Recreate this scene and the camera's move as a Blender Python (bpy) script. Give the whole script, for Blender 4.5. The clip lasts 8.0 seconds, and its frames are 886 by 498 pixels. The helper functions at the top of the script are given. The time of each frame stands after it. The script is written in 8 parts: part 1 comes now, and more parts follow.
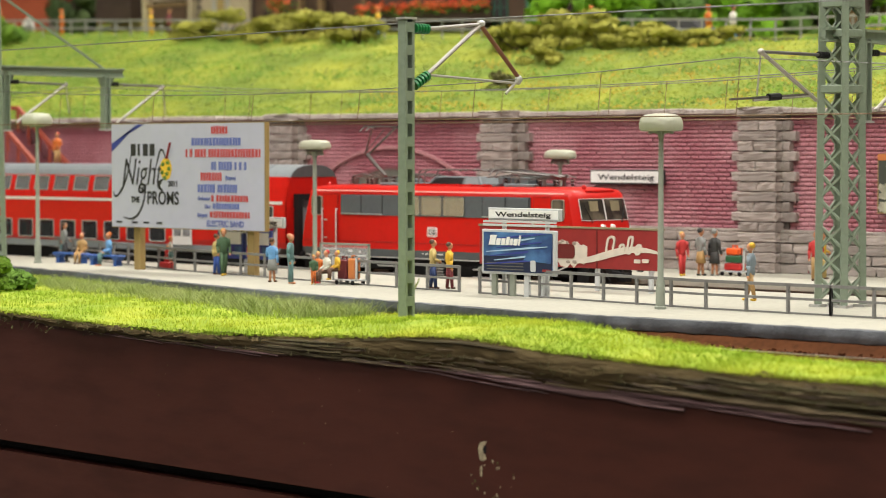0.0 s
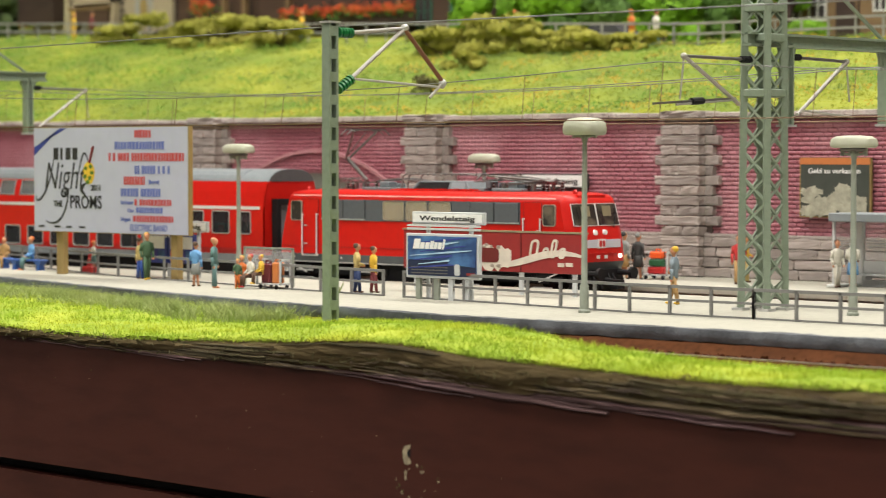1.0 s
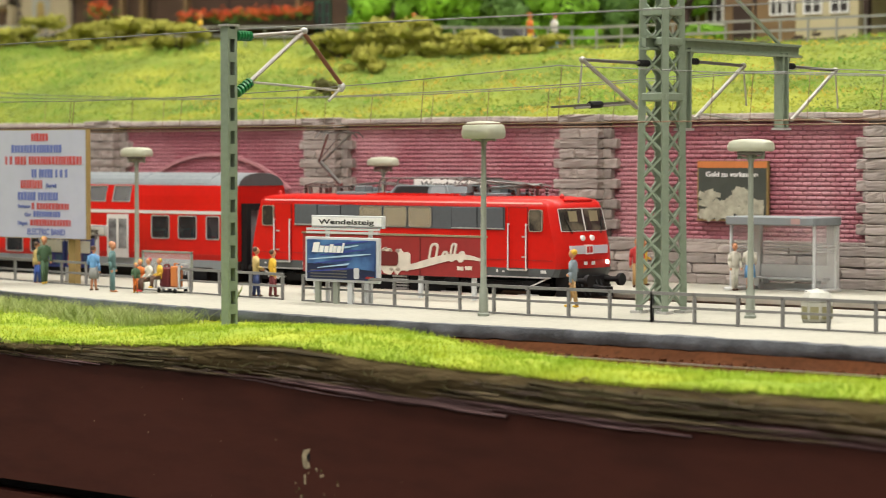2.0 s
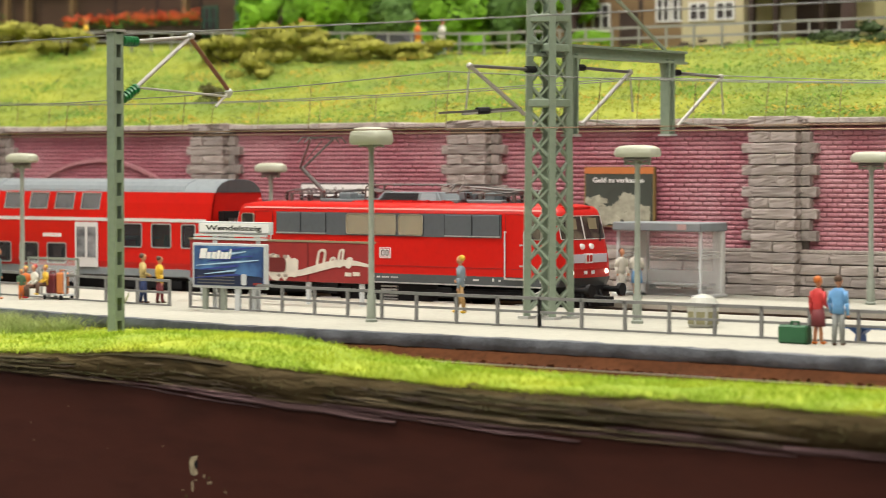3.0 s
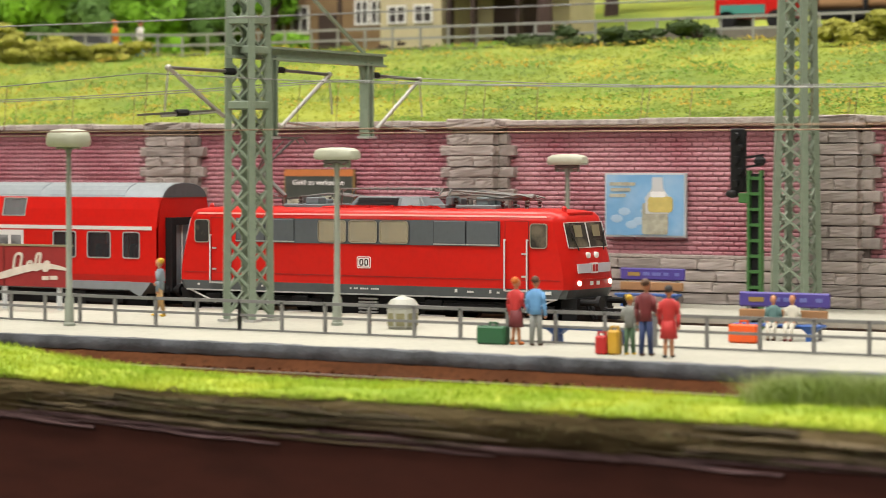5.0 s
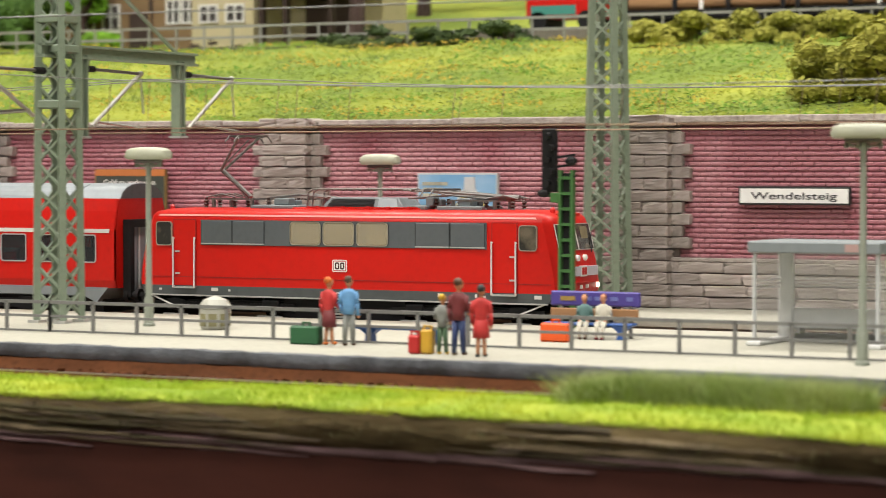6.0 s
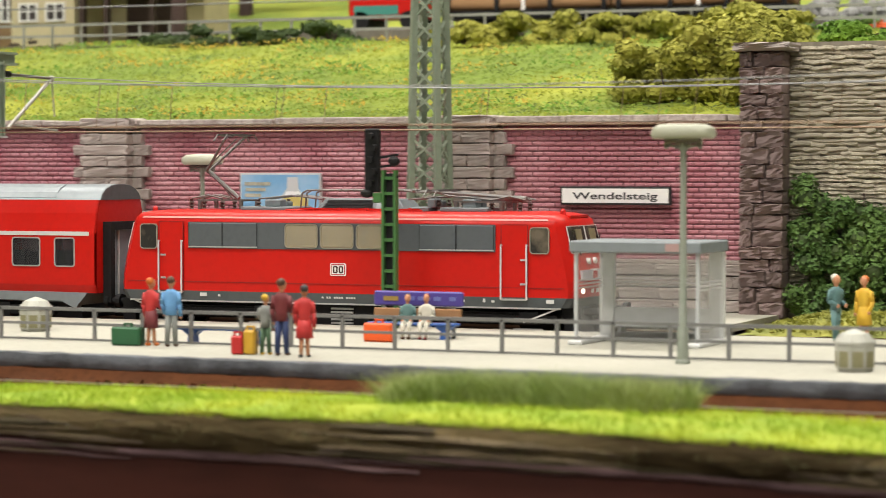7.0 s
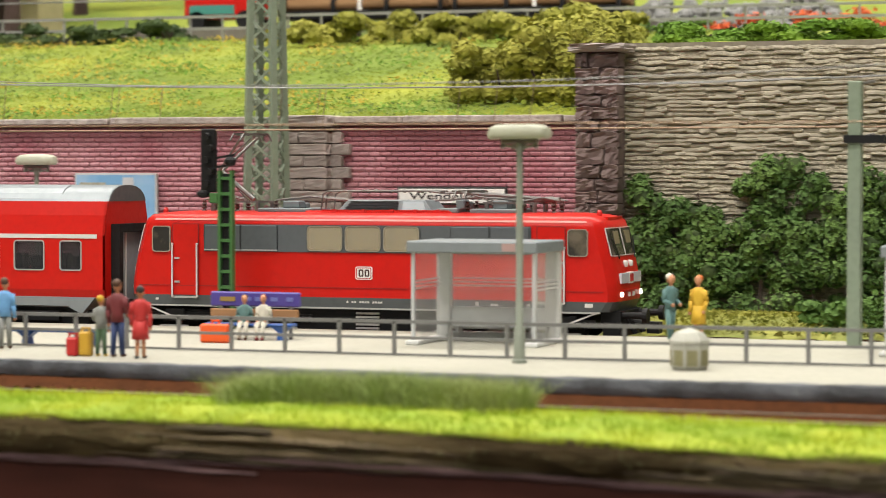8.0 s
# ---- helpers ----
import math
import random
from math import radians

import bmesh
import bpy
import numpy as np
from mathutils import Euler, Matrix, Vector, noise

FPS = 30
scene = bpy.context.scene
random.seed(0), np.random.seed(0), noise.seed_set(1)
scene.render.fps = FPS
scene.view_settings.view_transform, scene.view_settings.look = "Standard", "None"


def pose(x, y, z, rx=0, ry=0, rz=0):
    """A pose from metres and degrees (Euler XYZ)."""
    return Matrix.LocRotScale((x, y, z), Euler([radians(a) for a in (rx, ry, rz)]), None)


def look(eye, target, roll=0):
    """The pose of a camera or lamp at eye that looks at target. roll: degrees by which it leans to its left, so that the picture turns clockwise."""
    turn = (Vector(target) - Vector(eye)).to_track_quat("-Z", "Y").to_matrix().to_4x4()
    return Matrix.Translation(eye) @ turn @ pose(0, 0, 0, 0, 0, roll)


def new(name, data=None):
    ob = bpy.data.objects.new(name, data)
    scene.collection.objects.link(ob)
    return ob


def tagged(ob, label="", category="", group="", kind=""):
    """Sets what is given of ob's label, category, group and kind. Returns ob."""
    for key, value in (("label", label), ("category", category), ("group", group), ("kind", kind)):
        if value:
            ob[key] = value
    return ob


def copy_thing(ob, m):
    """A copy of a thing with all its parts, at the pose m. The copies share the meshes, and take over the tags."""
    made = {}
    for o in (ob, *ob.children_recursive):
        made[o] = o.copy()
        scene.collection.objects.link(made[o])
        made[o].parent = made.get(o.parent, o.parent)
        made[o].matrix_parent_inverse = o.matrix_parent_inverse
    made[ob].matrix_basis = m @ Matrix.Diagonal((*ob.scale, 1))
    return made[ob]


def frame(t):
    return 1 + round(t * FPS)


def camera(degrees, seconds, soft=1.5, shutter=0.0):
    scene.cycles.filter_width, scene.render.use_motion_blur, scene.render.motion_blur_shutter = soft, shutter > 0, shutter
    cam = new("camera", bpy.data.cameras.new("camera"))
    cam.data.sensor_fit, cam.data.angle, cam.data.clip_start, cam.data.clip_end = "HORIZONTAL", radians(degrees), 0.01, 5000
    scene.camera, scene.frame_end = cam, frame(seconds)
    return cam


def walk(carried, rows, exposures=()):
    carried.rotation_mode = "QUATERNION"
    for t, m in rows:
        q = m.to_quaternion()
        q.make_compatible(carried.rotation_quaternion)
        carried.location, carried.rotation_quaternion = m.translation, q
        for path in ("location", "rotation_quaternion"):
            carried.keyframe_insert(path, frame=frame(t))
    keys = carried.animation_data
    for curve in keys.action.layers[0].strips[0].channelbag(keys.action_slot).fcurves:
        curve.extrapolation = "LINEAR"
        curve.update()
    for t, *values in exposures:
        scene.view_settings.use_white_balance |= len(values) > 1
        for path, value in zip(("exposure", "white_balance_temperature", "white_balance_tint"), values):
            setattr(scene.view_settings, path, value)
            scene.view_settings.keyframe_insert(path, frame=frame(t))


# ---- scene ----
# A model railway in 1:87. All lengths below are in millimetres unless a name ends in _M.
MM = 0.001
EYE = 55.0            # the lens stands level with the train's roof; rail tops lie at z = 0

# ---- camera: it stands still and pans to the right with the train ----
cam = camera(19.76, 8.0, 0.8, 0.4)
PAN = [
    (0.0, 44.569, -2.191),
    (0.5, 43.832, -2.159),
    (1.0, 42.859, -2.103),
    (1.5, 41.698, -2.048),
    (1.7, 41.224, -2.049),
    (2.8, 38.716, -1.903),
    (3.0, 38.060, -1.892),
    (3.5, 36.473, -1.860),
    (4.0, 35.104, -1.849),
    (4.2, 34.365, -1.846),
    (5.3, 30.124, -1.842),
    (5.5, 29.304, -1.845),
    (6.0, 27.088, -1.844),
    (6.5, 25.021, -1.843),
    (7.0, 23.103, -1.842),
    (7.5, 21.374, -1.835),
    (8.0, 19.431, -1.837),
]
walk(cam, [(t, pose(0, 0, EYE * MM, 90 + pitch, 0, yaw)) for t, yaw, pitch in PAN])
cam.data.dof.use_dof = True
cam.data.dof.focus_distance = 0.88
cam.data.dof.aperture_fstop = 32.0

# ---- light: an exhibition hall with bright ceiling panels ----
world = bpy.data.worlds.new("hall_air")
world.use_nodes = True
world.node_tree.nodes["Background"].inputs[0].default_value = (1.0, 0.96, 0.9, 1)
world.node_tree.nodes["Background"].inputs[1].default_value = 0.1
scene.world = world
scene.view_settings.exposure = 0.08


def area_lamp(name, x, y, z, sx, sy, watts, target):
    data = bpy.data.lights.new(name, "AREA")
    data.shape, data.size, data.size_y, data.energy = "RECTANGLE", sx, sy, watts
    data.color = (1.0, 0.95, 0.87)
    ob = new(name, data)
    ob.matrix_world = look((x, y, z), target)
    return ob


area_lamp("ceiling_lamp", -0.52, 0.15, 1.66, 2.6, 0.6, 70.0, (-0.4, 0.75, 0.0))
area_lamp("ceiling_lamp", -0.4, 1.5, 1.66, 2.6, 0.5, 66.0, (-0.4, 1.0, 0.0))
area_lamp("ceiling_lamp", -0.35, -1.3, 1.66, 2.6, 0.5, 43.0, (-0.4, 0.6, 0.0))


# ---- small mesh tools (millimetres) ----
def box(bm, x0, x1, y0, y1, z0, z1):
    vs = [bm.verts.new(p) for p in ((x0, y0, z0), (x1, y0, z0), (x1, y1, z0), (x0, y1, z0),
                                    (x0, y0, z1), (x1, y0, z1), (x1, y1, z1), (x0, y1, z1))]
    for f in ((0, 3, 2, 1), (4, 5, 6, 7), (0, 1, 5, 4), (1, 2, 6, 5), (2, 3, 7, 6), (3, 0, 4, 7)):
        bm.faces.new([vs[i] for i in f])
    return bm


def rod(bm, p, q, r, seg=8, r2=None):
    p, q = Vector(p), Vector(q)
    d = (q - p).normalized()
    a = d.orthogonal().normalized()
    b = d.cross(a)
    r2 = r if r2 is None else r2
    rings = []
    for c, rr in ((p, r), (q, r2)):
        rings.append([bm.verts.new(c + (a * math.cos(i * math.tau / seg) + b * math.sin(i * math.tau / seg)) * rr) for i in range(seg)])
    for i in range(seg):
        j = (i + 1) % seg
        bm.faces.new((rings[0][i], rings[0][j], rings[1][j], rings[1][i]))
    bm.faces.new(rings[0][::-1])
    bm.faces.new(rings[1])
    return bm


def bar(bm, p, q, w, h=None):
    """A square bar from p to q."""
    p, q = Vector(p), Vector(q)
    h = w if h is None else h
    d = (q - p).normalized()
    a = d.cross(Vector((0, 0, 1)))
    a = Vector((1, 0, 0)) if a.length < 1e-4 else a.normalized()
    b = a.cross(d)
    rings = [[bm.verts.new(c + a * sx * w / 2 + b * sy * h / 2) for sx, sy in ((-1, -1), (1, -1), (1, 1), (-1, 1))] for c in (p, q)]
    for i in range(4):
        j = (i + 1) % 4
        bm.faces.new((rings[0][i], rings[0][j], rings[1][j], rings[1][i]))
    bm.faces.new(rings[0][::-1])
    bm.faces.new(rings[1])
    return bm


def loft(bm, rings, close=True, caps=True):
    """Joins rings of points of equal count."""
    vs = [[bm.verts.new(p) for p in ring] for ring in rings]
    n = len(rings[0])
    for a, b in zip(vs, vs[1:]):
        for i in range(n if close else n - 1):
            j = (i + 1) % n
            bm.faces.new((a[i], a[j], b[j], b[i]))
    if caps and close:
        bm.faces.new(vs[0][::-1])
        bm.faces.new(vs[-1])
    return bm


def turned(bm, profile, seg=16, x=0.0, y=0.0, z=0.0):
    """A lathe about the vertical: (radius, height) pairs."""
    return loft(bm, [[(x + r * math.cos(i * math.tau / seg), y + r * math.sin(i * math.tau / seg), z + h) for i in range(seg)] for r, h in profile])


def ball(bm, x, y, z, rx, ry, rz, seg=10, rings=6):
    prof = []
    for k in range(rings + 1):
        a = -math.pi / 2 + math.pi * (0.02 + 0.96 * k / rings)
        prof.append([(x + rx * math.cos(a) * math.cos(i * math.tau / seg), y + ry * math.cos(a) * math.sin(i * math.tau / seg), z + rz * math.sin(a)) for i in range(seg)])
    return loft(bm, prof)


def round_loop(x0, x1, z0, z1, r, seg=4):
    """A rectangle in the x-z plane with rounded corners, as (x, z) pairs."""
    out = []
    for cx, cz, a in ((x1 - r, z1 - r, 0.0), (x0 + r, z1 - r, 0.5), (x0 + r, z0 + r, 1.0), (x1 - r, z0 + r, 1.5)):
        for k in range(seg + 1):
            q = math.pi * (a + 0.5 * k / seg)
            out.append((cx + r * math.cos(q), cz + r * math.sin(q)))
    return out


def round_plate(x0, x1, z0, z1, r, y0, y1):
    lp = round_loop(x0, x1, z0, z1, r)
    return loft(B(), [[(x, y0, z) for x, z in lp], [(x, y1, z) for x, z in lp]])


def round_frame(x0, x1, z0, z1, r, w, y0, y1):
    """A rounded frame of width w between the depths y0 and y1."""
    a, b = round_loop(x0, x1, z0, z1, r), round_loop(x0 + w, x1 - w, z0 + w, z1 - w, max(r - w, 0.05))
    return loft(B(), [[(x, y, z) for x, z in lp] for lp, y in ((a, y1), (a, y0), (b, y0), (b, y1), (a, y1))], caps=False)


def mesh_of(name, bm, material, smooth=False, bevel=0.0):
    bmesh.ops.recalc_face_normals(bm, faces=bm.faces[:])
    if bevel:
        sharp = [e for e in bm.edges if len(e.link_faces) == 2 and e.calc_face_angle(0) > 0.5]
        bmesh.ops.bevel(bm, geom=sharp, offset=bevel, segments=1, affect="EDGES", clamp_overlap=True)
    bmesh.ops.scale(bm, vec=(MM, MM, MM), verts=bm.verts[:])
    me = bpy.data.meshes.new(name)
    bm.to_mesh(me)
    bm.free()
    me.materials.append(material)
    if smooth:
        for p in me.polygons:
            p.use_smooth = True
        me.set_sharp_from_angle(angle=0.7)
    return me


def part(name, bm, material, parent=None, label="", smooth=False, bevel=0.0):
    """Links a bmesh as one mesh object under a thing or under a part."""
    ob = new(name, mesh_of(name, bm, material, smooth, bevel))
    ob.parent = parent
    return tagged(ob, label)


def thing(name, x, y, z, rz, label, category, group="", kind=""):
    ob = new(name)
    ob.empty_display_size = 0.01
    ob.matrix_world = pose(x * MM, y * MM, z * MM, 0, 0, rz)
    return tagged(ob, label, category, group, kind)


def B():
    return bmesh.new()


def at(x, y, z=0.0, rz=0.0):
    return pose(x * MM, y * MM, z * MM, 0, 0, rz)


# ---- materials ----
def mat(name, color, rough=0.6, metal=0.0, grain=0.0, scale=300.0, stain=0.0, stain_scale=25.0, bump=0.0, spec=0.5, per_piece=0.0, second=None, coat=0.0, stretch=(1, 1, 1)):
    """Base colour with grain and stains in object space (scales per metre), bump in millimetres."""
    m = bpy.data.materials.new(name)
    m.use_nodes = True
    nt = m.node_tree
    n, l = nt.nodes, nt.links
    p = n["Principled BSDF"]
    p.inputs["Roughness"].default_value, p.inputs["Metallic"].default_value = rough, metal
    p.inputs["Specular IOR Level"].default_value = spec
    p.inputs["Coat Weight"].default_value = coat
    p.inputs["Coat Roughness"].default_value = 0.15
    col = n.new("ShaderNodeRGB")
    col.outputs[0].default_value = (*color, 1)
    out = col.outputs[0]
    tc = n.new("ShaderNodeTexCoord")
    mp = n.new("ShaderNodeMapping")
    mp.inputs["Scale"].default_value = stretch
    l.new(tc.outputs["Object"], mp.inputs[0])

    def noise_node(s, detail=4.0):
        t = n.new("ShaderNodeTexNoise")
        t.inputs["Scale"].default_value, t.inputs["Detail"].default_value = s, detail
        l.new(mp.outputs[0], t.inputs["Vector"])
        return t

    def mixed(a, other, fac, mode="MIX"):
        x = n.new("ShaderNodeMix")
        x.data_type, x.blend_type = "RGBA", mode
        l.new(fac, x.inputs[0])
        l.new(a, x.inputs[6])
        x.inputs[7].default_value = (*other, 1)
        return x.outputs[2]

    def ramp(src, lo, hi, top):
        r = n.new("ShaderNodeMapRange")
        r.inputs[1].default_value, r.inputs[2].default_value, r.inputs[3].default_value, r.inputs[4].default_value = lo, hi, 0.0, top
        l.new(src, r.inputs[0])
        return r.outputs[0]

    g = noise_node(scale)
    if grain:
        out = mixed(out, [c * 0.35 for c in color], ramp(g.outputs[0], 0.45, 0.75, grain))
    if stain or second:
        s = noise_node(stain_scale, 6.0)
        out = mixed(out, second if second else [c * 0.5 for c in color], ramp(s.outputs[0], 0.42, 0.68, stain))
    if per_piece:
        oi = n.new("ShaderNodeObjectInfo")
        h = n.new("ShaderNodeHueSaturation")
        r = n.new("ShaderNodeMapRange")
        r.inputs[3].default_value, r.inputs[4].default_value = 1 - per_piece, 1 + per_piece
        l.new(oi.outputs["Random"], r.inputs[0])
        l.new(r.outputs[0], h.inputs["Value"])
        l.new(out, h.inputs["Color"])
        out = h.outputs[0]
    l.new(out, p.inputs["Base Color"])
    if grain:
        rr = n.new("ShaderNodeMapRange")
        rr.inputs[3].default_value, rr.inputs[4].default_value = max(rough - 0.12, 0.03), min(rough + 0.12, 1)
        l.new(g.outputs[0], rr.inputs[0])
        l.new(rr.outputs[0], p.inputs["Roughness"])
    if bump:
        b = n.new("ShaderNodeBump")
        b.inputs["Distance"].default_value = bump * MM
        l.new(g.outputs[0], b.inputs["Height"])
        l.new(b.outputs[0], p.inputs["Normal"])
    return m


def glow(name, color, strength):
    m = bpy.data.materials.new(name)
    m.use_nodes = True
    p = m.node_tree.nodes["Principled BSDF"]
    p.inputs["Base Color"].default_value = (*color, 1)
    p.inputs["Emission Color"].default_value = (*color, 1)
    p.inputs["Emission Strength"].default_value = strength
    return m


def glass(name, tint, alpha, rough=0.05, body=None):
    m = bpy.data.materials.new(name)
    m.use_nodes = True
    nt = m.node_tree
    p = nt.nodes["Principled BSDF"]
    tr = nt.nodes.new("ShaderNodeBsdfTransparent")
    mx = nt.nodes.new("ShaderNodeMixShader")
    tr.inputs[0].default_value = (*tint, 1)
    p.inputs["Base Color"].default_value = (*(body or tint), 1)
    p.inputs["Roughness"].default_value = rough
    mx.inputs[0].default_value = alpha
    nt.links.new(tr.outputs[0], mx.inputs[1])
    nt.links.new(p.outputs[0], mx.inputs[2])
    nt.links.new(mx.outputs[0], nt.nodes["Material Output"].inputs[0])
    return m


RED = mat("red_train_paint", (0.52, 0.009, 0.005), 0.38, 0, 0.12, 500, 0.1, 30, coat=0.06, spec=0.28)
RED_DARK = mat("dark_red_roof_paint", (0.5, 0.014, 0.012), 0.45, 0, 0.15, 400)
GREY_SKIRT = mat("dark_grey_train_paint", (0.075, 0.085, 0.09), 0.5, 0, 0.2, 500, 0.2, 40)
GREY_BAND = mat("slate_grey_train_paint", (0.085, 0.095, 0.105), 0.45, 0, 0.15, 500)
SILVER = mat("silver_roof_paint", (0.26, 0.29, 0.31), 0.42, 0.3, 0.12, 400, 0.2, 30)
LIGHT_LINE = mat("light_grey_line_paint", (0.6, 0.58, 0.57), 0.45)
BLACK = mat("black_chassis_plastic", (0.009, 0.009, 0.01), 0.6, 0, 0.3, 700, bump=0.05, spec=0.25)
DARK_METAL = mat("dark_bronze_metal", (0.17, 0.16, 0.155), 0.4, 0.6, 0.2, 900)
STEEL = mat("light_grey_cast_metal", (0.5, 0.5, 0.49), 0.4, 0.5, 0.2, 900)
WHITE = mat("white_print", (0.75, 0.75, 0.74), 0.5, 0, 0.08, 600)
WINDOW = glass("tinted_window_glass", (0.8, 0.75, 0.62), 0.22, 0.04)
CREAM = mat("cream_interior_plastic", (0.24, 0.2, 0.115), 0.6, 0, 0.25, 300, 0.4, 60)
LAMP_GLOW = glow("headlight_glow", (1.0, 0.93, 0.75), 2.5)
BRICK = mat("crimson_brick_paint", (0.33, 0.115, 0.145), 0.42, 0, 0.4, 420, 0.7, 35, bump=0.3, second=(0.5, 0.27, 0.3))
STONE_JOINT = mat("dark_brown_stone_joint", (0.12, 0.095, 0.085), 0.9, 0, 0.4, 400)
MORTAR = mat("rose_brown_mortar", (0.17, 0.055, 0.072), 0.7, 0, 0.3, 600)
GRANITE = mat("grey_brown_cast_stone", (0.42, 0.365, 0.335), 0.85, 0, 0.7, 600, 0.6, 110, bump=0.7, per_piece=0.2, second=(0.22, 0.185, 0.175))
PURPLE_STONE = mat("purple_brown_rough_stone", (0.2, 0.145, 0.135), 0.8, 0, 0.7, 500, 0.6, 90, bump=0.9, per_piece=0.3, second=(0.11, 0.072, 0.07))
BEIGE_STONE = mat("beige_grey_layered_stone", (0.42, 0.38, 0.29), 0.85, 0, 0.85, 750, 0.7, 120, bump=1.2, second=(0.25, 0.22, 0.17))
CONCRETE = mat("pale_platform_concrete", (0.375, 0.365, 0.305), 0.75, 0, 0.18, 500, 0.25, 20, bump=0.08)
EDGE_STONE = mat("dark_slate_platform_edge", (0.045, 0.05, 0.06), 0.6, 0, 0.6, 350, 0.5, 60, bump=0.6, second=(0.17, 0.19, 0.22))
RUST = mat("rusty_rail_brown", (0.2, 0.075, 0.028), 0.75, 0, 0.4, 500, 0.4, 60)
RAIL_TOP = mat("worn_rail_steel", (0.5, 0.47, 0.42), 0.35, 0.8, 0.2, 300)
BALLAST = mat("brown_ballast", (0.24, 0.1, 0.04), 0.9, 0, 0.7, 700, 0.5, 100, bump=0.8, second=(0.1, 0.05, 0.03))
BOARD = mat("dark_red_brown_painted_board", (0.057, 0.017, 0.0115), 0.5, 0, 0.45, 160, 0.5, 14, bump=0.18, second=(0.075, 0.024, 0.018), stretch=(0.25, 1, 1), spec=0.25)
EARTH = mat("dark_earth_and_roots", (0.07, 0.05, 0.022), 0.95, 0, 0.65, 500, 0.85, 60, bump=1.4, second=(0.23, 0.175, 0.085), stretch=(0.2, 1, 1), spec=0.2)
GRASS_BASE = mat("bright_green_grass_mat", (0.24, 0.34, 0.02), 0.95, 0, 0.6, 500, 0.7, 45, bump=0.8, second=(0.44, 0.46, 0.035))
GRASS_BLADE = mat("bright_green_grass_fibre", (0.29, 0.43, 0.022), 0.85, 0, 0.45, 260, 0.85, 32, second=(0.54, 0.57, 0.045))
TALL_GRASS = mat("muted_green_grass_fibre", (0.26, 0.33, 0.1), 0.85, 0, 0.4, 200, 0.7, 50, second=(0.44, 0.46, 0.2))
FLOCK = mat("yellow_green_flock", (0.15, 0.215, 0.02), 0.95, 0, 0.5, 260, 0.85, 17, bump=0.8, second=(0.31, 0.325, 0.028))
GREEN_FLOCK = mat("fresh_green_flock", (0.11, 0.22, 0.02), 0.95, 0, 0.4, 200, 0.6, 25, second=(0.22, 0.34, 0.03))
BEIGE_JOINT = mat("brown_grey_stone_joint", (0.22, 0.195, 0.15), 0.9, 0, 0.5, 400)
ROOF_GLINT = mat("pale_red_roof_edge_glint", (0.7, 0.3, 0.27), 0.4)
FIBRE = mat("pale_torn_fibre", (0.15, 0.11, 0.085), 0.9, 0, 0.6, 200, 0.6, 40)
DARK_MARK = mat("dark_red_brown_print", (0.05, 0.02, 0.02), 0.5)
HALL = mat("hall_wall_paint", (0.6, 0.58, 0.55), 0.8, 0, 0.1, 20)
HALL_DARK = mat("hall_floor_carpet", (0.12, 0.1, 0.09), 0.9, 0, 0.3, 60)
MAST = mat("grey_green_mast_paint", (0.2, 0.25, 0.185), 0.5, 0, 0.25, 500, 0.3, 80, second=(0.23, 0.27, 0.21))
POST_GREY = mat("grey_green_lamp_post_paint", (0.24, 0.265, 0.22), 0.5, 0, 0.2, 500)
LAMP_WHITE = mat("ivory_lamp_head_plastic", (0.4, 0.41, 0.32), 0.4, 0, 0.1, 300)
RAILING = mat("grey_railing_plastic", (0.17, 0.17, 0.165), 0.5, 0, 0.2, 500)
WIRE = mat("copper_brown_wire", (0.22, 0.15, 0.1), 0.4, 0.6)
WIRE_GREY = mat("dull_grey_wire", (0.2, 0.2, 0.2), 0.45, 0.5)
GREEN_INS = mat("green_insulator", (0.0, 0.13, 0.03), 0.3)
RUST_ARM = mat("rust_brown_tube", (0.2, 0.075, 0.045), 0.5, 0.2, 0.3, 500)
STEEL_ARM = mat("light_grey_tube", (0.42, 0.4, 0.37), 0.4, 0.5, 0.2, 500)
BLUE = mat("bright_blue_plastic", (0.025, 0.09, 0.32), 0.4, 0, 0.1, 300)
TAN = mat("tan_brown_wood_plastic", (0.33, 0.17, 0.07), 0.6, 0, 0.3, 300, stretch=(0.2, 1, 1))
SHELTER_GREY = mat("light_grey_shelter_plastic", (0.5, 0.52, 0.53), 0.45, 0, 0.1, 300)
ROOF_GREY = mat("mid_grey_shelter_roof", (0.2, 0.225, 0.24), 0.5, 0, 0.15, 300)
CLEAR = glass("clear_acrylic", (0.95, 0.95, 0.95), 0.16, 0.3)
BIN = mat("pale_grey_bin_plastic", (0.42, 0.42, 0.37), 0.5, 0, 0.25, 300, 0.3, 60)
PRINT_BLACK = mat("black_print", (0.02, 0.02, 0.022), 0.6)
ARCH_RIM = mat("pale_rose_arch_brick", (0.42, 0.2, 0.22), 0.6, 0, 0.3, 500)
NICHE = mat("grey_green_niche", (0.13, 0.13, 0.11), 0.8, 0, 0.4, 200)
ARCH_BRICK = mat("rose_arch_brick", (0.21, 0.075, 0.09), 0.6, 0, 0.3, 500)
DARK_RECESS = mat("dark_recess", (0.035, 0.028, 0.028), 0.8, 0, 0.4, 200)
DRY_FLOCK = mat("dry_yellow_flock", (0.2, 0.22, 0.045), 0.95, 0, 0.5, 260, 0.8, 40, bump=0.8, second=(0.36, 0.34, 0.06))
SAGE = mat("sage_green_flock", (0.1, 0.14, 0.03), 0.95, 0, 0.3, 200, 0.6, 20, second=(0.15, 0.2, 0.06))
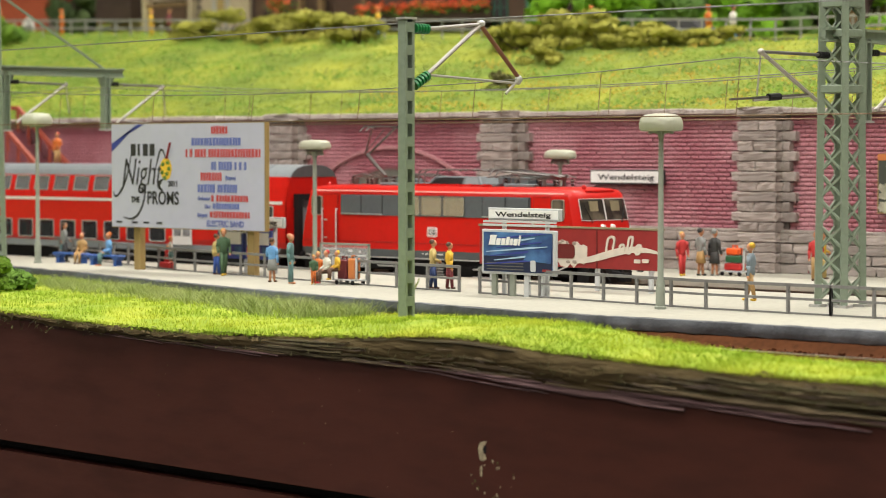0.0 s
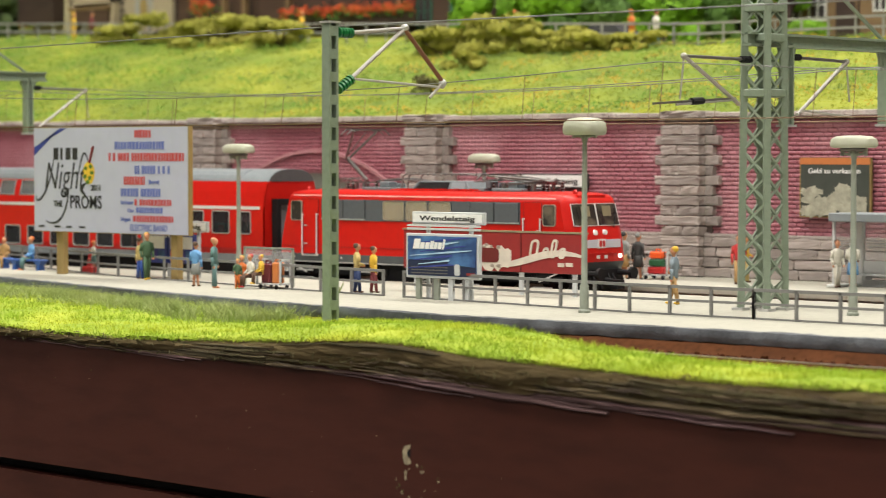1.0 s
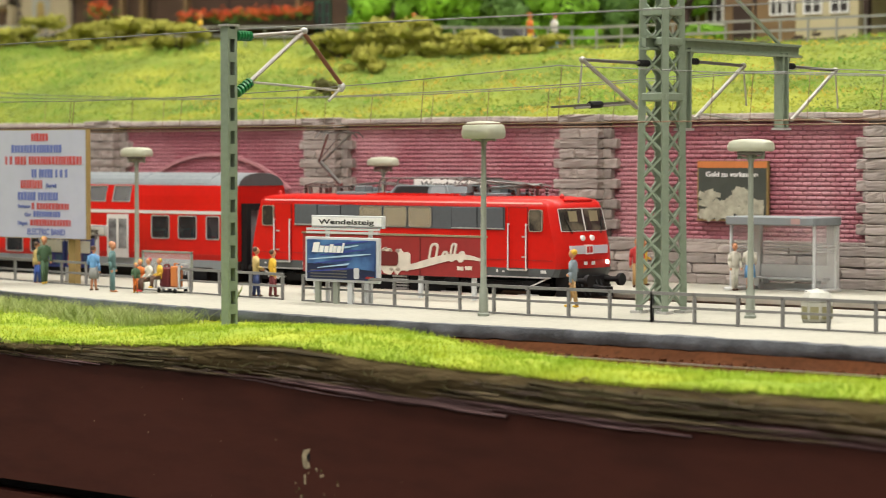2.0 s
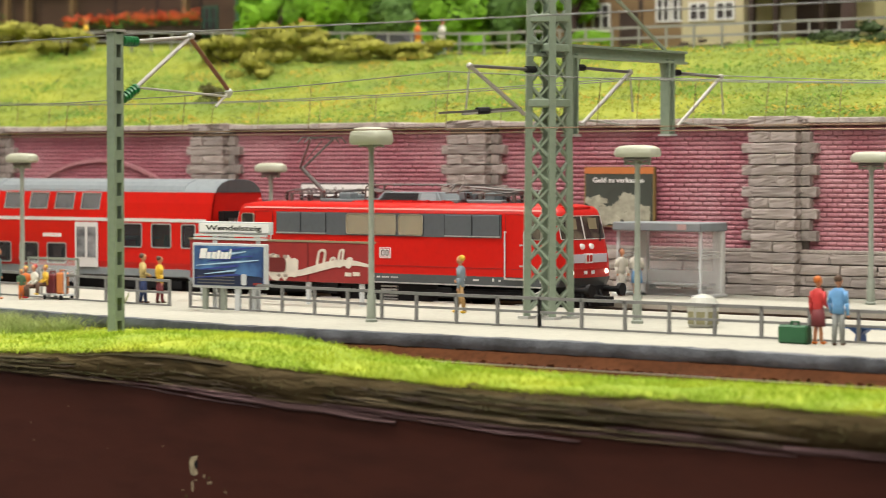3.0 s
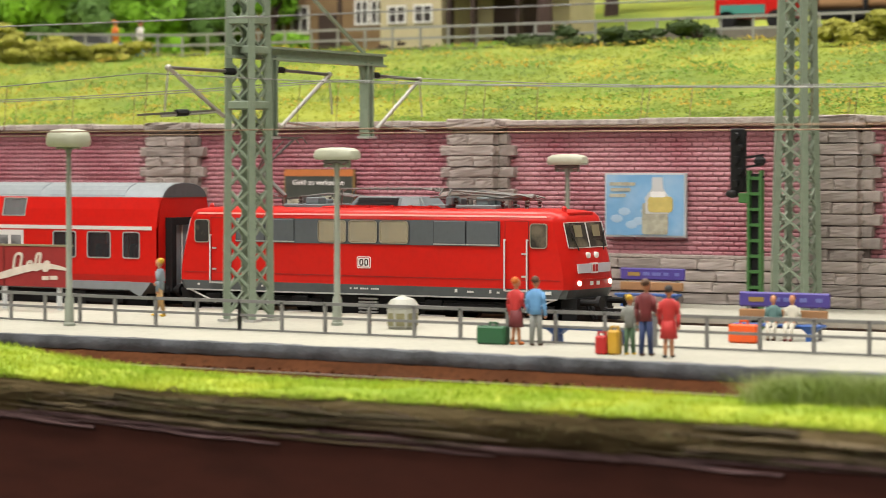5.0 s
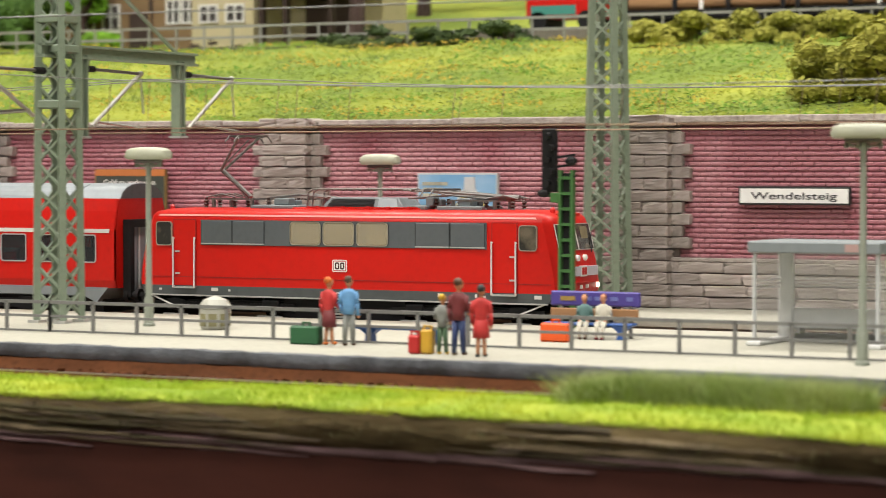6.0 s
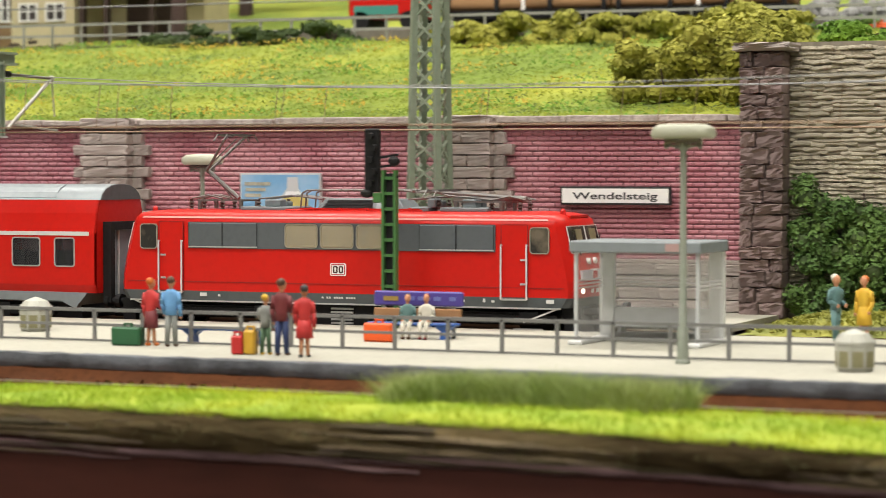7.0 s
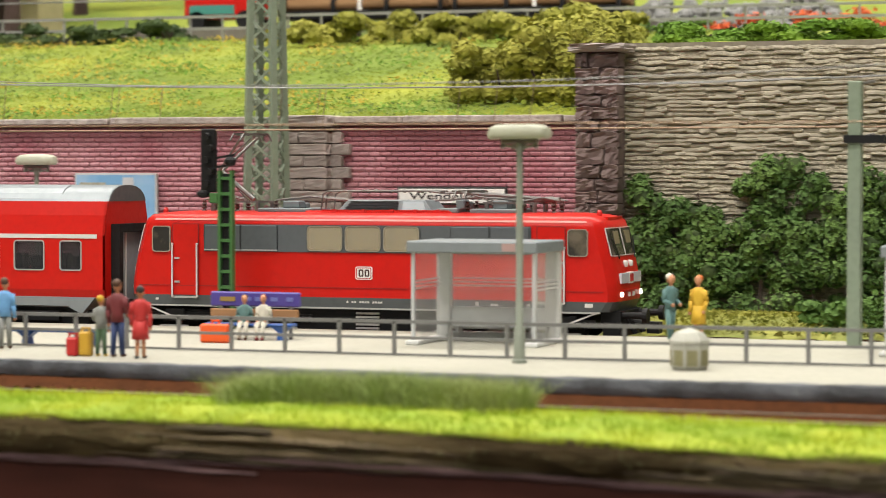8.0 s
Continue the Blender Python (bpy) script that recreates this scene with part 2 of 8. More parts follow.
BARK = mat("dark_brown_bark", (0.06, 0.035, 0.03), 0.9, 0, 0.6, 200, bump=0.6, stretch=(1, 1, 0.3))
OLIVE = mat("olive_green_foliage", (0.28, 0.28, 0.04), 0.9, 0, 0.4, 150, 0.7, 60, second=(0.44, 0.42, 0.07))
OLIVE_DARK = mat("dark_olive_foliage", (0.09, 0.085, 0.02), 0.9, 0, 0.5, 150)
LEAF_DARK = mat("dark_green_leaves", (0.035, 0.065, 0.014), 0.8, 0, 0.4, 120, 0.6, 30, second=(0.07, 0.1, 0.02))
LEAF_GREEN = mat("mid_green_leaves", (0.07, 0.15, 0.02), 0.8, 0, 0.4, 120, 0.6, 40, second=(0.13, 0.22, 0.03))
LEAF_BRIGHT = mat("bright_green_leaves", (0.2, 0.42, 0.015), 0.8, 0, 0.4, 120, 0.7, 25, second=(0.05, 0.12, 0.012))
LEAF_IVY = mat("ivy_leaves", (0.065, 0.135, 0.025), 0.75, 0, 0.5, 200, 0.8, 60, second=(0.17, 0.28, 0.065))
ORANGE_FLOWER = mat("orange_red_petals", (0.55, 0.1, 0.02), 0.8, 0, 0.3, 120, 0.6, 60, second=(0.5, 0.03, 0.015))
ROAD = mat("grey_brown_road", (0.17, 0.15, 0.13), 0.9, 0, 0.4, 200, 0.4, 20)
ROAD_RAIL = mat("pale_grey_metal_railing", (0.3, 0.3, 0.28), 0.5, 0.2, 0.2, 300)
DARK_WOOD = mat("dark_brown_wood", (0.04, 0.022, 0.016), 0.8, 0, 0.5, 120, stretch=(0.3, 1, 1))
DARK_TIMBER = mat("brown_timber_wall", (0.075, 0.04, 0.025), 0.8, 0, 0.5, 120, 0.4, 15, stretch=(0.2, 1, 1))
TIMBER_TAN = mat("tan_timber_wall", (0.2, 0.125, 0.06), 0.8, 0, 0.5, 120, 0.4, 15, stretch=(0.2, 1, 1))
BEIGE_PLASTER = mat("beige_plaster", (0.4, 0.33, 0.23), 0.85, 0, 0.15, 120, 0.3, 15)
CREAM_PLASTER = mat("cream_plaster", (0.48, 0.42, 0.26), 0.85, 0, 0.15, 120, 0.3, 15)
MURAL = mat("faded_mural_paint", (0.3, 0.3, 0.28), 0.85, 0, 0.3, 80, 0.8, 60, second=(0.36, 0.28, 0.2))
PALE_WALL = mat("pale_grey_plaster", (0.32, 0.27, 0.22), 0.85, 0, 0.2, 100, 0.4, 20)
BRICK_HOUSE = mat("orange_red_brick_wall", (0.32, 0.06, 0.025), 0.8, 0, 0.3, 200)
ROOF_TILE = mat("brown_roof_tiles", (0.12, 0.06, 0.04), 0.8, 0, 0.5, 150)
GREEN_SHUTTER = mat("dark_green_shutter_paint", (0.03, 0.11, 0.07), 0.6)
CAR_BLUE = mat("blue_grey_car_paint", (0.07, 0.09, 0.13), 0.3, 0.2)
TEAL = mat("teal_paint", (0.05, 0.24, 0.2), 0.5)
LOG = mat("pale_brown_log_wood", (0.3, 0.17, 0.075), 0.85, 0, 0.6, 150, 0.4, 30, stretch=(0.2, 1, 1))
RUBBLE = mat("grey_white_rubble", (0.27, 0.27, 0.265), 0.85, 0, 0.6, 250, 0.6, 60)
AD_BLUE = mat("blue_printed_picture", (0.03, 0.07, 0.2), 0.4, 0, 0.5, 120, 0.8, 90, second=(0.1, 0.25, 0.5))
AD_PALE = mat("pale_blue_print", (0.35, 0.5, 0.65), 0.4)
AD_RED = mat("dark_red_print", (0.26, 0.02, 0.02), 0.45, 0, 0.2, 300)
AD_TAUPE = mat("grey_brown_print", (0.3, 0.25, 0.21), 0.5)
AD_DARKRED = mat("brown_red_print", (0.12, 0.012, 0.012), 0.45)
AD_CREAM = mat("cream_print", (0.62, 0.56, 0.48), 0.5, 0, 0.3, 200)
AD_LILAC = mat("pale_lilac_paper", (0.41, 0.42, 0.53), 0.55, 0, 0.06, 200, 0.15, 20)
TAN_BOARD = mat("tan_timber", (0.3, 0.21, 0.075), 0.7, 0, 0.4, 200, stretch=(1, 1, 0.2))
BAND_BLUE = mat("dark_blue_print", (0.035, 0.05, 0.25), 0.5)
BAR_RED = mat("red_print", (0.45, 0.02, 0.02), 0.5)
DARK_SHEET = mat("dark_grey_green_print", (0.05, 0.06, 0.05), 0.5, 0, 0.3, 150)
ORANGE_SOFT = mat("soft_orange", (0.5, 0.17, 0.05), 0.5, 0, 0.2, 200)
ORANGE_CASE = mat("bright_orange_plastic", (0.75, 0.1, 0.015), 0.45, 0, 0.1, 200)
PURPLE_PLASTIC = mat("purple_blue_plastic", (0.07, 0.05, 0.26), 0.45, 0, 0.15, 200)
PAPER = mat("pale_paper_print", (0.42, 0.41, 0.32), 0.6, 0, 0.6, 350, 0.6, 260, second=(0.2, 0.2, 0.15))
SKY_BLUE = mat("light_blue_print", (0.16, 0.36, 0.6), 0.5, 0, 0.2, 100, 0.6, 60, second=(0.4, 0.55, 0.68))
YELLOW_SOFT = mat("soft_yellow_print", (0.55, 0.45, 0.14), 0.5, 0, 0.4, 200)
YELLOW = mat("yellow_print", (0.62, 0.4, 0.03), 0.5)
PINK_BADGE = mat("pink_grey_badge", (0.4, 0.26, 0.25), 0.5)
BIN_DARK = mat("mottled_olive_panel", (0.17, 0.16, 0.08), 0.6, 0, 0.7, 400, 0.7, 200, second=(0.4, 0.37, 0.2))
GREEN_CASE = mat("dark_green_plastic", (0.02, 0.1, 0.04), 0.5, 0, 0.15, 300)
YELLOW_CASE = mat("ochre_yellow_plastic", (0.55, 0.32, 0.03), 0.5, 0, 0.2, 300)
MAROON = mat("maroon_plastic", (0.14, 0.02, 0.025), 0.5, 0, 0.2, 300)
SIGNAL_GREEN = mat("leaf_green_signal_paint", (0.045, 0.135, 0.035), 0.5, 0, 0.2, 400)
EARTH_LEAF = mat("dark_olive_shreds", (0.075, 0.07, 0.02), 0.9, 0, 0.4, 200)
EARTH_PALE = mat("pale_brown_torn_layer", (0.16, 0.12, 0.065), 0.95, 0, 0.6, 300, 0.6, 80, bump=0.6, second=(0.1, 0.07, 0.04), stretch=(0.2, 1, 1))
PURPLE_SHEEN = mat("purple_grey_board_sheen", (0.17, 0.1, 0.105), 0.8, 0, 0.4, 300, 0.6, 60, second=(0.08, 0.04, 0.035), stretch=(0.2, 1, 1))
PALE_CHIP = mat("pale_bare_wood", (0.36, 0.3, 0.19), 0.9, 0, 0.7, 600, 0.5, 300)
EARTH_DARK = mat("dark_brown_earth_layer", (0.06, 0.045, 0.022), 0.95, 0, 0.5, 300, 0.5, 80, bump=0.6, second=(0.075, 0.065, 0.02), stretch=(0.2, 1, 1))
BALLAST_RED = mat("red_brown_ballast", (0.095, 0.032, 0.01), 0.95, 0, 0.6, 500, 0.5, 60, spec=0.2)
AMBER = mat("amber_blossom", (0.42, 0.3, 0.035), 0.9, 0, 0.4, 200)
RAIL_RED = mat("red_brown_railing_paint", (0.3, 0.06, 0.035), 0.6, 0, 0.2, 300)


# ======== the setting ========
def slab(name, x0, x1, y0, y1, z0, z1, material, label, category="", kind="structure"):
    return tagged(part(name, box(B(), x0, x1, y0, y1, z0, z1), material), label, category or name.split("_")[0], "", kind)


# the hall round the layout
slab("floor", -4000, 3500, -2600, 3400, -1120, -1100, HALL_DARK, "dark carpeted floor of the exhibition hall")
slab("ceiling", -4000, 3500, -2600, 3400, 1700, 1720, HALL, "pale painted ceiling of the exhibition hall")
slab("wall_north", -4000, 3500, 3400, 3440, -1100, 1700, HALL, "plain pale wall behind the layout", "wall")
slab("wall_south", -4000, 3500, -2640, -2600, -1100, 1700, HALL, "plain pale wall of the hall behind the visitors", "wall")
slab("wall_west", -4040, -4000, -2600, 3400, -1100, 1700, HALL, "plain pale side wall of the hall", "wall")
slab("wall_east", 3500, 3540, -2600, 3400, -1100, 1700, HALL, "plain pale side wall of the hall", "wall")

slab("layout_base", -1990, 890, 660, 1980, -1100, -30, HALL_DARK, "plain dark base that carries the model layout", "base")
slab("hill_core", -2090, 390, 1000, 1975, -30, 60, HALL_DARK, "dark core under the model hill", "base")

BRICK_X0, BRICK_X1 = -330.0, -286.0
WALL_Y, WALL_TOP, FAR_Z, PLAT_Z = 870.0, 72.5, 3.4, 3.0


def fascia_y(x):
    return 522.0 - 0.06 * (x + 600.0)


def platform_edge(x):
    """Near edge of the island platform: straight, drawing back to the left of x = -560."""
    return 606.0 + (0.19 * (-560.0 - x) if x < -560.0 else 0.0) + 5.0 * math.sin(x * 0.011)


def strip(name, xs, near, far, z0, z1, material, label, kind="structure", category=""):
    """A slab that follows two edges along x."""
    rings = [[(x, near(x), z0), (x, far(x), z0), (x, far(x), z1), (x, near(x), z1)] for x in xs]
    return tagged(part(name, loft(B(), rings), material), label, category or name, "", kind)


XS = [x for x in range(-2000, 901, 25)]
strip("ground", XS, lambda x: fascia_y(x) + 14, lambda x: 1000.0, -30.0, -4.5, BALLAST, "brown ballast bed under the model tracks")


def surface(name, rows, material, label, kind="structure", category="", thick=0.0):
    """An open sheet through rows of points, smooth-shaded."""
    bm = loft(B(), rows, close=False)
    ob = part(name, bm, material, smooth=True)
    return tagged(ob, label, category or name, "", kind)


def rough(x, y, z, amp, size):
    """A point moved by fractal noise of that size."""
    v = Vector((x / size, y / size, z / size))
    n = noise.noise_vector(v) + 0.5 * noise.noise_vector(v * 2.3) + 0.3 * noise.noise_vector(v * 5.1)
    return (x + n.x * amp * 0.3, y + n.y * amp * 0.3, z + n.z * amp)


# grass verge, earth edge and painted boards at the front of the layout
def verge_edge(x):
    return fascia_y(x) - 2.0 + 3.0 * noise.noise(Vector((x / 60.0, 3.1, 0)))


def verge_far(x):
    """The grass reaches the platform on the left, where it covers the end of the front track."""
    s = min(1.0, max(0.0, (-420.0 - x) / 150.0))
    return 556.0 + s * s * (platform_edge(x) - 0.5 - 556.0)


def verge_lift(x):
    hump = 1.7 * math.exp(-((x + 498.0) / 36.0) ** 2) + 1.6 * math.exp(-((x + 520.0) / 48.0) ** 2) - 1.0 * math.exp(-((x + 380.0) / 45.0) ** 2) - 1.6 * math.exp(-((x + 645.0) / 45.0) ** 2)
    return hump + 1.6 * min(1.0, max(0.0, (x + 570.0) / 120.0)) - 1.8 * min(1.0, max(0.0, (x + 170.0) / 70.0))


def earth_low(x):
    """Lower limit of the torn earth on the board."""
    return float(np.interp(x, (-750, -650, -590, -537, -467, -386, -267, -174, -90), (-3.7, -6.2, -7.0, -7.2, -9.0, -10.4, -9.2, -8.8, -8.5)))


def verge_z(x, s):
    cover = min(1.0, max(0.0, (-420.0 - x) / 130.0))
    return verge_lift(x) - 2.0 + cover * 1.9 * (1 - s) + 0.8 * math.sin(s * 3.0) + (-0.5 * (s - 0.8) / 0.2 if s > 0.8 else 0.0) + 1.0 * s + 14.0 * s * s * (1.0 - s) * math.exp(-((x + 556.0) / 24.0) ** 2)


verge_rows = []
for x in range(-1700, 701, 4):
    row = []
    for k in range(15):
        s = k / 14.0
        y = verge_far(x) - s * (verge_far(x) - verge_edge(x))
        z = verge_z(x, s) + (-1.5 if k == 0 else 0.0)
        row.append(rough(x, y, z, 0.9, 14.0))
    verge_rows.append(row)
verge = surface("grass_verge", verge_rows, GRASS_BASE, "bright yellow-green grass mat along the layout edge", category="grass")

earth_rows = []
for x in range(-1700, 701, 4):
    depth = verge_lift(x) - 1.4 - earth_low(x)
    row = []
    for k in range(9):
        s = k / 8.0
        row.append(rough(x, verge_edge(x) + 0.6 - 2.0 * math.sin(s * 3.14) + s * 2.6, verge_lift(x) - 1.4 - s * depth, 1.3, 6.0 + 4 * s))
    earth_rows.append(row)
surface("earth_edge", earth_rows, EARTH, "rough brown earth and roots below the grass edge", category="earth")

XB = [-2000, -1400, -800, -300, 200, 900]
strip("fascia_board", XB, fascia_y, lambda x: fascia_y(x) + 12, -47.0, -3.5, BOARD, "dark red-brown painted wooden fascia board, chipped", "structure", "board")
strip("fascia_board_lower", XB, lambda x: fascia_y(x) + 1.0, lambda x: fascia_y(x) + 13, -140.0, -51.0, BOARD, "dark red-brown painted lower board of the layout", "structure", "board")
# solid black strip gives the gap between the boards its shadow
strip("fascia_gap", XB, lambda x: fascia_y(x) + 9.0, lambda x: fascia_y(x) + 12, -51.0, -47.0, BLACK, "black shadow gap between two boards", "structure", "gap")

# island platform
XP = [x for x in range(-1500, 501, 20)]
strip("platform", XP, lambda x: platform_edge(x) + 2.0, lambda x: 757.0, -2.0, PLAT_Z, CONCRETE, "pale concrete island platform top, slightly worn", "structure", "platform")
edge_rows = []
for x in range(-1500, 501, 3):
    e = platform_edge(x)
    edge_rows.append([rough(x, e + 2.4, PLAT_Z + 0.15, 0.25, 6.0), rough(x, e + 0.3, PLAT_Z - 0.1, 0.3, 5.0), rough(x, e - 0.4, PLAT_Z - 1.8, 0.6, 5.0), rough(x, e - 0.3, 0.2, 0.6, 5.0), rough(x, e, -0.9, 0.4, 5.0), (x, e + 1.8, -1.4)])
surface("platform_edge", edge_rows, EDGE_STONE, "dark slate-grey rough stone edge of the platform", category="edge")

base_rows = [[rough(x, platform_edge(x) + 1.0, -0.9, 0.2, 4.0), rough(x, platform_edge(x) - 0.9, -1.5, 0.4, 4.0), rough(x, platform_edge(x) - 2.6, -3.0, 0.6, 4.0), (x, platform_edge(x) - 5.5, -5.2)] for x in range(-1500, 501, 4)]
surface("platform_base", base_rows, BALLAST_RED, "red-brown ballast heaped against the platform foot", category="ballast")

# far platform in front of the wall, with openings in its face
strip("far_platform", [x for x in XP if x <= -240], lambda x: 801.0, lambda x: WALL_Y + 4, 0.8, FAR_Z, CONCRETE, "pale concrete platform along the brick wall", "structure", "platform")
far_face = thing("far_platform_face", 0, 0, 0, 0, "grey platform face with openings backed in black for shade", "platform face", "", "structure")
# black sheet behind the pillars, painted shade of the openings
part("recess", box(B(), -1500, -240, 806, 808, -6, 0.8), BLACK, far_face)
beam = part("beam", box(B(), -1500, -240, 802, 806, -0.9, 0.9), RAILING, far_face)
part("plinth", box(B(), -1500, -240, 802, 806, -6, -3.4), RAILING, far_face)
for i in range(95):
    part("pillar", box(B(), -1480 + i * 13, -1476 + i * 13, 802.3, 805.7, -3.4, -0.9), RAILING, far_face)

# tracks
def track(name, yc, x0=-1800, z=0.0):
    t = thing(name, 0, 0, z, 0, "model railway track with rusty rails on brown sleepers", "track", "", "structure")
    for s in (-1, 1):
        y = yc + s * 8.25
        part("rail", box(box(B(), x0, 800, y - 0.35, y + 0.35, -2.0, -0.3), x0, 800, y - 1.0, y + 1.0, -2.6, -2.0), RUST, t)
        part("rail_head", box(B(), x0, 800, y - 0.45, y + 0.45, -0.3, 0.0), RAIL_TOP, t, "shiny worn rail head")
    bm = B()
    for i in range(370):
        if -1780 + i * 7.0 > x0:
            box(bm, -1780 + i * 7.0, -1777 + i * 7.0, yc - 15, yc + 15, -4.4, -2.6)
    tagged(part("sleeper", bm, RUST, t), kind="stuff")
    return t


track("train_track", 780.2)
track("front_track", 568.0, -545, -1.5)

# brick retaining wall
back_wall = thing("wall_brick", 0, 0, 0, 0, "crimson brick retaining wall above a grey stone plinth", "wall", "", "structure")
part("core", box(B(), -1700, -240, WALL_Y + 2.0, WALL_Y + 26, -6, WALL_TOP), MORTAR, back_wall)
rng = random.Random(4)
bm = B()
row_h = 1.87


def brick_shape(bm, x0, x1, y0, y1, z0, z1):
    """A brick whose face is worn round at the top and the foot."""
    return loft(bm, [[(x, y1, z0), (x, y0 + 0.45, z0), (x, y0, z0 + (z1 - z0) * 0.3), (x, y0, z0 + (z1 - z0) * 0.68), (x, y0 + 0.5, z1), (x, y1, z1)] for x in (x0, x1)])


for r in range(32):
    z0 = 21.5 + r * row_h
    if z0 + row_h > WALL_TOP - 1:
        break
    x = -1700 + (r % 2) * 2.2
    while x < -242:
        w = 4.4
        d = rng.uniform(0, 0.16)
        if not BRICK_X0 < x < BRICK_X1:
            brick_shape(bm, x + 0.2, min(x + w - 0.2, -241), WALL_Y + 1.2 - d, WALL_Y + 2.6, z0 + 0.08, z0 + row_h - 0.08)
        x += w
tagged(part("brickwork", bm, BRICK, back_wall, "crimson painted courses of small bricks"), kind="stuff")
cop = B()
x = -1700.0
while x < -245:
    w = rng.uniform(38, 70)
    box(cop, x, min(x + w - 0.6, -245), WALL_Y - 2.5 + rng.uniform(-0.4, 0.4), WALL_Y + 16, WALL_TOP - 1.2, WALL_TOP + 1.0 + rng.uniform(-0.4, 0.4))
    x += w
part("coping", cop, GRANITE, back_wall, "grey-brown stone coping along the wall top", bevel=0.3)


# ======== the train ========
TRAIN_Y = 780.2


def outline(us, uc, ue, w, wc, wf, z):
    """A closed horizontal outline, the same at both ends: side to us, chamfer at uc, front face at ue."""
    half = [(us, -w), (uc, -wc), (ue, -wf), (ue, wf), (uc, wc), (us, w)]
    return [(x, y, z) for x, y in half] + [(-x, -y, z) for x, y in half]


def engine():
    t = thing("electric_locomotive", 0, TRAIN_Y, 0, 0, "bright red electric locomotive with slate-grey window band", "locomotive")
    W = 17.2
    part("skirt", loft(B(), [outline(79, 81.4, 82.6, W - 0.4, 15.6, 12, 9.8), outline(81.0, 82.8, 83.8, W, 16.0, 12, 13.0)]), GREY_SKIRT, t, "dark grey lower body skirt")
    levels = [(81.2, 83.0, 84.0, W, 15.0, 11.4, 13.0), (81.4, 83.2, 84.3, W, 15.0, 11.4, 15.2), (81.0, 82.9, 84.0, W, 15.0, 11.4, 18.5), (80.0, 82.0, 83.2, W, 15.0, 11.4, 23.5),
              (79.3, 81.3, 82.6, W, 15.0, 11.4, 26.2), (76.8, 78.8, 80.1, W - 0.3, 14.7, 11.2, 36.0), (76.1, 78.1, 79.4, W - 0.6, 14.3, 10.9, 38.0),
              (74.8, 76.6, 77.8, W - 1.6, 14.0, 10.6, 39.2), (72.0, 73.6, 74.6, W - 4.4, 11.0, 8.4, 40.0), (66.0, 67.4, 68.4, W - 10, 6.5, 5.0, 40.5)]
    part("body", loft(B(), [outline(*l) for l in levels]), RED, t, "glossy bright red body shell", smooth=True)
    # the highlight along the roof edge, painted as a pale strip
    line = part("roof_line", loft(B(), [outline(74.5, 75.8, 76.4, W - 0.43, 14.6, 10.8, 37.7), outline(74.0, 75.4, 76.0, W - 0.72, 14.2, 10.4, 38.3)]), ROOF_GLINT, t, "thin pale painted highlight under the roof edge")
    for s in (-1, 1):
        y = s * (W + 0.12)
        band = part("window_band", box(B(), -56.3, 56.4, y - 0.14, y + 0.14, 27.5, 36.4), GREY_BAND, t, "slate-grey side window band")
        for x0, x1 in ((-56.0, -43.2), (-43.0, -30.0), (29.6, 42.6), (42.9, 55.9)):
            part("shutter", box(B(), x0, x1, y - 0.4, y + 0.4, 28.2, 36.1), GREY_BAND, band, bevel=0.2)
            part("shutter_sill", box(B(), x0, x1, y - 0.6, y + 0.6, 27.8, 28.25), STEEL, band)
            part("shutter_rim", box(box(B(), x0, x0 + 0.2, y - 0.5, y + 0.5, 28.3, 36.1), x1 - 0.2, x1, y - 0.5, y + 0.5, 28.3, 36.1), BAND_RIM, band)
        for x0 in (-19.6, -6.4, 6.8):
            w = part("window", round_plate(x0 + 0.3, x0 + 12.1, 28.2, 35.8, 1.2, y - 0.26, y + 0.26), CREAM, t, "window with cream curtain behind brown glass")
            part("pane", round_plate(x0 + 0.5, x0 + 11.9, 28.4, 35.6, 1.1, *sorted((y + s * 0.3, y + s * 0.36))), WINDOW, w)
            part("frame", round_frame(x0, x0 + 12.4, 27.9, 36.1, 1.4, 0.3, y - 0.5, y + 0.5), FRAME_TAN, w)
            part("seal", round_frame(x0 - 0.25, x0 + 12.65, 27.65, 36.35, 1.6, 0.28, y - 0.4, y + 0.4), BAND_RIM, w)
            part("curtain_fold", round_plate(x0 + 1.4, x0 + 2.4 + 1.5 * (x0 > 0), 28.8, 35.0, 0.3, y - 0.29, y + 0.29), CREAM_DARK, w)
        for m in (-1, 1):
            d = part("cab_door", box(B(), *sorted((m * 58.4, m * 67.6)), y - 0.06, y + 0.06, 13.2, 36.4), RED, t, "red cab door with grey handrails")
            part("door_groove", box(box(box(B(), m * 58.4 - 0.14, m * 58.4 + 0.14, y - 0.09, y + 0.09, 13.2, 36.4), m * 67.6 - 0.14, m * 67.6 + 0.14, y - 0.09, y + 0.09, 13.2, 36.4), *sorted((m * 58.4, m * 67.6)), y - 0.09, y + 0.09, 36.3, 36.5), RED_SHADE, d)
            for xr in (58.6, 67.5):
                h = B()
                rod(h, (m * xr, y + s * 0.9, 12.2), (m * xr, y + s * 0.9, 30.2), 0.32, 8)
                rod(h, (m * xr, y, 12.6), (m * xr, y + s * 0.9, 12.6), 0.3, 6)
                rod(h, (m * xr, y, 29.8), (m * xr, y + s * 0.9, 29.8), 0.3, 6)
                part("handrail", h, LIGHT_LINE, d, smooth=True)
            k = B()
            box(k, m * 63 - 4.2, m * 63 + 4.2, y - 0.8, y + 0.8, 12.0, 12.6)
            part("door_step", k, STEEL, d)
            k = B()
            box(k, m * 66 - 0.9, m * 66 + 0.9, y - 0.5, y + 0.5, 24.8, 25.4)
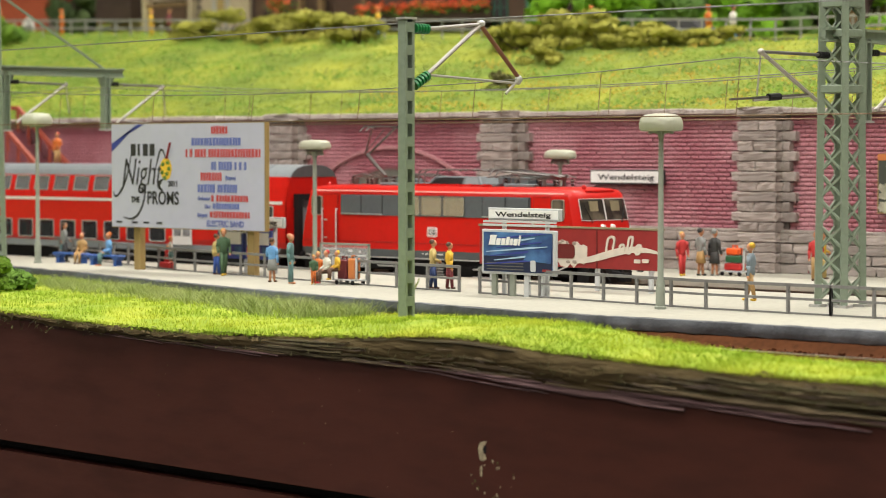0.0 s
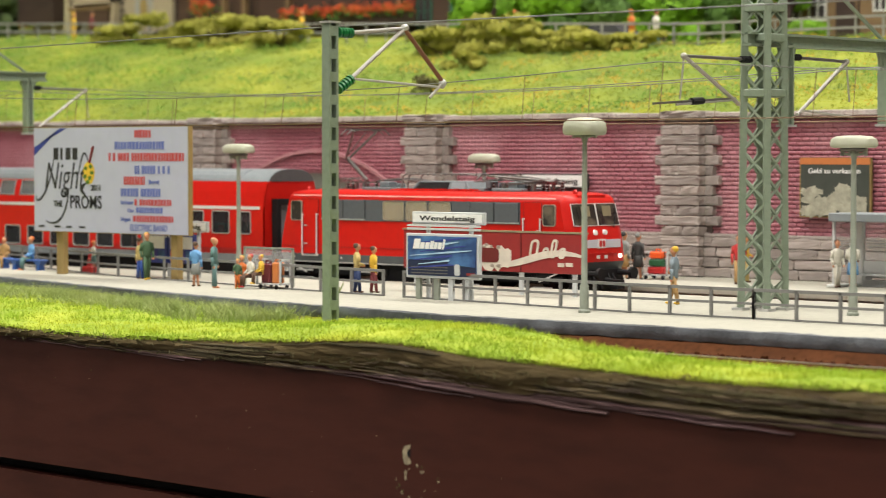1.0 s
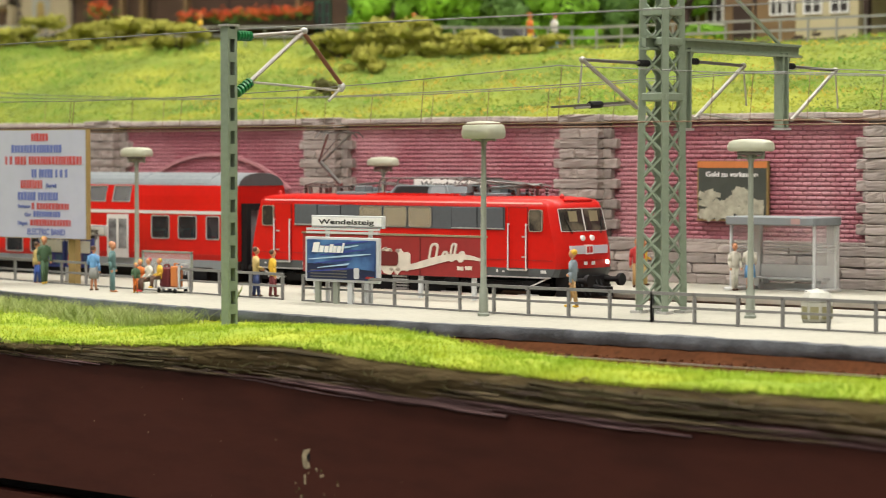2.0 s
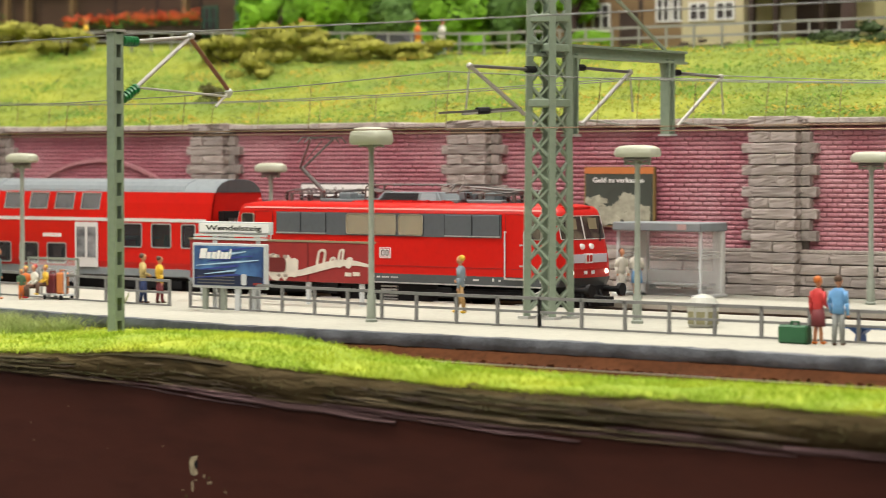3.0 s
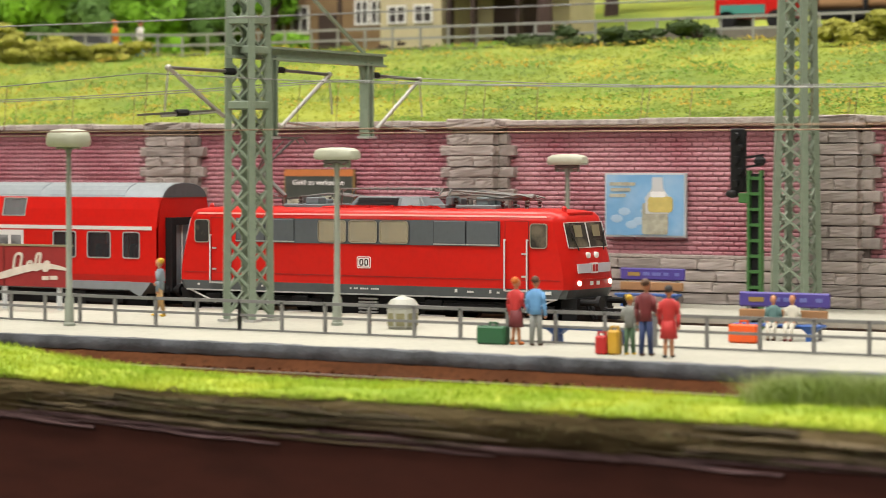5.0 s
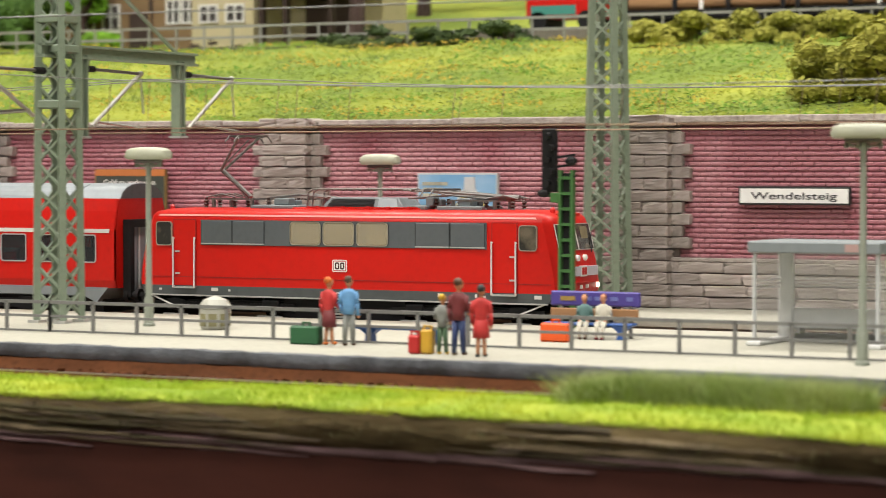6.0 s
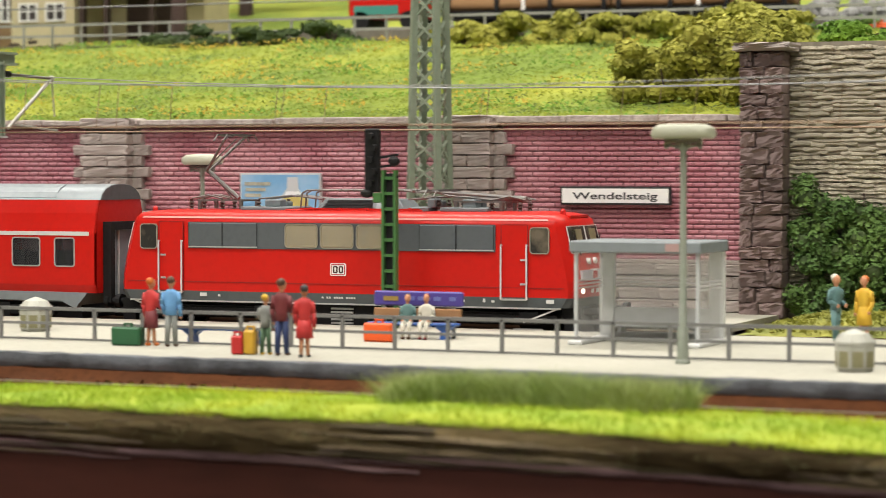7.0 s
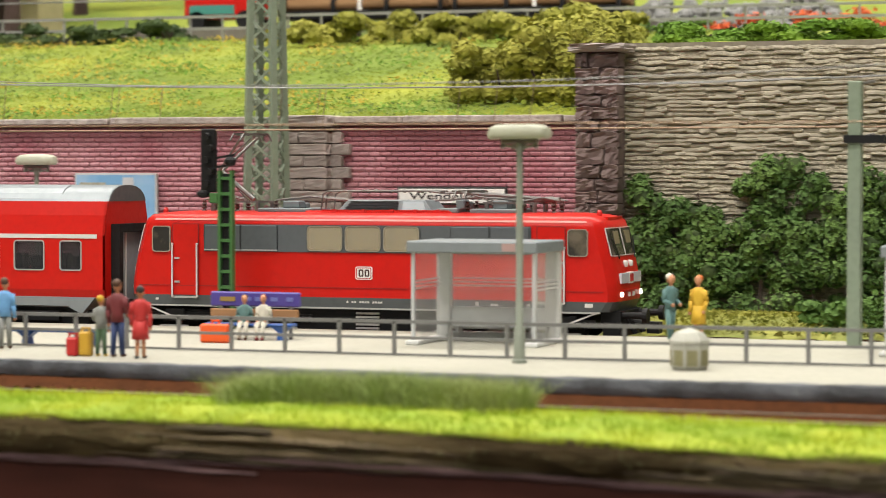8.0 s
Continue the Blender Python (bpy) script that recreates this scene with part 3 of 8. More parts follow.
            box(k, m * 66 - 0.9, m * 66 + 0.9, y - 0.5, y + 0.5, 17.0, 17.6)
            part("door_handle", k, STEEL, d)
            wx = sorted((m * 68.6, m * 74.8))
            cw = part("cab_side_window", round_plate(*wx, 27.4, 35.4, 1.0, y - 0.2, y + 0.2), CAB_GREY, t, "small dark cab side window with pale rim")
            part("frame", round_frame(wx[0] - 0.25, wx[1] + 0.25, 27.1, 35.7, 1.2, 0.3, y - 0.42, y + 0.42), FRAME_TAN, cw)
        # number line and badge
        badge = part("badge", round_plate(-2.8, 3.0, 18.9, 23.1, 0.6, y - 0.14, y + 0.14), WHITE, t, "white square badge with dark border")
        part("badge_border", round_frame(-2.5, 2.7, 19.2, 22.8, 0.5, 0.28, y - 0.2, y + 0.2), BAR_RED, badge)
        part("badge_shape", round_frame(-1.7, 0.0, 19.8, 22.2, 0.5, 0.5, y - 0.2, y + 0.2), DARK_MARK, badge, "plain dark rounded shape")
        part("badge_shape", round_frame(0.4, 2.0, 19.8, 22.2, 0.5, 0.5, y - 0.2, y + 0.2), DARK_MARK, badge, "plain dark rounded shape")
        for i in range(14):
            if i not in (1, 4, 9):
                part("number_bar", box(B(), -6 + i * 0.9, -5.4 + i * 0.9, y + s * -0.5, y + s * -0.05, 11.3, 11.9), LIGHT_LINE, t)
        for k, x in enumerate((-74, -52, -45, 38, 43, 52, 55, 74)):
            part("data_mark", box(B(), x, x + (1.0, 2.6, 0.8)[k % 3], y + s * -0.5, y + s * -0.05, 11.2, 11.9 + 0.5 * (k % 2)), LIGHT_LINE, t)
        part("red_seam", box(B(), -80, 80, y - 0.08, y + 0.08, 16.0, 16.2), RED_SHADE, t)
        part("frame_line", box(B(), -79, 79, y - 0.3, y + 0.3, 9.3, 9.8), STEEL, t, "thin bright line under the skirt")
    # fronts
    for m in (-1, 1):
        f = part("front", box(B(), *sorted((m * 70, m * 79.0)), -8.5, 8.5, 38.6, 39.4), RED, t)
        # raked windscreen, two panes
        for s in (-1, 1):
            lo, hi = (82.25, 27.5), (80.15, 35.8)
            quad = [(m * lo[0], s * 0.35, lo[1]), (m * lo[0], s * 12.0, lo[1]), (m * hi[0], s * 11.7, hi[1]), (m * hi[0], s * 0.35, hi[1])]
            w = part("windscreen", loft(B(), [quad, [(x + m * 0.2, y, z) for x, y, z in quad]]), CAB_GLASS, f, "raked windscreen half with pale rim")
            side = [(m * lo[0], s * 12.0, lo[1]), (m * 81.5, s * 14.0, lo[1] + 0.1), (m * 79.35, s * 13.7, hi[1] - 0.1), (m * hi[0], s * 11.7, hi[1])]
            part("corner_pane", loft(B(), [side, [(x + m * 0.2, y + s * 0.1, z) for x, y, z in side]]), CAB_GLASS, w)
            rim = B()
            loop = [(m * (lo[0] + 0.2), s * 0.2, lo[1] - 0.2), (m * (lo[0] + 0.2), s * 12.0, lo[1] - 0.2), (m * 81.7, s * 14.2, lo[1] - 0.1), (m * 79.55, s * 13.9, hi[1] + 0.1), (m * (hi[0] + 0.2), s * 11.6, hi[1] + 0.2), (m * (hi[0] + 0.2), s * 0.2, hi[1] + 0.2)]
            for i in range(6):
                bar(rim, loop[i], loop[(i + 1) % 6], 0.26)
            part("rim", rim, LIGHT_LINE, w)
            blind = [(m * 81.05, s * 4.0, 31.0), (m * 81.1, s * 9.0, 31.0), (m * 80.35, s * 9.0, 35.0), (m * 80.3, s * 4.0, 35.0)]
            part("sun_blind", loft(B(), [blind, [(x + m * 0.65, y, z) for x, y, z in blind]]), CREAM, w, "pale sun blind in the cab")
            wp = B()
            rod(wp, (m * 83.0, s * 9, 26.4), (m * 81.5, s * 12.0, 32.8), 0.22, 6)
            part("wiper", wp, BLACK, w)
            part("upper_lamp", turned_x(m * 83.0, s * 3.0, 24.6, 1.15, m * 0.9), WHITE, f, "small upper headlight")
            part("headlight", turned_x(m * 83.9, s * 11.2, 15.2, 0.95, m * 0.9), LAMP_GLOW if m > 0 else STEEL, f, "round headlight")
            part("head_stripe", box(B(), *sorted((m * 83.4, m * 84.4)), *sorted((s * 2.6, s * 11.6)), 18.6, 21.8), STRIPE, f, "white front stripe")
            buf = B()
            rod(buf, (m * 82, s * 10.2, 8.6), (m * 91, s * 10.2, 8.6), 1.1, 10)
            part("buffer_stem", buf, BLACK, f)
            buf = B()
            rod(buf, (m * 91, s * 10.2, 8.6), (m * 92.6, s * 10.2, 8.6), 2.4, 14)
            part("buffer_plate", buf, BLACK, f)
        fb = part("front_badge", box(B(), *sorted((m * 83.4, m * 84.45)), -2.3, 2.3, 18.4, 22.0), WHITE, f, "pale square badge on the front")
        part("badge_shape", box(box(B(), *sorted((m * 84.4, m * 84.65)), -1.7, -0.3, 19.0, 21.4), *sorted((m * 84.4, m * 84.65)), 0.3, 1.7, 19.0, 21.4), BAR_RED, fb)
        part("nose_step", box(B(), *sorted((m * 83.6, m * 84.7)), -9.5, 9.5, 16.2, 16.6), RED, f)
        n = B()
        for y in (-3.4, -2.3, 1.4, 2.5):
            box(n, *sorted((m * 83.9, m * 84.6)), y, y + 0.8, 14.3, 15.6)
        part("front_number", n, WHITE, f)
        c = B()
        box(c, *sorted((m * 78, m * 84.4)), -13, 13, 6.2, 9.9)
        part("buffer_beam", c, BLACK, f)
        c = B()
        rod(c, (m * 82, 0, 6.5), (m * 92, 0, 5.2), 1.0, 8)
        box(c, *sorted((m * 90, m * 94)), -2.2, 2.2, 2.6, 6.2)
        for y in (-6, -3, 4, 7):
            rod(c, (m * 84, y, 8.5), (m * 87, y, 2.6), 0.5, 6)
        part("coupler", c, BLACK, f)
        c = B()
        loft(c, [[(m * 79, -14, 2.0), (m * 79, 14, 2.0), (m * 79, 14, 6.5), (m * 79, -14, 6.5)], [(m * 84, -13, 1.8), (m * 84, 13, 1.8), (m * 85, 13, 6.5), (m * 85, -13, 6.5)]])
        part("snow_plough", c, BLACK, f)
        for s in (-1, 1):
            part("brace", bar(B(), (m * 78, s * 16.8, 9.6), (m * 66, s * 16.8, 5.0), 0.5), LIGHT_LINE, f)
        rod_l = B()
        turned(rod_l, [(0.9, 0), (0.9, 1.5), (0.4, 2.2)], 10, m * 75.5, -6.0, 39.4)
        part("roof_lamp", rod_l, RED_DARK, t, "small red lamp on the cab roof")
        # bogies and wheels
        bg = part("bogie", box(box(B(), m * 48 - 25, m * 48 + 25, -14.5, 14.5, 4.0, 8.0), m * 48 - 29, m * 48 + 29, -15.5, -13.5, 4.6, 7.2), BLACK, t, "black bogie under the body")
        for dx in (-19.5, 19.5):
            for s in (-1, 1):
                wh = B()
                rod(wh, (m * 48 + dx, s * 6.8, 6.6), (m * 48 + dx, s * 9.6, 6.6), 6.6, 24)
                part("wheel", wh, BLACK, bg, smooth=True)
                ax = B()
                box(ax, m * 48 + dx - 3.5, m * 48 + dx + 3.5, *sorted((s * 14, s * 16.3)), 4.2, 8.4)
                part("axle_box", ax, BLACK, bg, bevel=0.4)
            sp = B()
            for k in range(2):
                box(sp, m * 48 + dx - 5 + k * 0, m * 48 + dx + 5, -16.9, -16.2, 2.4 + k * 3.2, 3.0 + k * 3.2)
            part("step", sp, STEEL, bg)
    grille = part("underfloor_box", box(B(), -24, 24, -14.5, 14.5, 2.6, 9.6), BLACK, t, "black underfloor equipment box")
    for k in range(5):
        part("grille_bar", box(B(), -3.5, 4.5, -15.4, -14.5, 2.8 + k * 1.2, 3.4 + k * 1.2), STEEL, grille)
    # roof equipment
    rf = part("roof_hatch", box(B(), -24, 27, -9, 9, 40.0, 40.9), RED, t, "raised red roof hatch", bevel=0.4)
    hood = part("roof_hood", loft(B(), [[(-13, -7.5, 40.7), (20, -7.5, 40.7), (20, 7.5, 40.7), (-13, 7.5, 40.7)], [(-10, -6.0, 44.4), (17, -6.0, 44.4), (17, 6.0, 44.4), (-10, 6.0, 44.4)]]), ROOF_HOOD, t, "grey-blue ventilator hood on the roof", bevel=0.3)
    for k in range(6):
        part("louvre", box(B(), -10.5 + k * 0.35, 8, -7.75 + k * 0.22, -7.2 + k * 0.22, 41.2 + k * 0.5, 41.5 + k * 0.5), BAND_RIM, hood)
    part("hood_pane", loft(B(), [[(9.5, -7.55, 41.2), (17.5, -7.55, 41.2), (16.3, -6.2, 44.0), (9.5, -6.2, 44.0)], [(9.5, -7.3, 41.2), (17.5, -7.3, 41.2), (16.3, -5.9, 44.0), (9.5, -5.9, 44.0)]]), SILVER, hood)
    for x in (-62, -50, -36, -29, 31, 40, 50, 60):
        for y in (-4.5, 4.5):
            ins = B()
            turned(ins, [(0.9, 0), (0.5, 0.6), (1.1, 1.1), (0.5, 1.7), (1.1, 2.2), (0.5, 2.8), (0.7, 3.4)], 8, x, y, 40.6)
            part("insulator", ins, RUST_INS, t)
    for y, x0, x1 in [(y, a, b) for y in (-4.5, 0.5, 4.5) for a, b in ((-62, -50), (-36, -12), (20, 50), (50, 62))]:
        w = B()
        if True:
            rod(w, (x0, y, 44.2), ((x0 + x1) / 2, y + 1.0, 45.4), 0.3, 6)
            rod(w, ((x0 + x1) / 2, y + 1.0, 45.4), (x1, y, 44.2), 0.3, 6)
        part("roof_conductor", w, DARK_METAL, t)
    for x0, x1, z1 in ((-41, -22, 41.6), (22, 29, 41.8), (33, 50, 41.7)):
        part("roof_platform", box(B(), x0, x1, -8.5, 8.5, 40.2, z1), ROOF_HOOD, t, "grey equipment platform on the roof", bevel=0.3)
    for x0, x1, z1 in ((-33, -27, 44.0), (27.5, 30.5, 44.6), (40, 45, 44.4)):
        part("roof_device", box(box(B(), x0, x1, -6.0, -1.0, 41.5, z1), x0 + 0.8, x1 - 0.6, 1.0, 5.0, 41.5, z1 - 0.7), ROOF_HOOD, t, "dark grey roof switchgear", bevel=0.35)
    for y in (-6.6, -3.0, 4.6):
        w = B()
        path = [(-19, 41.2), (-18.4, 46.2), (-16.5, 47.2), (18, 47.4), (24, 46.6), (30, 47.0), (36, 45.4)]
        for (xa, za), (xb, zb) in zip(path, path[1:]):
            rod(w, (xa, y, za), (xb, y, zb), 0.32, 6)
        for xa in (-4, 6, 15, 23):
            ball(w, xa, y, 47.2, 0.75, 0.6, 0.6, 8, 5)
        part("busbar", w, DARK_METAL, t, "dark bus bar along the roof", smooth=True)
    for s in (-1, 1):
        part("hatch_rim", box(B(), -18, 26, s * 8.6 - 0.3, s * 8.6 + 0.3, 40.8, 41.2), RED, t)
        for xa in (-14, -4, 6, 14, 22):
            part("hatch_lug", box(B(), xa, xa + 1.2, s * 9.0 - 0.4, s * 9.0 + 0.4, 40.2, 41.4), RED_DARK, t)
    pantograph(t, -50, 1, 1.0)
    pantograph(t, 46, -1, 0.06)
    return t


def turned_x(x, y, z, r, dx):
    bm = B()
    rod(bm, (x - dx * 0.3, y, z), (x + dx, y, z), r, 14, r * 0.85)
    return bm


def pantograph(loco, x, way, lift):
    """A two-arm pantograph; lift 1 is raised, near 0 is folded."""
    base = B()
    for y in (-6, 6):
        bar(base, (x - 9, y, 43.6), (x + 9, y, 43.6), 0.55)
    for dx in (-9, 9):
        bar(base, (x + dx, -6, 43.6), (x + dx, 6, 43.6), 0.55)
    for y in (-6, 6):
        for dx in (-8, 8):
            rod(base, (x + dx, y, 40.6), (x + dx, y, 43.6), 0.8, 8)
    p = part("pantograph", base, DARK_METAL, loco, "dark single-arm pantograph on the roof")
    knee = (x - way * (15 - 7 * lift), 44.0 + 9.8 * lift)
    head = (x + way * (3 * lift + 16 * (1 - lift)), 45.5 + 20.0 * lift)
    a = B()
    rod(a, (x + way * 4, 0, 44.2), (knee[0], 0, knee[1]), 0.85, 8)
    rod(a, (x + way * 1, 2, 43.8), (knee[0] + 1, 2, knee[1] - 1.2), 0.3, 6)
    part("lower_arm", a, DARK_METAL, p)
    a = B()
    rod(a, (knee[0], -1.0, knee[1]), (head[0], -7, head[1]), 0.5, 6)
    rod(a, (knee[0], 1.0, knee[1]), (head[0], 7, head[1]), 0.5, 6)
    rod(a, (knee[0] - 1, 0, knee[1] + 0.5), (head[0], 0, head[1] - 0.8), 0.25, 6)
    part("upper_arm", a, DARK_METAL, p)
    a = B()
    for dx in (-1.8, 1.8):
        bar(a, (head[0] + dx, -10, head[1] + 0.6), (head[0] + dx, 10, head[1] + 0.6), 0.6)
        for s in (-1, 1):
            rod(a, (head[0] + dx, s * 10, head[1] + 0.6), (head[0] + dx, s * 13, head[1] - 1.6), 0.3, 6)
    for y in (-6.5, 6.5):
        bar(a, (head[0] - 2.4, y, head[1] + 0.2), (head[0] + 2.4, y, head[1] + 0.2), 0.5)
    part("collector_head", a, DARK_METAL, p)


CAB_GREY = mat("grey_cab_window_glass", (0.03, 0.028, 0.025), 0.12, 0, 0.4, 200, 0.8, 140, second=(0.17, 0.14, 0.1), spec=0.6)
BAND_RIM = mat("dark_slate_rim_paint", (0.035, 0.04, 0.045), 0.5)
# darker body red: shade of the door grooves and seam, as colour
RED_SHADE = mat("red_seam_shade", (0.2, 0.008, 0.008), 0.5)
CREAM_DARK = mat("brown_cream_curtain", (0.13, 0.105, 0.06), 0.7, 0, 0.3, 300)
STRIPE = mat("pale_lilac_stripe_paint", (0.5, 0.5, 0.56), 0.4)
FRAME_TAN = mat("pale_tan_window_frame", (0.28, 0.25, 0.2), 0.45)
CAB_GLASS = mat("dim_cab_glass", (0.03, 0.026, 0.022), 0.1, 0, 0.5, 90, 0.7, 110, second=(0.2, 0.17, 0.12), spec=0.6)
ROOF_HOOD = mat("blue_grey_hood_paint", (0.15, 0.175, 0.19), 0.5, 0, 0.2, 400)
RUST_INS = mat("dark_brown_insulator", (0.05, 0.025, 0.02), 0.35)
loco = engine()


def coach(x_centre):
    """A double-deck coach; origin at the locomotive's middle so that it moves alike."""
    t = thing("double_deck_coach", x_centre, TRAIN_Y, 0, 0, "bright red double-deck passenger coach with silver-grey roof", "coach")
    L, W = 152.0, 16.4

    def ring(x, pts):
        return [(x, y, z) for y, z in pts]

    def sect(pts):
        return [(-y, z) for y, z in pts] + [(y, z) for y, z in reversed(pts)]

    def side_y(z):
        for (za, ya), (zb, yb) in zip(SIDE, SIDE[1:]):
            if z <= zb:
                return ya + (yb - ya) * (z - za) / (zb - za)
        return SIDE[-1][1]

    SIDE = ((11.2, 15.6), (14.0, W), (32.2, W), (33.2, 16.2), (39.0, 15.2), (43.6, 13.9))
    end_windows = [tuple(sorted((m * a, m * b))) for m in (-1, 1) for a, b in ((135.3, 143), (118, 129), (101, 112))]
    low_windows = [(-67 + i * 17.4, -55.5 + i * 17.4) for i in range(8)]
    high_windows = [(-86 + i * 16.05, -74.5 + i * 16.05) for i in range(11)]
    holes = [(a, b, 20.6, 30.2) for a, b in end_windows] + [(a, b, 12.8, 21.2) for a, b in low_windows] + [(a, b, 36.2, 43.0) for a, b in high_windows]
    for s in (-1, 1):
        bm = B()
        zs = sorted({z for z, _ in SIDE} | {z for h in holes for z in h[2:]})
        for z0, z1 in zip(zs, zs[1:]):
            cuts = sorted({-L, L} | {x for h in holes if h[2] < z1 and h[3] > z0 for x in h[:2]})
            for x0, x1 in zip(cuts, cuts[1:]):
                if any(h[0] <= x0 and x1 <= h[1] and h[2] <= z0 and z1 <= h[3] for h in holes):
                    continue
                loft(bm, [[(x, s * side_y(z0), z0), (x, s * side_y(z1), z1), (x, s * (side_y(z1) - 0.9), z1), (x, s * (side_y(z0) - 0.9), z0)] for x in (x0, x1)])
        part("side_wall", bm, RED, t, "bright red side, leaning inward above the pale line")
    whole = sect([(y, z) for z, y in SIDE])
    for m in (-1, 1):
        part("end_wall", loft(B(), [ring(m * (L - 0.9), whole), ring(m * L, whole)]), RED, t, "red coach end")
    for x0, x1, z in ((-L + 1, -92, 17.0), (92, L - 1, 17.0), (-92, 92, 10.6), (-92, 92, 23.0), (-L + 1, -92, 32.0), (92, L - 1, 32.0)):
        part("deck_floor", box(B(), x0, x1, -15.0, 15.0, z, z + 1.0), INTERIOR, t)
    for row, z in ((end_windows, 18.0), (low_windows, 11.6), (high_windows, 32.0)):
        for a, b in row:
            for yc in (-8.5, 8.5):
                bm = B()
                for k in (-1, 1):
                    loft(bm, [[((a + b) / 2 + dx + k * 0.2, yc + k * 2.7 - hw, z + h) if c == 0 else ((a + b) / 2 + dx, yc + k * 2.7 + hw, z + h) for dx, c in ((-0.8, 0), (0.8, 0), (0.8, 1), (-0.8, 1))] for h, hw in ((0, 2.3), (5.2, 2.3), (6.4, 1.9), (7.2, 1.0))])
                part("seat", bm, SEAT_DARK, t, "dark seat backs inside")
    roof = sect([(13.9, 43.6), (12.6, 45.8), (10.0, 47.6), (6.5, 48.7), (2.0, 49.1)])
    part("roof", loft(B(), [ring(-L, roof), ring(L, roof)]), SILVER, t, "silver-grey rounded roof", smooth=True)
    for x0, x1 in ((-150, -70), (-68, 20), (22, 92), (96, 134)):
        pn = [(-13.6, 44.4), (-12.3, 46.3), (-10, 47.9), (-6.5, 49.0), (-6.5, 48.4), (-10, 47.2), (-12.3, 45.6), (-13.4, 44.2)]
        part("roof_panel", loft(B(), [ring(x0, pn), ring(x1, pn)]), SILVER, t)
    sill = sect([(15.3, 8.0), (15.9, 8.4), (15.9, 11.4), (15.3, 11.6)])
    part("sill", loft(B(), [ring(-L + 14, sill), ring(L - 14, sill)]), SILVER, t, "silver-grey lower sill")
    for m in (-1, 1):
        end = [(m * (L - 14), 8.0), (m * (L - 9), 5.8), (m * (L - 4), 11.4), (m * (L - 14), 11.4)]
        part("sill_end", loft(B(), [[(x, -15.9, z) for x, z in end], [(x, 15.9, z) for x, z in end]]), SILVER, t)
    part("underframe", box(B(), -L + 8, L - 8, -13, 13, 2.2, 9.0), BLACK, t)
    for m in (-1, 1):
        bg = part("bogie", box(box(B(), m * 112 - 22, m * 112 + 22, -15.2, 15.2, 3.4, 6.6), m * 112 - 4, m * 112 + 4, -15.4, 15.4, 2.6, 7.4), BLACK, t, "black bogie")
        for dx in (-14, 14):
            for s in (-1, 1):
                wh = B()
                rod(wh, (m * 112 + dx, s * 6.8, 5.3), (m * 112 + dx, s * 9.6, 5.3), 5.3, 20)
                part("wheel", wh, BLACK, bg, smooth=True)
    for s in (-1, 1):
        y = s * (W + 0.1)
        part("pale_line", box(B(), -L + 3, L - 3, y - 0.15, y + 0.15, 31.2, 32.6), LIGHT_LINE, t, "pale grey line between the decks")

        def window(x0, x1, z0, z1, yy):
            w = part("window", round_plate(x0, x1, z0, z1, 0.9, *sorted((yy - s * 0.3, yy - s * 0.15))), COACH_PANE, t, "tinted window with pale rounded frame")
            part("frame", round_frame(x0 - 0.35, x1 + 0.35, z0 - 0.35, z1 + 0.35, 1.2, 0.45, yy - 0.25, yy + 0.25), STEEL, w)
            return w

        for m in (-1, 1):
            for x0, x1 in ((135.3, 143), (118, 129), (101, 112)):
                window(*sorted((m * x0, m * x1)), 20.6, 30.2, y)
            d = part("entry_door", box(B(), *sorted((m * 72, m * 86)), y - 0.2, y + 0.2, 11.4, 30.6), LIGHT_LINE, t, "pale grey double entry door")
            for k in (0, 1):
                part("door_pane", box(B(), *sorted((m * (73.2 + 6.6 * k), m * (78.2 + 6.6 * k))), y - 0.35, y + 0.35, 15.5, 28.6), COACH_GLASS, d)
        for i in range(8):
            x0 = -67 + i * 17.4
            window(x0, x0 + 11.5, 12.8, 21.2, y)
        for x0, x1 in high_windows:
            y0, y1 = s * side_y(36.2), s * side_y(43.0)
            pane = part("upper_window", loft(B(), [[(x0, y0 - s * 0.3, 36.2), (x1, y0 - s * 0.3, 36.2), (x1, y1 - s * 0.3, 43.0), (x0, y1 - s * 0.3, 43.0)], [(x0, y0 - s * 0.15, 36.2), (x1, y0 - s * 0.15, 36.2), (x1, y1 - s * 0.15, 43.0), (x0, y1 - s * 0.15, 43.0)]]), UPPER_PANE, t, "tinted sloping upper-deck window with the pale ceiling reflection in its colour")
            fr = B()
            cs = [(x0, y0, 36.2), (x1, y0, 36.2), (x1, y1, 43.0), (x0, y1, 43.0)]
            for p, q in zip(cs, cs[1:] + cs[:1]):
                bar(fr, p, q, 0.4)
            part("frame", fr, STEEL, pane)
        lt = B()
        for i in range(9):
            box(lt, 52 + i * 1.3, 52.9 + i * 1.3, y - 0.12, y + 0.12, 24.0, 25.6)
        part("lettering_bar", lt, WHITE, t)
    for m in (-1, 1):
        xs = sorted((m * L, m * (L + 3.2)))
        g = part("gangway", box(box(box(box(B(), *xs, -12.0, -9.4, 8, 36), *xs, 9.4, 12.0, 8, 36), *xs, -9.4, 9.4, 33.2, 36), *xs, -9.4, 9.4, 8, 10), BLACK, t, "black rubber gangway surround")
        part("gangway_door", box(B(), *sorted((m * (L + 0.1), m * (L + 0.6))), -9.3, 9.3, 10.1, 33.1), SILVER, g, "pale grey end door")
        part("door_edge", box(B(), *sorted((m * (L + 0.6), m * (L + 1.0))), -3.2, -2.4, 10.2, 33.0), LIGHT_LINE, g)
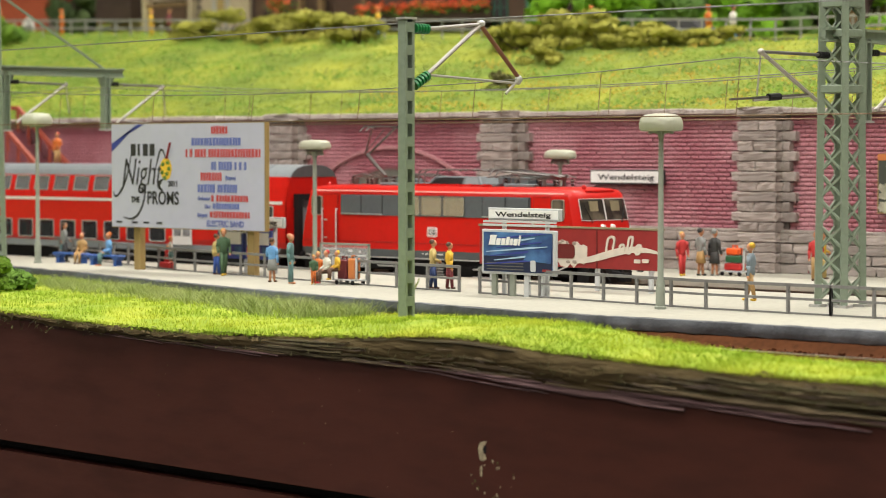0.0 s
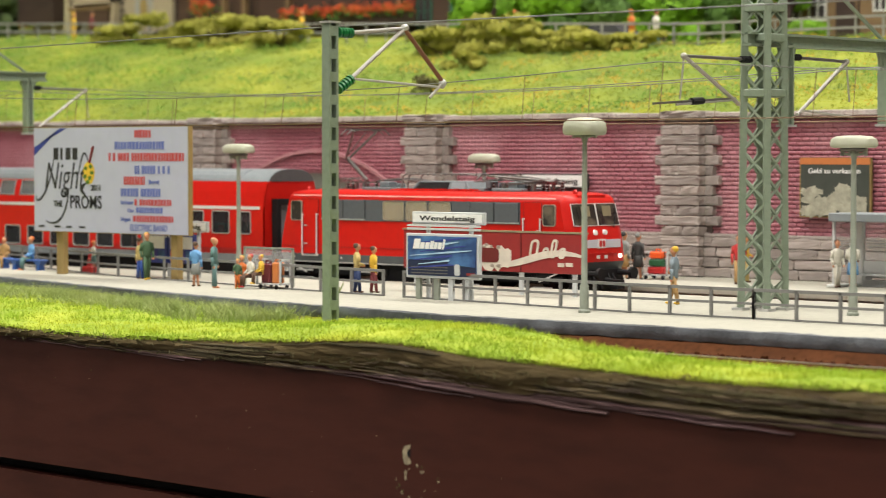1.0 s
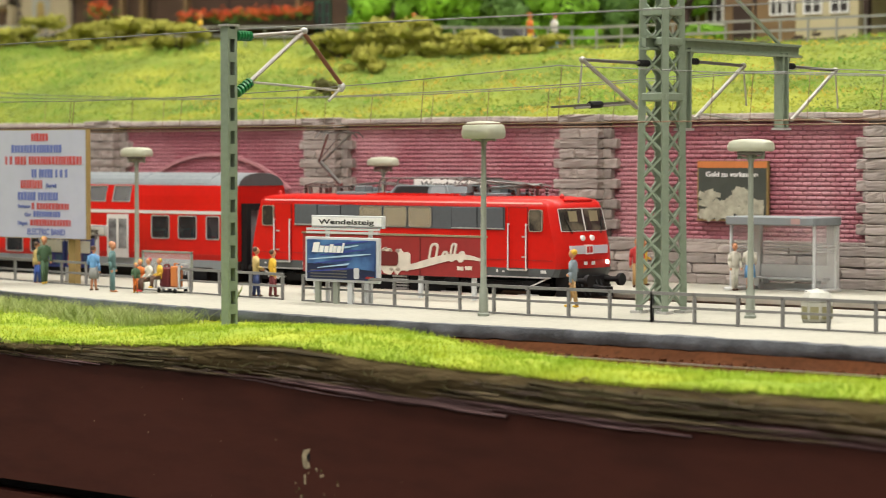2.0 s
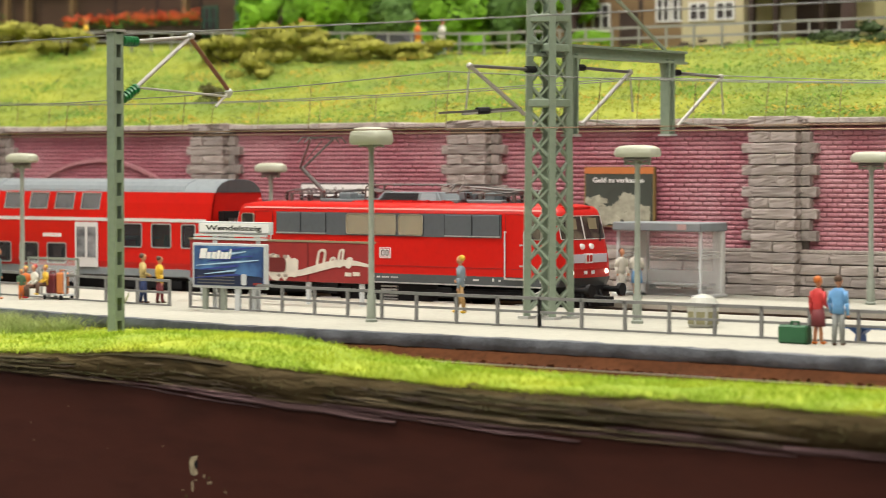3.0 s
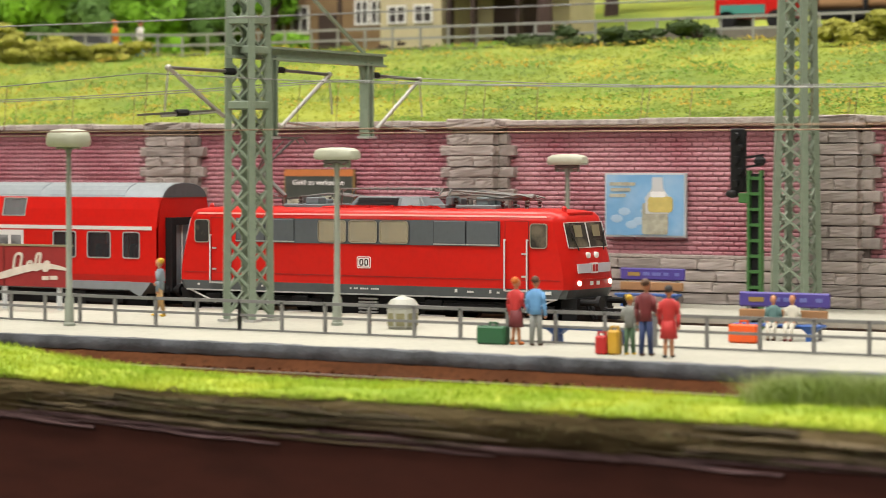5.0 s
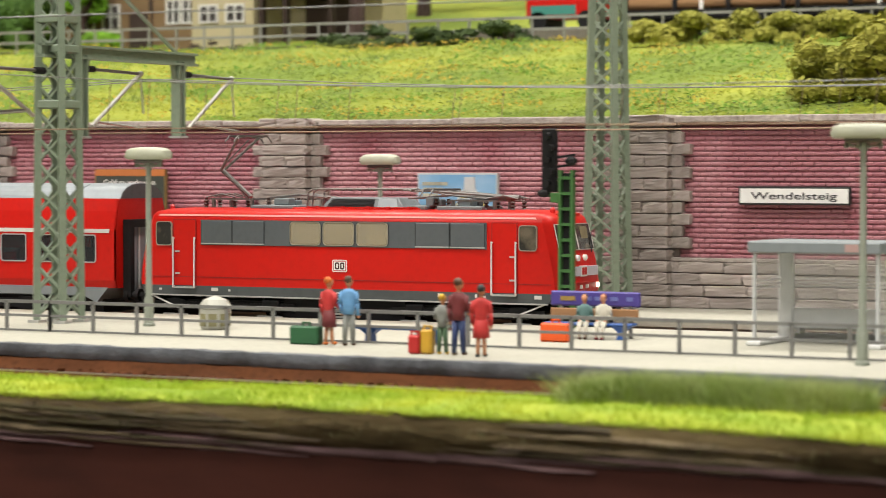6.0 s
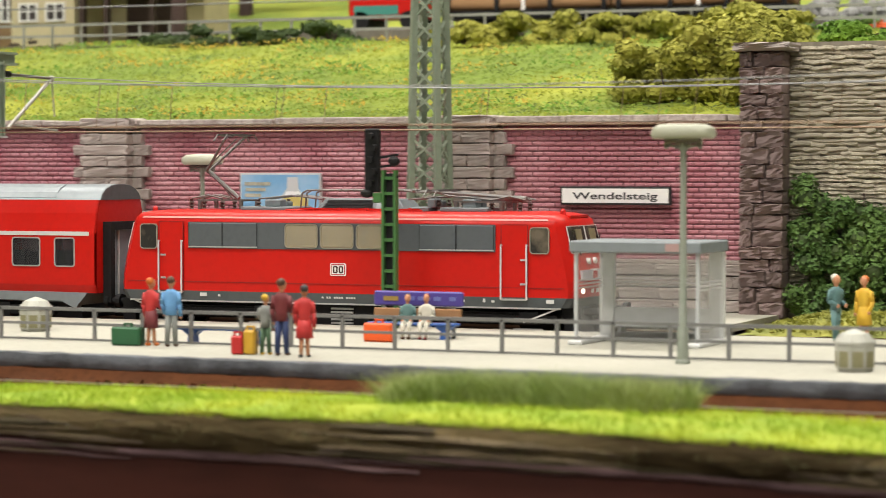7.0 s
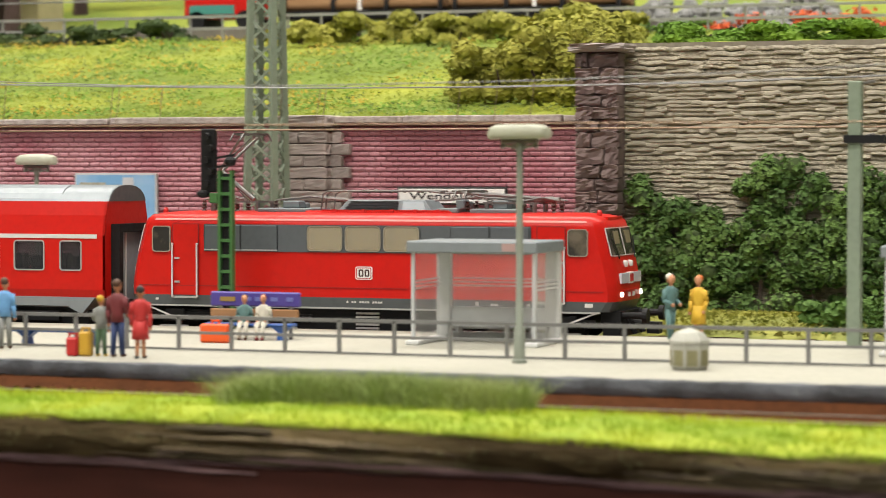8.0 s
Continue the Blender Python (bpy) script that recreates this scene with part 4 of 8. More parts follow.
        part("end_arch", loft(B(), [ring(m * (L + d), sect([(13.7, 43.6), (12.4, 45.7), (9.9, 47.4), (6.4, 48.5), (2.0, 48.9)])) for d in (0.05, 0.35)]), GREY_SKIRT, t, "dark grey roof end")
        for s in (-1, 1):
            bf = B()
            rod(bf, (m * L, s * 10.2, 8.6), (m * (L + 5), s * 10.2, 8.6), 1.3, 10)
            rod(bf, (m * (L + 5), s * 10.2, 8.6), (m * (L + 6.5), s * 10.2, 8.6), 2.4, 12)
            part("buffer", bf, BLACK, t)
        cp = B()
        rod(cp, (m * L, 0, 6), (m * (L + 8), 0, 5.5), 1.2, 8)
        part("coupler", cp, BLACK, t)
    return t


COACH_PANE = glass("tinted_coach_glass", (0.72, 0.72, 0.73), 0.3, 0.06, (0.07, 0.07, 0.075))
# pale body colour puts the ceiling's reflection into the sloping upper panes
UPPER_PANE = glass("upper_coach_glass_pale_reflection", (0.75, 0.75, 0.76), 0.5, 0.25, (0.24, 0.24, 0.25))
SEAT_DARK = mat("dark_grey_seat_plastic", (0.03, 0.03, 0.035), 0.6)
INTERIOR = mat("grey_coach_interior", (0.25, 0.25, 0.25), 0.6)
BLACK_GLASS = mat("dark_window_glass", (0.055, 0.055, 0.06), 0.1, 0, 0, spec=0.6)
COACH_GLASS = mat("grey_coach_window_glass", (0.1, 0.1, 0.105), 0.1, 0, 0.5, 120, 0.9, 75, second=(0.4, 0.4, 0.41), spec=0.6, stretch=(0.5, 1, 1.5))
COACH_BACK = 93.0 + 152.0
coach_a = coach(-COACH_BACK)
coach_b = copy_thing(coach_a, at(-COACH_BACK - 318, TRAIN_Y))
TRAIN_X = [(0.0, -758.0), (1.5, -701.9), (2.5, -652.9), (3.5, -596.8), (4.5, -531.0), (5.5, -463.6), (6.5, -396.9), (8.0, -296.2)]


# ======== stonework, hill and village behind the tracks ========
def stone_mesh(name, seed, material, jag=0.12):
    """A unit stone, one on each side, with uneven faces and worn edges."""
    r = random.Random(seed)
    bm = box(B(), -0.5, 0.5, -0.5, 0.5, -0.5, 0.5)
    bmesh.ops.bevel(bm, geom=bm.edges[:], offset=0.05, segments=1, affect="EDGES")
    bmesh.ops.subdivide_edges(bm, edges=[e for e in bm.edges if e.calc_length() > 0.5], cuts=3, use_grid_fill=True)
    for v in bm.verts:
        n = noise.noise_vector(Vector((v.co.x * 3.0 + seed * 7.1, v.co.y * 2.0, v.co.z * 3.0)))
        v.co += Vector((n.x * 0.04 + r.uniform(-1, 1) * 0.012, n.y * jag * 1.1 + r.uniform(-1, 1) * jag * 0.35, n.z * jag + r.uniform(-1, 1) * jag * 0.2))
    return mesh_of(name, bm, material)


GRANITE_STONES = [stone_mesh("stone", s, GRANITE, 0.08) for s in range(6)]
PURPLE_STONES = [stone_mesh("stone", s, PURPLE_STONE, 0.16) for s in range(6)]


def lens(bm, x0, x1, y0, y1, z0, z1, wave):
    """A thin layered stone, thinner to its ends and rounded along its face."""
    rings, h, dp = [], z1 - z0, y1 - y0
    for u, k in ((0.0, 0.7), (0.1, 0.92), (0.32, 1.0), (0.55, 0.9), (0.8, 1.0), (1.0, 0.72)):
        x = x0 + u * (x1 - x0)
        c = (z0 + z1) / 2 + wave(x)
        a = h * k / 2
        e = 0.16 * h * noise.noise(Vector((x * 1.7 + z0, z0 * 2.1, 5.0)))
        f = dp * (0.12 + 0.1 * noise.noise(Vector((x * 1.3, z0 * 1.9, 8.0))))
        rings.append([(x, y1, c - a), (x, y0 + dp * 0.14, c - a), (x, y0 + f * 0.5, c - a * 0.45 + e), (x, y0 + f, c + a * 0.4 + e), (x, y0 + dp * 0.2, c + a), (x, y1, c + a)])
    return loft(bm, rings)


BEIGE_STONES = [mesh_of("stone", lens(B(), -0.5, 0.5, -0.5, 0.5, -0.5, 0.5, lambda x, s=s: 0.08 * math.sin(7.0 * x + s * 1.7)), BEIGE_STONE) for s in range(7)]
srng = random.Random(11)


def lay(meshes, parent, x0, x1, y0, y1, z0, z1):
    ob = new("stone", srng.choice(meshes))
    ob.parent = parent
    ob.matrix_basis = Matrix.LocRotScale(Vector(((x0 + x1) / 2, (y0 + y1) / 2, (z0 + z1) / 2)) * MM, None, Vector((x1 - x0, y1 - y0, z1 - z0)))
    return ob


PIERS = (-969.0, -816.5, -664.0, -512.5, -360.0)
for px in PIERS:
    pier = thing("pier", px, WALL_Y, 0, 0, "grey-brown stone pier with toothed corner stones on the wall", "pier", "wall piers", "structure")
    part("core", box(box(B(), -9.3, 9.3, -5.0, 4, 2, WALL_TOP - 2), -12.5, 12.5, 0.3, 3, 22, WALL_TOP - 2), STONE_JOINT, pier)
    r = 0
    z = FAR_Z + 0.2
    while z < WALL_TOP - 4.5:
        h = 4.3
        if r % 2:
            lay(GRANITE_STONES, pier, -10, 10, -6.2, 0, z + 0.2, z + h - 0.2)
        else:
            c = srng.uniform(-2, 2)
            lay(GRANITE_STONES, pier, -10, c - 0.2, -6.2 + srng.uniform(-0.4, 0.4), 0, z + 0.2, z + h - 0.2)
            lay(GRANITE_STONES, pier, c + 0.2, 10, -6.2 + srng.uniform(-0.4, 0.4), 0, z + 0.2, z + h - 0.2)
        if z > 21:
            q = 17.0 if r % 2 else 14.0
            lay(GRANITE_STONES, pier, -q, -9.6, -1.6, 3, z + 0.2, z + h - 0.2)
            lay(GRANITE_STONES, pier, 9.6, q, -1.6, 3, z + 0.2, z + h - 0.2)
        z += h
        r += 1
    lay(GRANITE_STONES, pier, -11, 11, -7, 8, WALL_TOP - 2.6, WALL_TOP + 1.6)

plinth = thing("wall_plinth", 0, WALL_Y, 0, 0, "grey-brown block stone plinth along the wall foot", "plinth", "", "structure")
part("core", box(B(), -1500, -240, 0.0, 6, -2, 21.0), STONE_JOINT, plinth)
part("ledge", box(B(), -1500, -240, -1.8, 3, 20.4, 21.9), GRANITE, plinth, bevel=0.3)
for r in range(4):
    x = -1150.0 + r * 7
    while x < -256:
        w = srng.uniform(13, 22)
        lay(GRANITE_STONES, plinth, x + 0.25, min(x + w, -255) - 0.25, -2.0 + srng.uniform(-0.5, 0.3), 2.0, FAR_Z + r * 4.3 + 0.25, FAR_Z + r * 4.3 + 4.05)
        x += w

# a wide blind arch in the brickwork, faintly picked out
arch = thing("blind_arch", 0, WALL_Y, 0, 0, "thin pale rose arch over a smaller grey recess in the wall", "arch", "", "structure")
ax = -893.5
for az, ar, wide, span, mt in ((-32.0, 90.0, 1.5, 0.62, ARCH_RIM), (-6.4, 54.3, 1.3, 0.85, ARCH_BRICK)):
    n = int(ar * span * 2 / 5.0)
    for i in range(n):
        a0, a1 = math.pi / 2 + span * (1 - 2 * i / n), math.pi / 2 + span * (1 - 2 * (i + 0.97) / n)
        ring0 = [(ax + math.cos(q) * rr, -0.1, az + math.sin(q) * rr) for q, rr in ((a0, ar - wide), (a1, ar - wide), (a1, ar), (a0, ar))]
        part("brick", loft(B(), [ring0, [(p[0], 2.5, p[2]) for p in ring0]]), mt, arch)
ring0 = [(ax + math.cos(math.pi / 2 + 0.85 - 1.7 * k / 24) * 53.0, 0.4, -6.4 + math.sin(math.pi / 2 + 0.85 - 1.7 * k / 24) * 53.0) for k in range(25)]
part("recess", loft(B(), [ring0, [(p[0], 1.6, p[2]) for p in ring0]]), NICHE, arch, "grey-green recess inside the inner arch")

# corner pillar and the layered stone wall
pillar = thing("pillar", -246.5, WALL_Y - 2, 0, 0, "tall rough purple-brown stone pillar with flat cap", "pillar", "", "structure")
part("core", box(B(), -6.8, 6.8, -5, 14, -2, 96), PURPLE_STONE, pillar)
z, r = 2.0, 0
while z < 94:
    h = srng.uniform(3.8, 6.2)
    c = srng.uniform(-4, 4)
    lay(PURPLE_STONES, pillar, -7.8, c - 0.2, -7.5 + srng.uniform(-0.8, 0.8), 0, z, z + h - 0.3)
    lay(PURPLE_STONES, pillar, c + 0.2, 7.8, -7.5 + srng.uniform(-0.8, 0.8), 0, z, z + h - 0.3)
    z += h
lay(GRANITE_STONES, pillar, -10.2, 10.2, -10, 16, 95.6, 98.6)

stone_wall = thing("wall_stone", 0, WALL_Y + 3, 0, 0, "beige-grey wall of thin layered stones", "wall", "", "structure")
part("core", box(B(), -240, 500, 1.3, 20, -6, 99), BEIGE_JOINT, stone_wall)
joined, count = B(), 0
z = -2.0
while z < 96.5:
    h = srng.uniform(1.2, 1.8)
    x = -240.0 - srng.uniform(0, 10)
    while x < 420:
        w = srng.choice((3.0, 4.5, 6.0, 8.0, 10.5)) * srng.uniform(0.8, 1.2)
        zz = z + srng.uniform(-0.4, 0.4)
        d = srng.uniform(-0.8, 0.5)
        if x < -60 and z > 58 and x < -150 and count < 298:
            lay(BEIGE_STONES, stone_wall, x - 0.3, x + w + 0.3, d, 4, zz - 0.1, zz + h + 0.1)
            count += 1
        else:
            lens(joined, x - 0.3, x + w + 0.3, d, 4, zz - 0.05, zz + h + 0.05, lambda q, z=z: 0.55 * noise.noise(Vector((q / 6.0, z / 5.0, 2.0))))
        x += w
    z += h
tagged(part("stonework", joined, BEIGE_STONE, stone_wall), kind="stuff")


# ---- hill ----
def hill_top(x):
    return 115.0 + max(0.0, -850.0 - x) * 0.035


def hill_z(x, y):
    if y < 1112:
        s = max(0.0, (y - 884.0) / 228.0)
        return WALL_TOP - 1.0 + (hill_top(x) - WALL_TOP + 1.0) * (0.62 * s + 0.38 * s * s * (3 - 2 * s)) + 2.5 * noise.noise(Vector((x / 70.0, y / 60.0, 0)))
    if y < 1215:
        return hill_top(x) + 0.02 * (y - 1112)
    return hill_top(x) + 2.0 + (y - 1215) * 0.16


hill_rows = []
for x in range(-2100, 401, 10):
    row = []
    for k in range(62):
        y = 880.0 + k * 8.0 if k < 42 else 1216.0 + (k - 42) * 40.0
        z = hill_z(x, y)
        if x > -246 and y < 1112:
            z = 99.0 + (hill_top(x) - 99.0) * max(0.0, (y - 884) / 228.0)
        row.append(rough(x, y, z, 1.6 if 890 < y < 1105 else 0.2, 16.0) if y > 884 else (x, y, z))
    hill_rows.append(row)
surface("hillside", hill_rows, FLOCK, "yellow-green flocked grassy slope above the wall", category="hillside")


def scatter_leaves(name, points, size, material, label, category, flat=0.0, seed=1, aspect=0.6, kind="stuff", parent=None, out=None):
    """Many small bent leaves at the given points, as one mesh."""
    r = np.random.RandomState(seed)
    pts = np.array(points, float)
    n = len(pts)
    w = r.normal(size=(n, 3))
    w /= np.linalg.norm(w, axis=1)[:, None]
    if out is not None:
        w = w * 0.55 + np.array(out, float)
    w += np.array([0.2, -0.5, 1.0]) * flat
    w /= np.linalg.norm(w, axis=1)[:, None]
    d = np.cross(w, r.normal(size=(n, 3)))
    d /= np.linalg.norm(d, axis=1)[:, None]
    u = np.cross(w, d)
    s = (size * r.uniform(0.6, 1.4, n))[:, None]
    a, b = pts - d * s * 0.5, pts + d * s * 0.5
    m = pts + w * s * 0.12
    verts = np.stack([a, m + u * s * aspect * 0.5, b, m - u * s * aspect * 0.5], 1).reshape(-1, 3) * MM
    idx = np.arange(n)[:, None] * 4
    faces = np.concatenate([idx + np.array([0, 1, 2]), idx + np.array([0, 2, 3])]).tolist()
    me = bpy.data.meshes.new(name)
    me.from_pydata(verts.tolist(), [], faces)
    me.materials.append(material)
    ob = new(name, me)
    ob.parent = parent
    return tagged(ob, label, category, "", kind) if parent is None else ob


hr = random.Random(21)
pts = []
for i in range(70000):
    x, y = hr.uniform(-1650, -245), 886 + (hr.random() ** 1.2) * 232
    lump = max(0.0, noise.noise(Vector((x / 20.0, y / 20.0, 4.0)))) + 0.6 * max(0.0, noise.noise(Vector((x / 8.0, y / 8.0, 6.0))))
    pts.append((x, y, hill_z(x, y) + hr.uniform(0.0, 1.2) + 3.2 * lump))
scatter_leaves("hillside_flock", pts, 1.7, FLOCK, "tufted yellow-green flock on the slope", "flock", 1.6, 3)
pts = []
for i in range(60000):
    x, y = hr.uniform(-1650, -245), 888 + hr.random() * 224
    lump = noise.noise(Vector((x / 26.0, y / 17.0, 9.0))) + 0.5 * noise.noise(Vector((x / 9.0, y / 7.0, 2.0)))
    if lump > 0.22:
        pts.append((x, y, hill_z(x, y) + 1.0 + hr.random() * 5.0 * lump))
scatter_leaves("hillside_blossom", [(x, y, hill_z(x, y) + hr.uniform(1.5, 3.5)) for x, y in ((hr.uniform(-1000, -360), 890 + hr.random() * 220) for _ in range(16000)) if noise.noise(Vector((x / 34.0, y / 20.0, 15.0))) > 0.16], 1.6, AMBER, "amber yellow blossom patches on the slope", "flowers", 1.2, 6)
scatter_leaves("hillside_weeds", pts, 1.15, SAGE, "grey-green low weeds on the slope", "weeds", 1.2, 5)

pts = []
for i in range(42000):
    x, y = hr.uniform(-1750, -250), 886 + hr.random() * 232
    if noise.noise(Vector((x / 45.0, y / 26.0, 21.0))) + max(-0.16, (-1130.0 - x) / 300.0) > 0.06:
        pts.append((x, y, hill_z(x, y) + hr.uniform(0.5, 3.5)))
scatter_leaves("hillside_green", pts, 2.0, GREEN_FLOCK, "fresh green flock patches on the slope", "flock", 1.4, 7)


LUMPS, OUTS = [], []


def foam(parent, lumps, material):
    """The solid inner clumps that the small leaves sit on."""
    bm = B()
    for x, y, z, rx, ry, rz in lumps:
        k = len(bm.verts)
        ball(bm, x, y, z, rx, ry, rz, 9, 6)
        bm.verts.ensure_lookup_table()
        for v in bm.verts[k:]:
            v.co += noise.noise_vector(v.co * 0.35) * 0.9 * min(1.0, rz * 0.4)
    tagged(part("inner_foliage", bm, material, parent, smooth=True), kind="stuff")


def clump_points(r, cx, cy, cz, rx, ry, rz, n, lumps=9):
    """Points on lumpy shells, so that the outline is uneven."""
    cs = [(r.uniform(-0.7, 0.7) * rx, r.uniform(-0.7, 0.7) * ry, r.uniform(-0.55, 0.75) * rz, r.uniform(0.28, 0.5) * (1.0 if lumps < 15 else 0.7)) for _ in range(lumps)]
    out = []
    OUTS[:] = []
    LUMPS[:] = [(cx + c[0], cy + c[1], cz + c[2], rx * c[3] * 0.62, ry * c[3] * 0.62, rz * c[3] * 0.62) for c in cs]
    while len(out) < n:
        c = r.choice(cs)
        v = Vector((r.gauss(0, 1), r.gauss(0, 1), r.gauss(0, 1)))
        if v.length < 1e-3:
            continue
        v = v.normalized() * (0.75 + 0.3 * r.random())
        OUTS.append(v.normalized()[:])
        out.append((cx + c[0] + v.x * rx * c[3], cy + c[1] + v.y * ry * c[3], cz + c[2] + v.z * rz * c[3]))
    return out


def bush(x, y, z, rx, ry, rz, n, material, label, size=2.6, seed=1, lumps=10):
    r = random.Random(seed)
    t = thing("bush", x, y, z, 0, label, "bush", "bushes on the hill")
    bm = B()
    for k in range(5):
        rod(bm, (0, 0, -2), (r.uniform(-0.5, 0.5) * rx, r.uniform(-0.5, 0.5) * ry, rz * 0.9), 0.8, 5, 0.3)
    tagged(part("stem", bm, BARK, t), kind="stuff")
    ob = scatter_leaves("foliage", clump_points(r, 0, 0, rz * 0.75, rx, ry, rz, n, lumps), size, material, "", "", 0.1, seed, 0.8, parent=t, out=OUTS)
    foam(t, LUMPS, material)
    return t


OLIVE_LABEL = "olive-green foam-like bush on the slope"
for i, (x, y, rx, rz) in enumerate(((-1290, 1095, 38, 10), (-1215, 1098, 45, 11), (-1150, 1092, 26, 9), (-960, 1078, 42, 12), (-915, 1084, 34, 7), (-990, 1070, 26, 8), (-872, 1090, 28, 5))):
    bush(x, y, hill_z(x, y) - 1, rx, 18, rz * 1.2, 2600, OLIVE, OLIVE_LABEL, 2.6, 40 + i, 16)
bush(-937, 1030, hill_z(-937, 1030) - 2, 17, 14, 9, 1800, OLIVE, OLIVE_LABEL, 2.4, 62, 16)
bush(-917, 975, hill_z(-917, 975) - 1, 12, 9, 6, 350, OLIVE_DARK, "small dark olive bush on the slope", 2.6, 61, 6)
for i, (x, y, rx, rz) in enumerate(((-304, 932, 24, 14), (-282, 926, 23, 18), (-264, 917, 15, 16), (-314, 950, 22, 12), (-276, 948, 24, 22))):
    bush(x, y, 79.0, rx, 15, rz + 1, 5200, OLIVE, "large olive-green clumpy bush above the wall", 2.0, 70 + i, 26)
for i in range(7):
    x = -450 + i * 24
    bush(x, 1085 + (i % 3) * 6, 106.0, 20, 14, 10.5 + (i % 3) * 1.2, 3200, OLIVE, "yellowish olive bush in a row beside the road", 2.4, 80 + i, 18)
for i, x in enumerate((-620, -590, -560, -530)):
    bush(x, 1108, hill_z(x, 1108) - 1, 20, 8, 5 + i % 2 * 2, 600, LEAF_DARK, "low dark green shrub at the road edge", 2.4, 95 + i, 8)
for i in range(9):
    x = -225 + i * 30
    bush(x, 905 + (i % 2) * 8, 99, 20, 8, 4.8, 1500, GREEN_FLOCK, "low fresh green hedge plant on the stone wall", 2.2, 120 + i, 9)
for i in range(7):
    x = -330 + i * 30
    bush(x, 1190 + (i % 2) * 20, 117, 16, 10, 7, 260, ORANGE_FLOWER if i > 1 else LEAF_GREEN, "bed of orange-red flowers by the road", 2.6, 140 + i, 8)

for i, (x, m) in enumerate(((-1585, ORANGE_FLOWER), (-1560, LEAF_DARK), (-1535, LEAF_GREEN), (-1500, GREEN_FLOCK))):
    bush(x, 1075, hill_z(x, 1075) - 2, 20, 14, 13, 1200, m, ("red-flowering bush on the slope", "dark green bush on the slope", "green bush on the slope", "fresh green bush on the slope")[i], 3.2, 170 + i, 12)

# ivy on the stone wall
ir = random.Random(8)
ivy_pts, ivy_lumps, ivy_out = [], [], []
for k in range(640):
    x = ir.uniform(-236, 60)
    top = 42 + 11 * noise.noise(Vector((x / 22.0, 0.3, 0))) + (13 if x < -226 else 0) + (12 if -200 < x < -140 else 0)
    z = 2 + (top - 4) * ir.random() ** 0.9
    r = ir.uniform(2.8, 5.6)
    y = WALL_Y + 1 - 10 * (1 - z / 75.0) * ir.random()
    ivy_lumps.append((x, y, z, r * 0.6, r * 0.5, r * 0.6))
    for j in range(105):
        v = Vector((ir.gauss(0, 1), ir.gauss(0, 1), ir.gauss(0, 1))).normalized() * r * ir.uniform(0.75, 1.05)
        ivy_out.append(v.normalized()[:])
        ivy_pts.append((x + v.x, y + v.y * 0.8, z + v.z))
ivy = thing("ivy", 0, 0, 0, 0, "dark green leafy ivy climbing the stone wall", "ivy")
scatter_leaves("foliage", ivy_pts, 1.7, LEAF_IVY, "", "", 0.1, 9, 0.8, parent=ivy, out=ivy_out)
# clumps coloured darker than the leaves, as shade in the ivy's gaps
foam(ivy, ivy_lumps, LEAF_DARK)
stem = B()
for k in range(14):
    x = -230 + k * 20
    rod(stem, (x, WALL_Y - 2, 0), (x + ir.uniform(-8, 8), WALL_Y + 1, 46), 0.7, 5, 0.3)
tagged(part("stem", stem, BARK, ivy), kind="stuff")
low = [[rough(x, y, 0.5 + 5.0 * math.sin(3.14 * (y - 796) / 72.0) * min(1.0, (x + 236) / 20.0), 1.2, 9.0) for y in range(796, 869, 4)] for x in range(-236, 420, 6)]
surface("embankment", low, DRY_FLOCK, "yellow-green grassy bank at the end of the platform", category="bank")
lowp = []
for i in range(9000):
    x, y = ir.uniform(-233, 100), ir.uniform(796, 866)
    lowp.append((x, y, 1.8 + 4.8 * math.sin(3.14 * (y - 796) / 72.0) * min(1.0, (x + 236) / 20.0)))
scatter_leaves("embankment_flock", lowp, 2.0, DRY_FLOCK, "yellow-green tufts on the bank", "flock", 0.2, 13)
bush(-150, 812, 0, 16, 12, 7, 1100, LEAF_GREEN, "pale and fresh green leafy shrub by the track end", 2.2, 160, 9)

heap_t = thing("rubble_heap", -128, 808, 2, 0, "grey and white rubble heap with fresh green weeds", "rubble")
rh_ = random.Random(19)
for k in range(40):
    stone = ball(B(), rh_.gauss(0, 5), rh_.gauss(0, 4), rh_.uniform(0, 11) * rh_.random(), rh_.uniform(1.0, 2.6), rh_.uniform(1.0, 2.2), rh_.uniform(0.8, 2.0), 7, 5)
    part("stone", stone, RUBBLE, heap_t)
scatter_leaves("foliage", [(rh_.gauss(-9, 2), rh_.gauss(-2, 2), abs(rh_.gauss(4, 3))) for _ in range(900)], 1.6, LEAF_GREEN, "", "", 0.2, 21, 0.8, parent=heap_t)

# ---- road with railing, houses and trees ----
strip("road", [x for x in range(-2000, 401, 50)], lambda x: 1125.0, lambda x: 1212.0, 100.0, 117.4, ROAD, "grey-brown road above the slope", "structure", "road")


def road_railing(x0, n):
    t = thing("road_railing", 0, 1117, 0, 0, "pale grey two-bar railing along the road edge", "railing")
    for i in range(n):
        x = x0 + i * 17.0
        part("post", box(B(), x - 0.5, x + 0.5, -0.5, 0.5, hill_top(x) - 2, hill_top(x) + 13), ROAD_RAIL, t)
    for h in (6.6, 12.2):
        for i in range(n - 1):
            xa, xb = x0 + i * 17.0, x0 + (i + 1) * 17.0
            part("rail", bar(B(), (xa, -0.4, hill_top(xa) + h), (xb, -0.4, hill_top(xb) + h), 1.3), ROAD_RAIL, t)
    return t


road_railing(-1560, 86)


